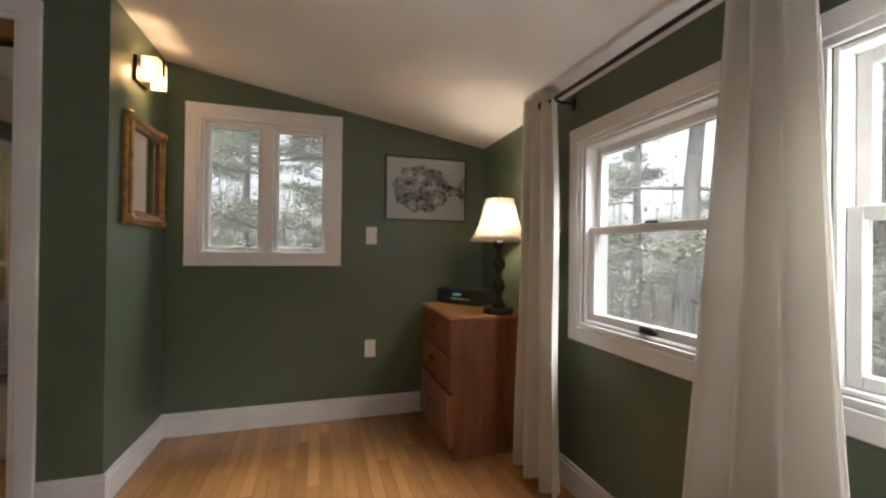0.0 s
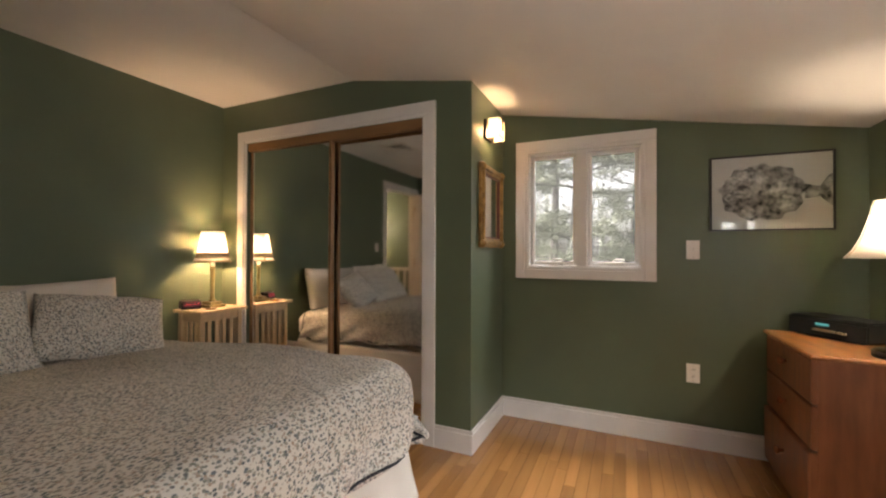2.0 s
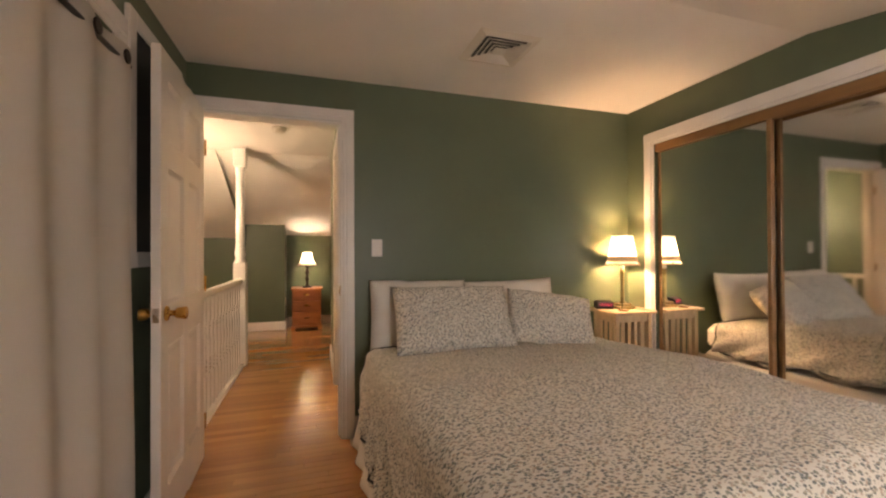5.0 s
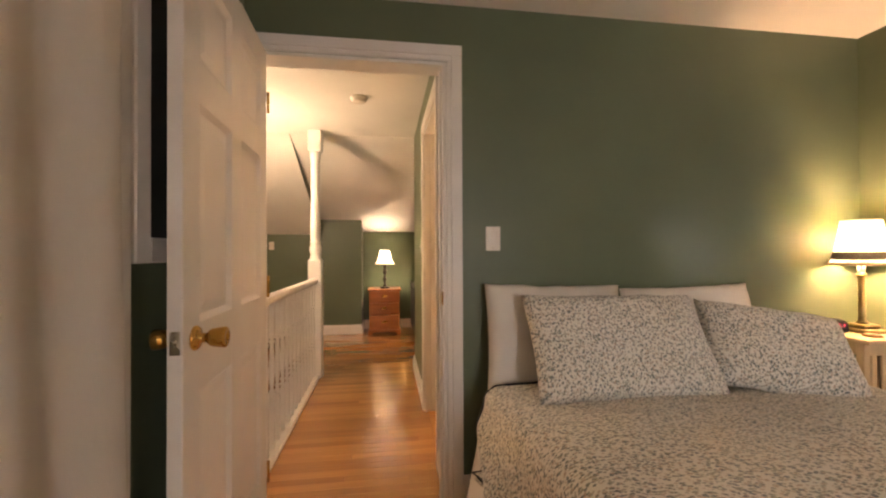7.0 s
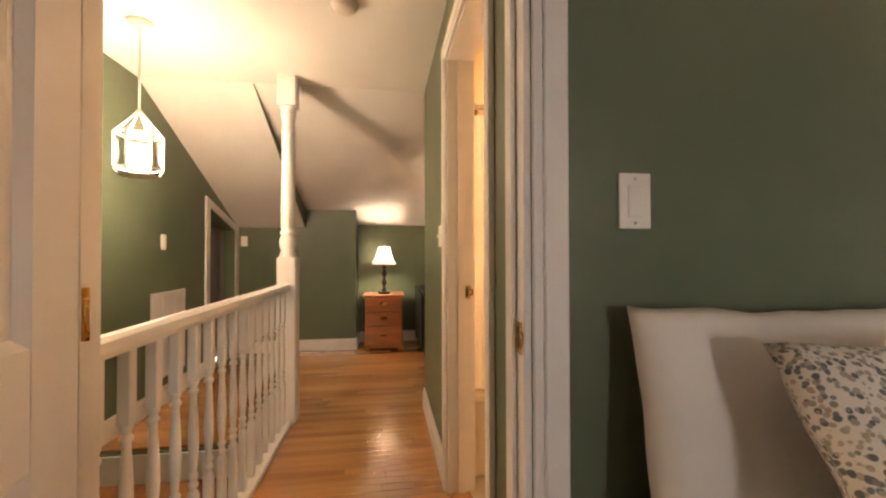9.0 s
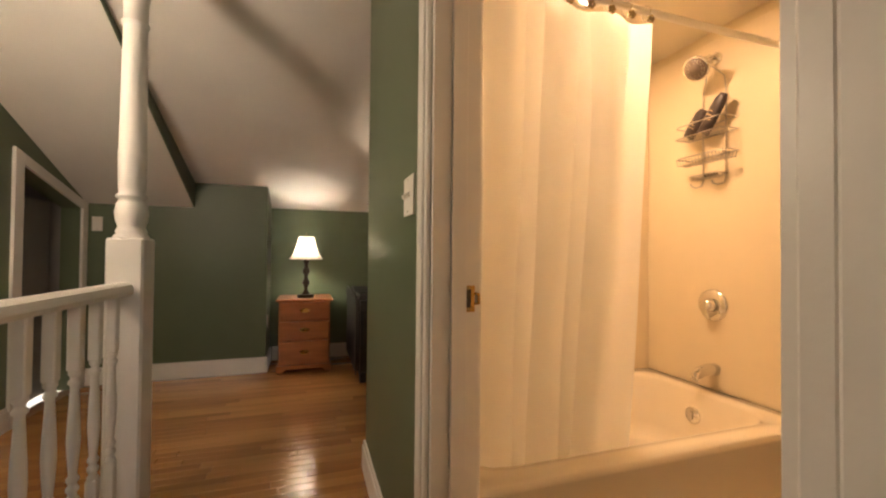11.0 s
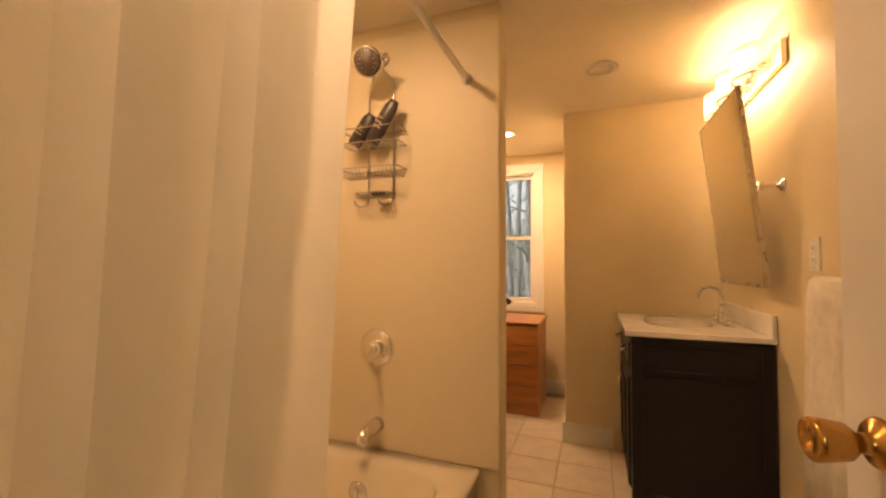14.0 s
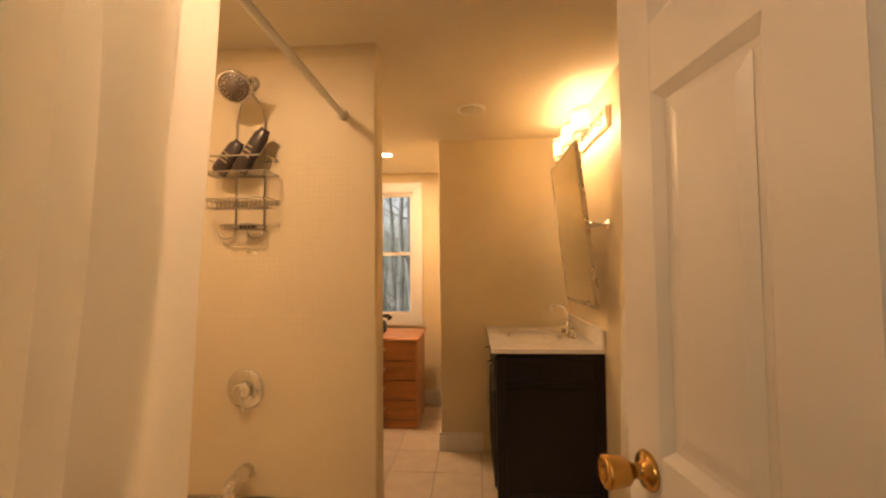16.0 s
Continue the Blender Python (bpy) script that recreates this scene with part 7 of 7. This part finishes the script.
def plank_mesh(length):
    key = round(length, 2)
    if key not in plank_meshes:
        b = bmesh.new()
        w, l2 = STRIP / 2 - 0.0005, key / 2 - 0.0006
        lo = [b.verts.new(p) for p in ((-w, -l2, -0.014), (w, -l2, -0.014), (w, l2, -0.014), (-w, l2, -0.014))]
        mi = [b.verts.new(p) for p in ((-w, -l2, -0.0009), (w, -l2, -0.0009), (w, l2, -0.0009), (-w, l2, -0.0009))]
        hi = [b.verts.new(p) for p in ((-w + 0.0012, -l2 + 0.0012, 0), (w - 0.0012, -l2 + 0.0012, 0), (w - 0.0012, l2 - 0.0012, 0), (-w + 0.0012, l2 - 0.0012, 0))]
        for a, c in ((lo, mi), (mi, hi)):
            for i in range(4):
                b.faces.new((a[i], a[(i + 1) % 4], c[(i + 1) % 4], c[i]))
        b.faces.new(hi)
        plank_meshes[key] = mesh_of("plank", b, M_PLANK)
    return plank_meshes[key]


def spans(x):
    """Stretches of floor along y at a given x."""
    if x < -4.5:
        return []
    if x < KNEE:
        return [(-2.89, 1.08)]
    if x < -2.2:
        return [(-4.2, 1.08)]
    if x < -1.83:
        return [(-4.2, -2.2)]
    if x < -0.12:
        return [(-3.22, -2.2)]
    if x < 0.0:
        return [(-3.12, -2.265)]
    return [(-3.35, 0.0 if x < 2.08 else 0.647)]


verts, faces, count = [], [], 0
x = -4.5 + STRIP / 2
while x < 4.1:
    for y0, y1 in spans(x):
        y = y0
        while y < y1 - 0.01:
            ln = round(min(rg.uniform(0.45, 1.25), y1 - y), 2)
            if y1 - y - ln < 0.15:
                ln = round(y1 - y, 2)
            yc = y + ln / 2
            near = (-3.3 < x < 0.0 and -3.9 < yc < -2.1) or (2.1 < x < 3.7 and yc > -0.9) or (0.0 < x < 0.9 and yc < -2.1)
            if near and count < 300:
                ob = new("plank", plank_mesh(ln))
                ob.parent = floor_wood
                ob.location = (x, yc, 0)
                count += 1
            else:
                w, l2, n0 = STRIP / 2 - 0.0005, ln / 2 - 0.0006, len(verts)
                verts += [(x - w, yc - l2, -0.014), (x + w, yc - l2, -0.014), (x + w, yc + l2, -0.014), (x - w, yc + l2, -0.014), (x - w, yc - l2, 0), (x + w, yc - l2, 0), (x + w, yc + l2, 0), (x - w, yc + l2, 0)]
                faces += [(n0 + 4, n0 + 5, n0 + 6, n0 + 7), (n0, n0 + 1, n0 + 5, n0 + 4), (n0 + 1, n0 + 2, n0 + 6, n0 + 5), (n0 + 2, n0 + 3, n0 + 7, n0 + 6), (n0 + 3, n0, n0 + 4, n0 + 7)]
            y += ln
    x += STRIP
me = bpy.data.meshes.new("planks")
me.from_pydata(verts, [], faces)
me.materials.append(M_PLANKJ)
rest = new("planks", me)
rest.parent = floor_wood
tagged(rest, "oak floor strips", kind="stuff")

T = 0.288
tb = bmesh.new()
box(tb, (-T / 2 + 0.002, -T / 2 + 0.002, -0.004), (T / 2 - 0.002, T / 2 - 0.002, 0.003), 0.002)
tile_mesh = mesh_of("tile", tb, M_TILE)
for i in range(-4, 4):
    for j in range(-9, 5):
        x, y = -1.026 + T / 2 + T * i, 0.365 - T / 2 + T * j
        if x + T / 2 < -2.1 or x - T / 2 > -0.15 or (y < -0.64 and x < -1.35) or (y + T / 2 > 0.95 and x > -0.9) or y - T / 2 > 1.6 or y + T / 2 < -2.2:
            continue
        ob = new("tile", tile_mesh)
        ob.parent = floor_bath
        ob.location = (x, y, 0)
        ob.rotation_euler = (0, 0, math.pi / 2 * rg.randrange(4))
tagged(solid("door_sill", boxes(((-1.105, -2.245, -0.004), (-0.368, -2.155, 0.009)), bev=0.003), M_PLANKJ, "oak threshold under the bathroom door", "threshold"), kind="structure")
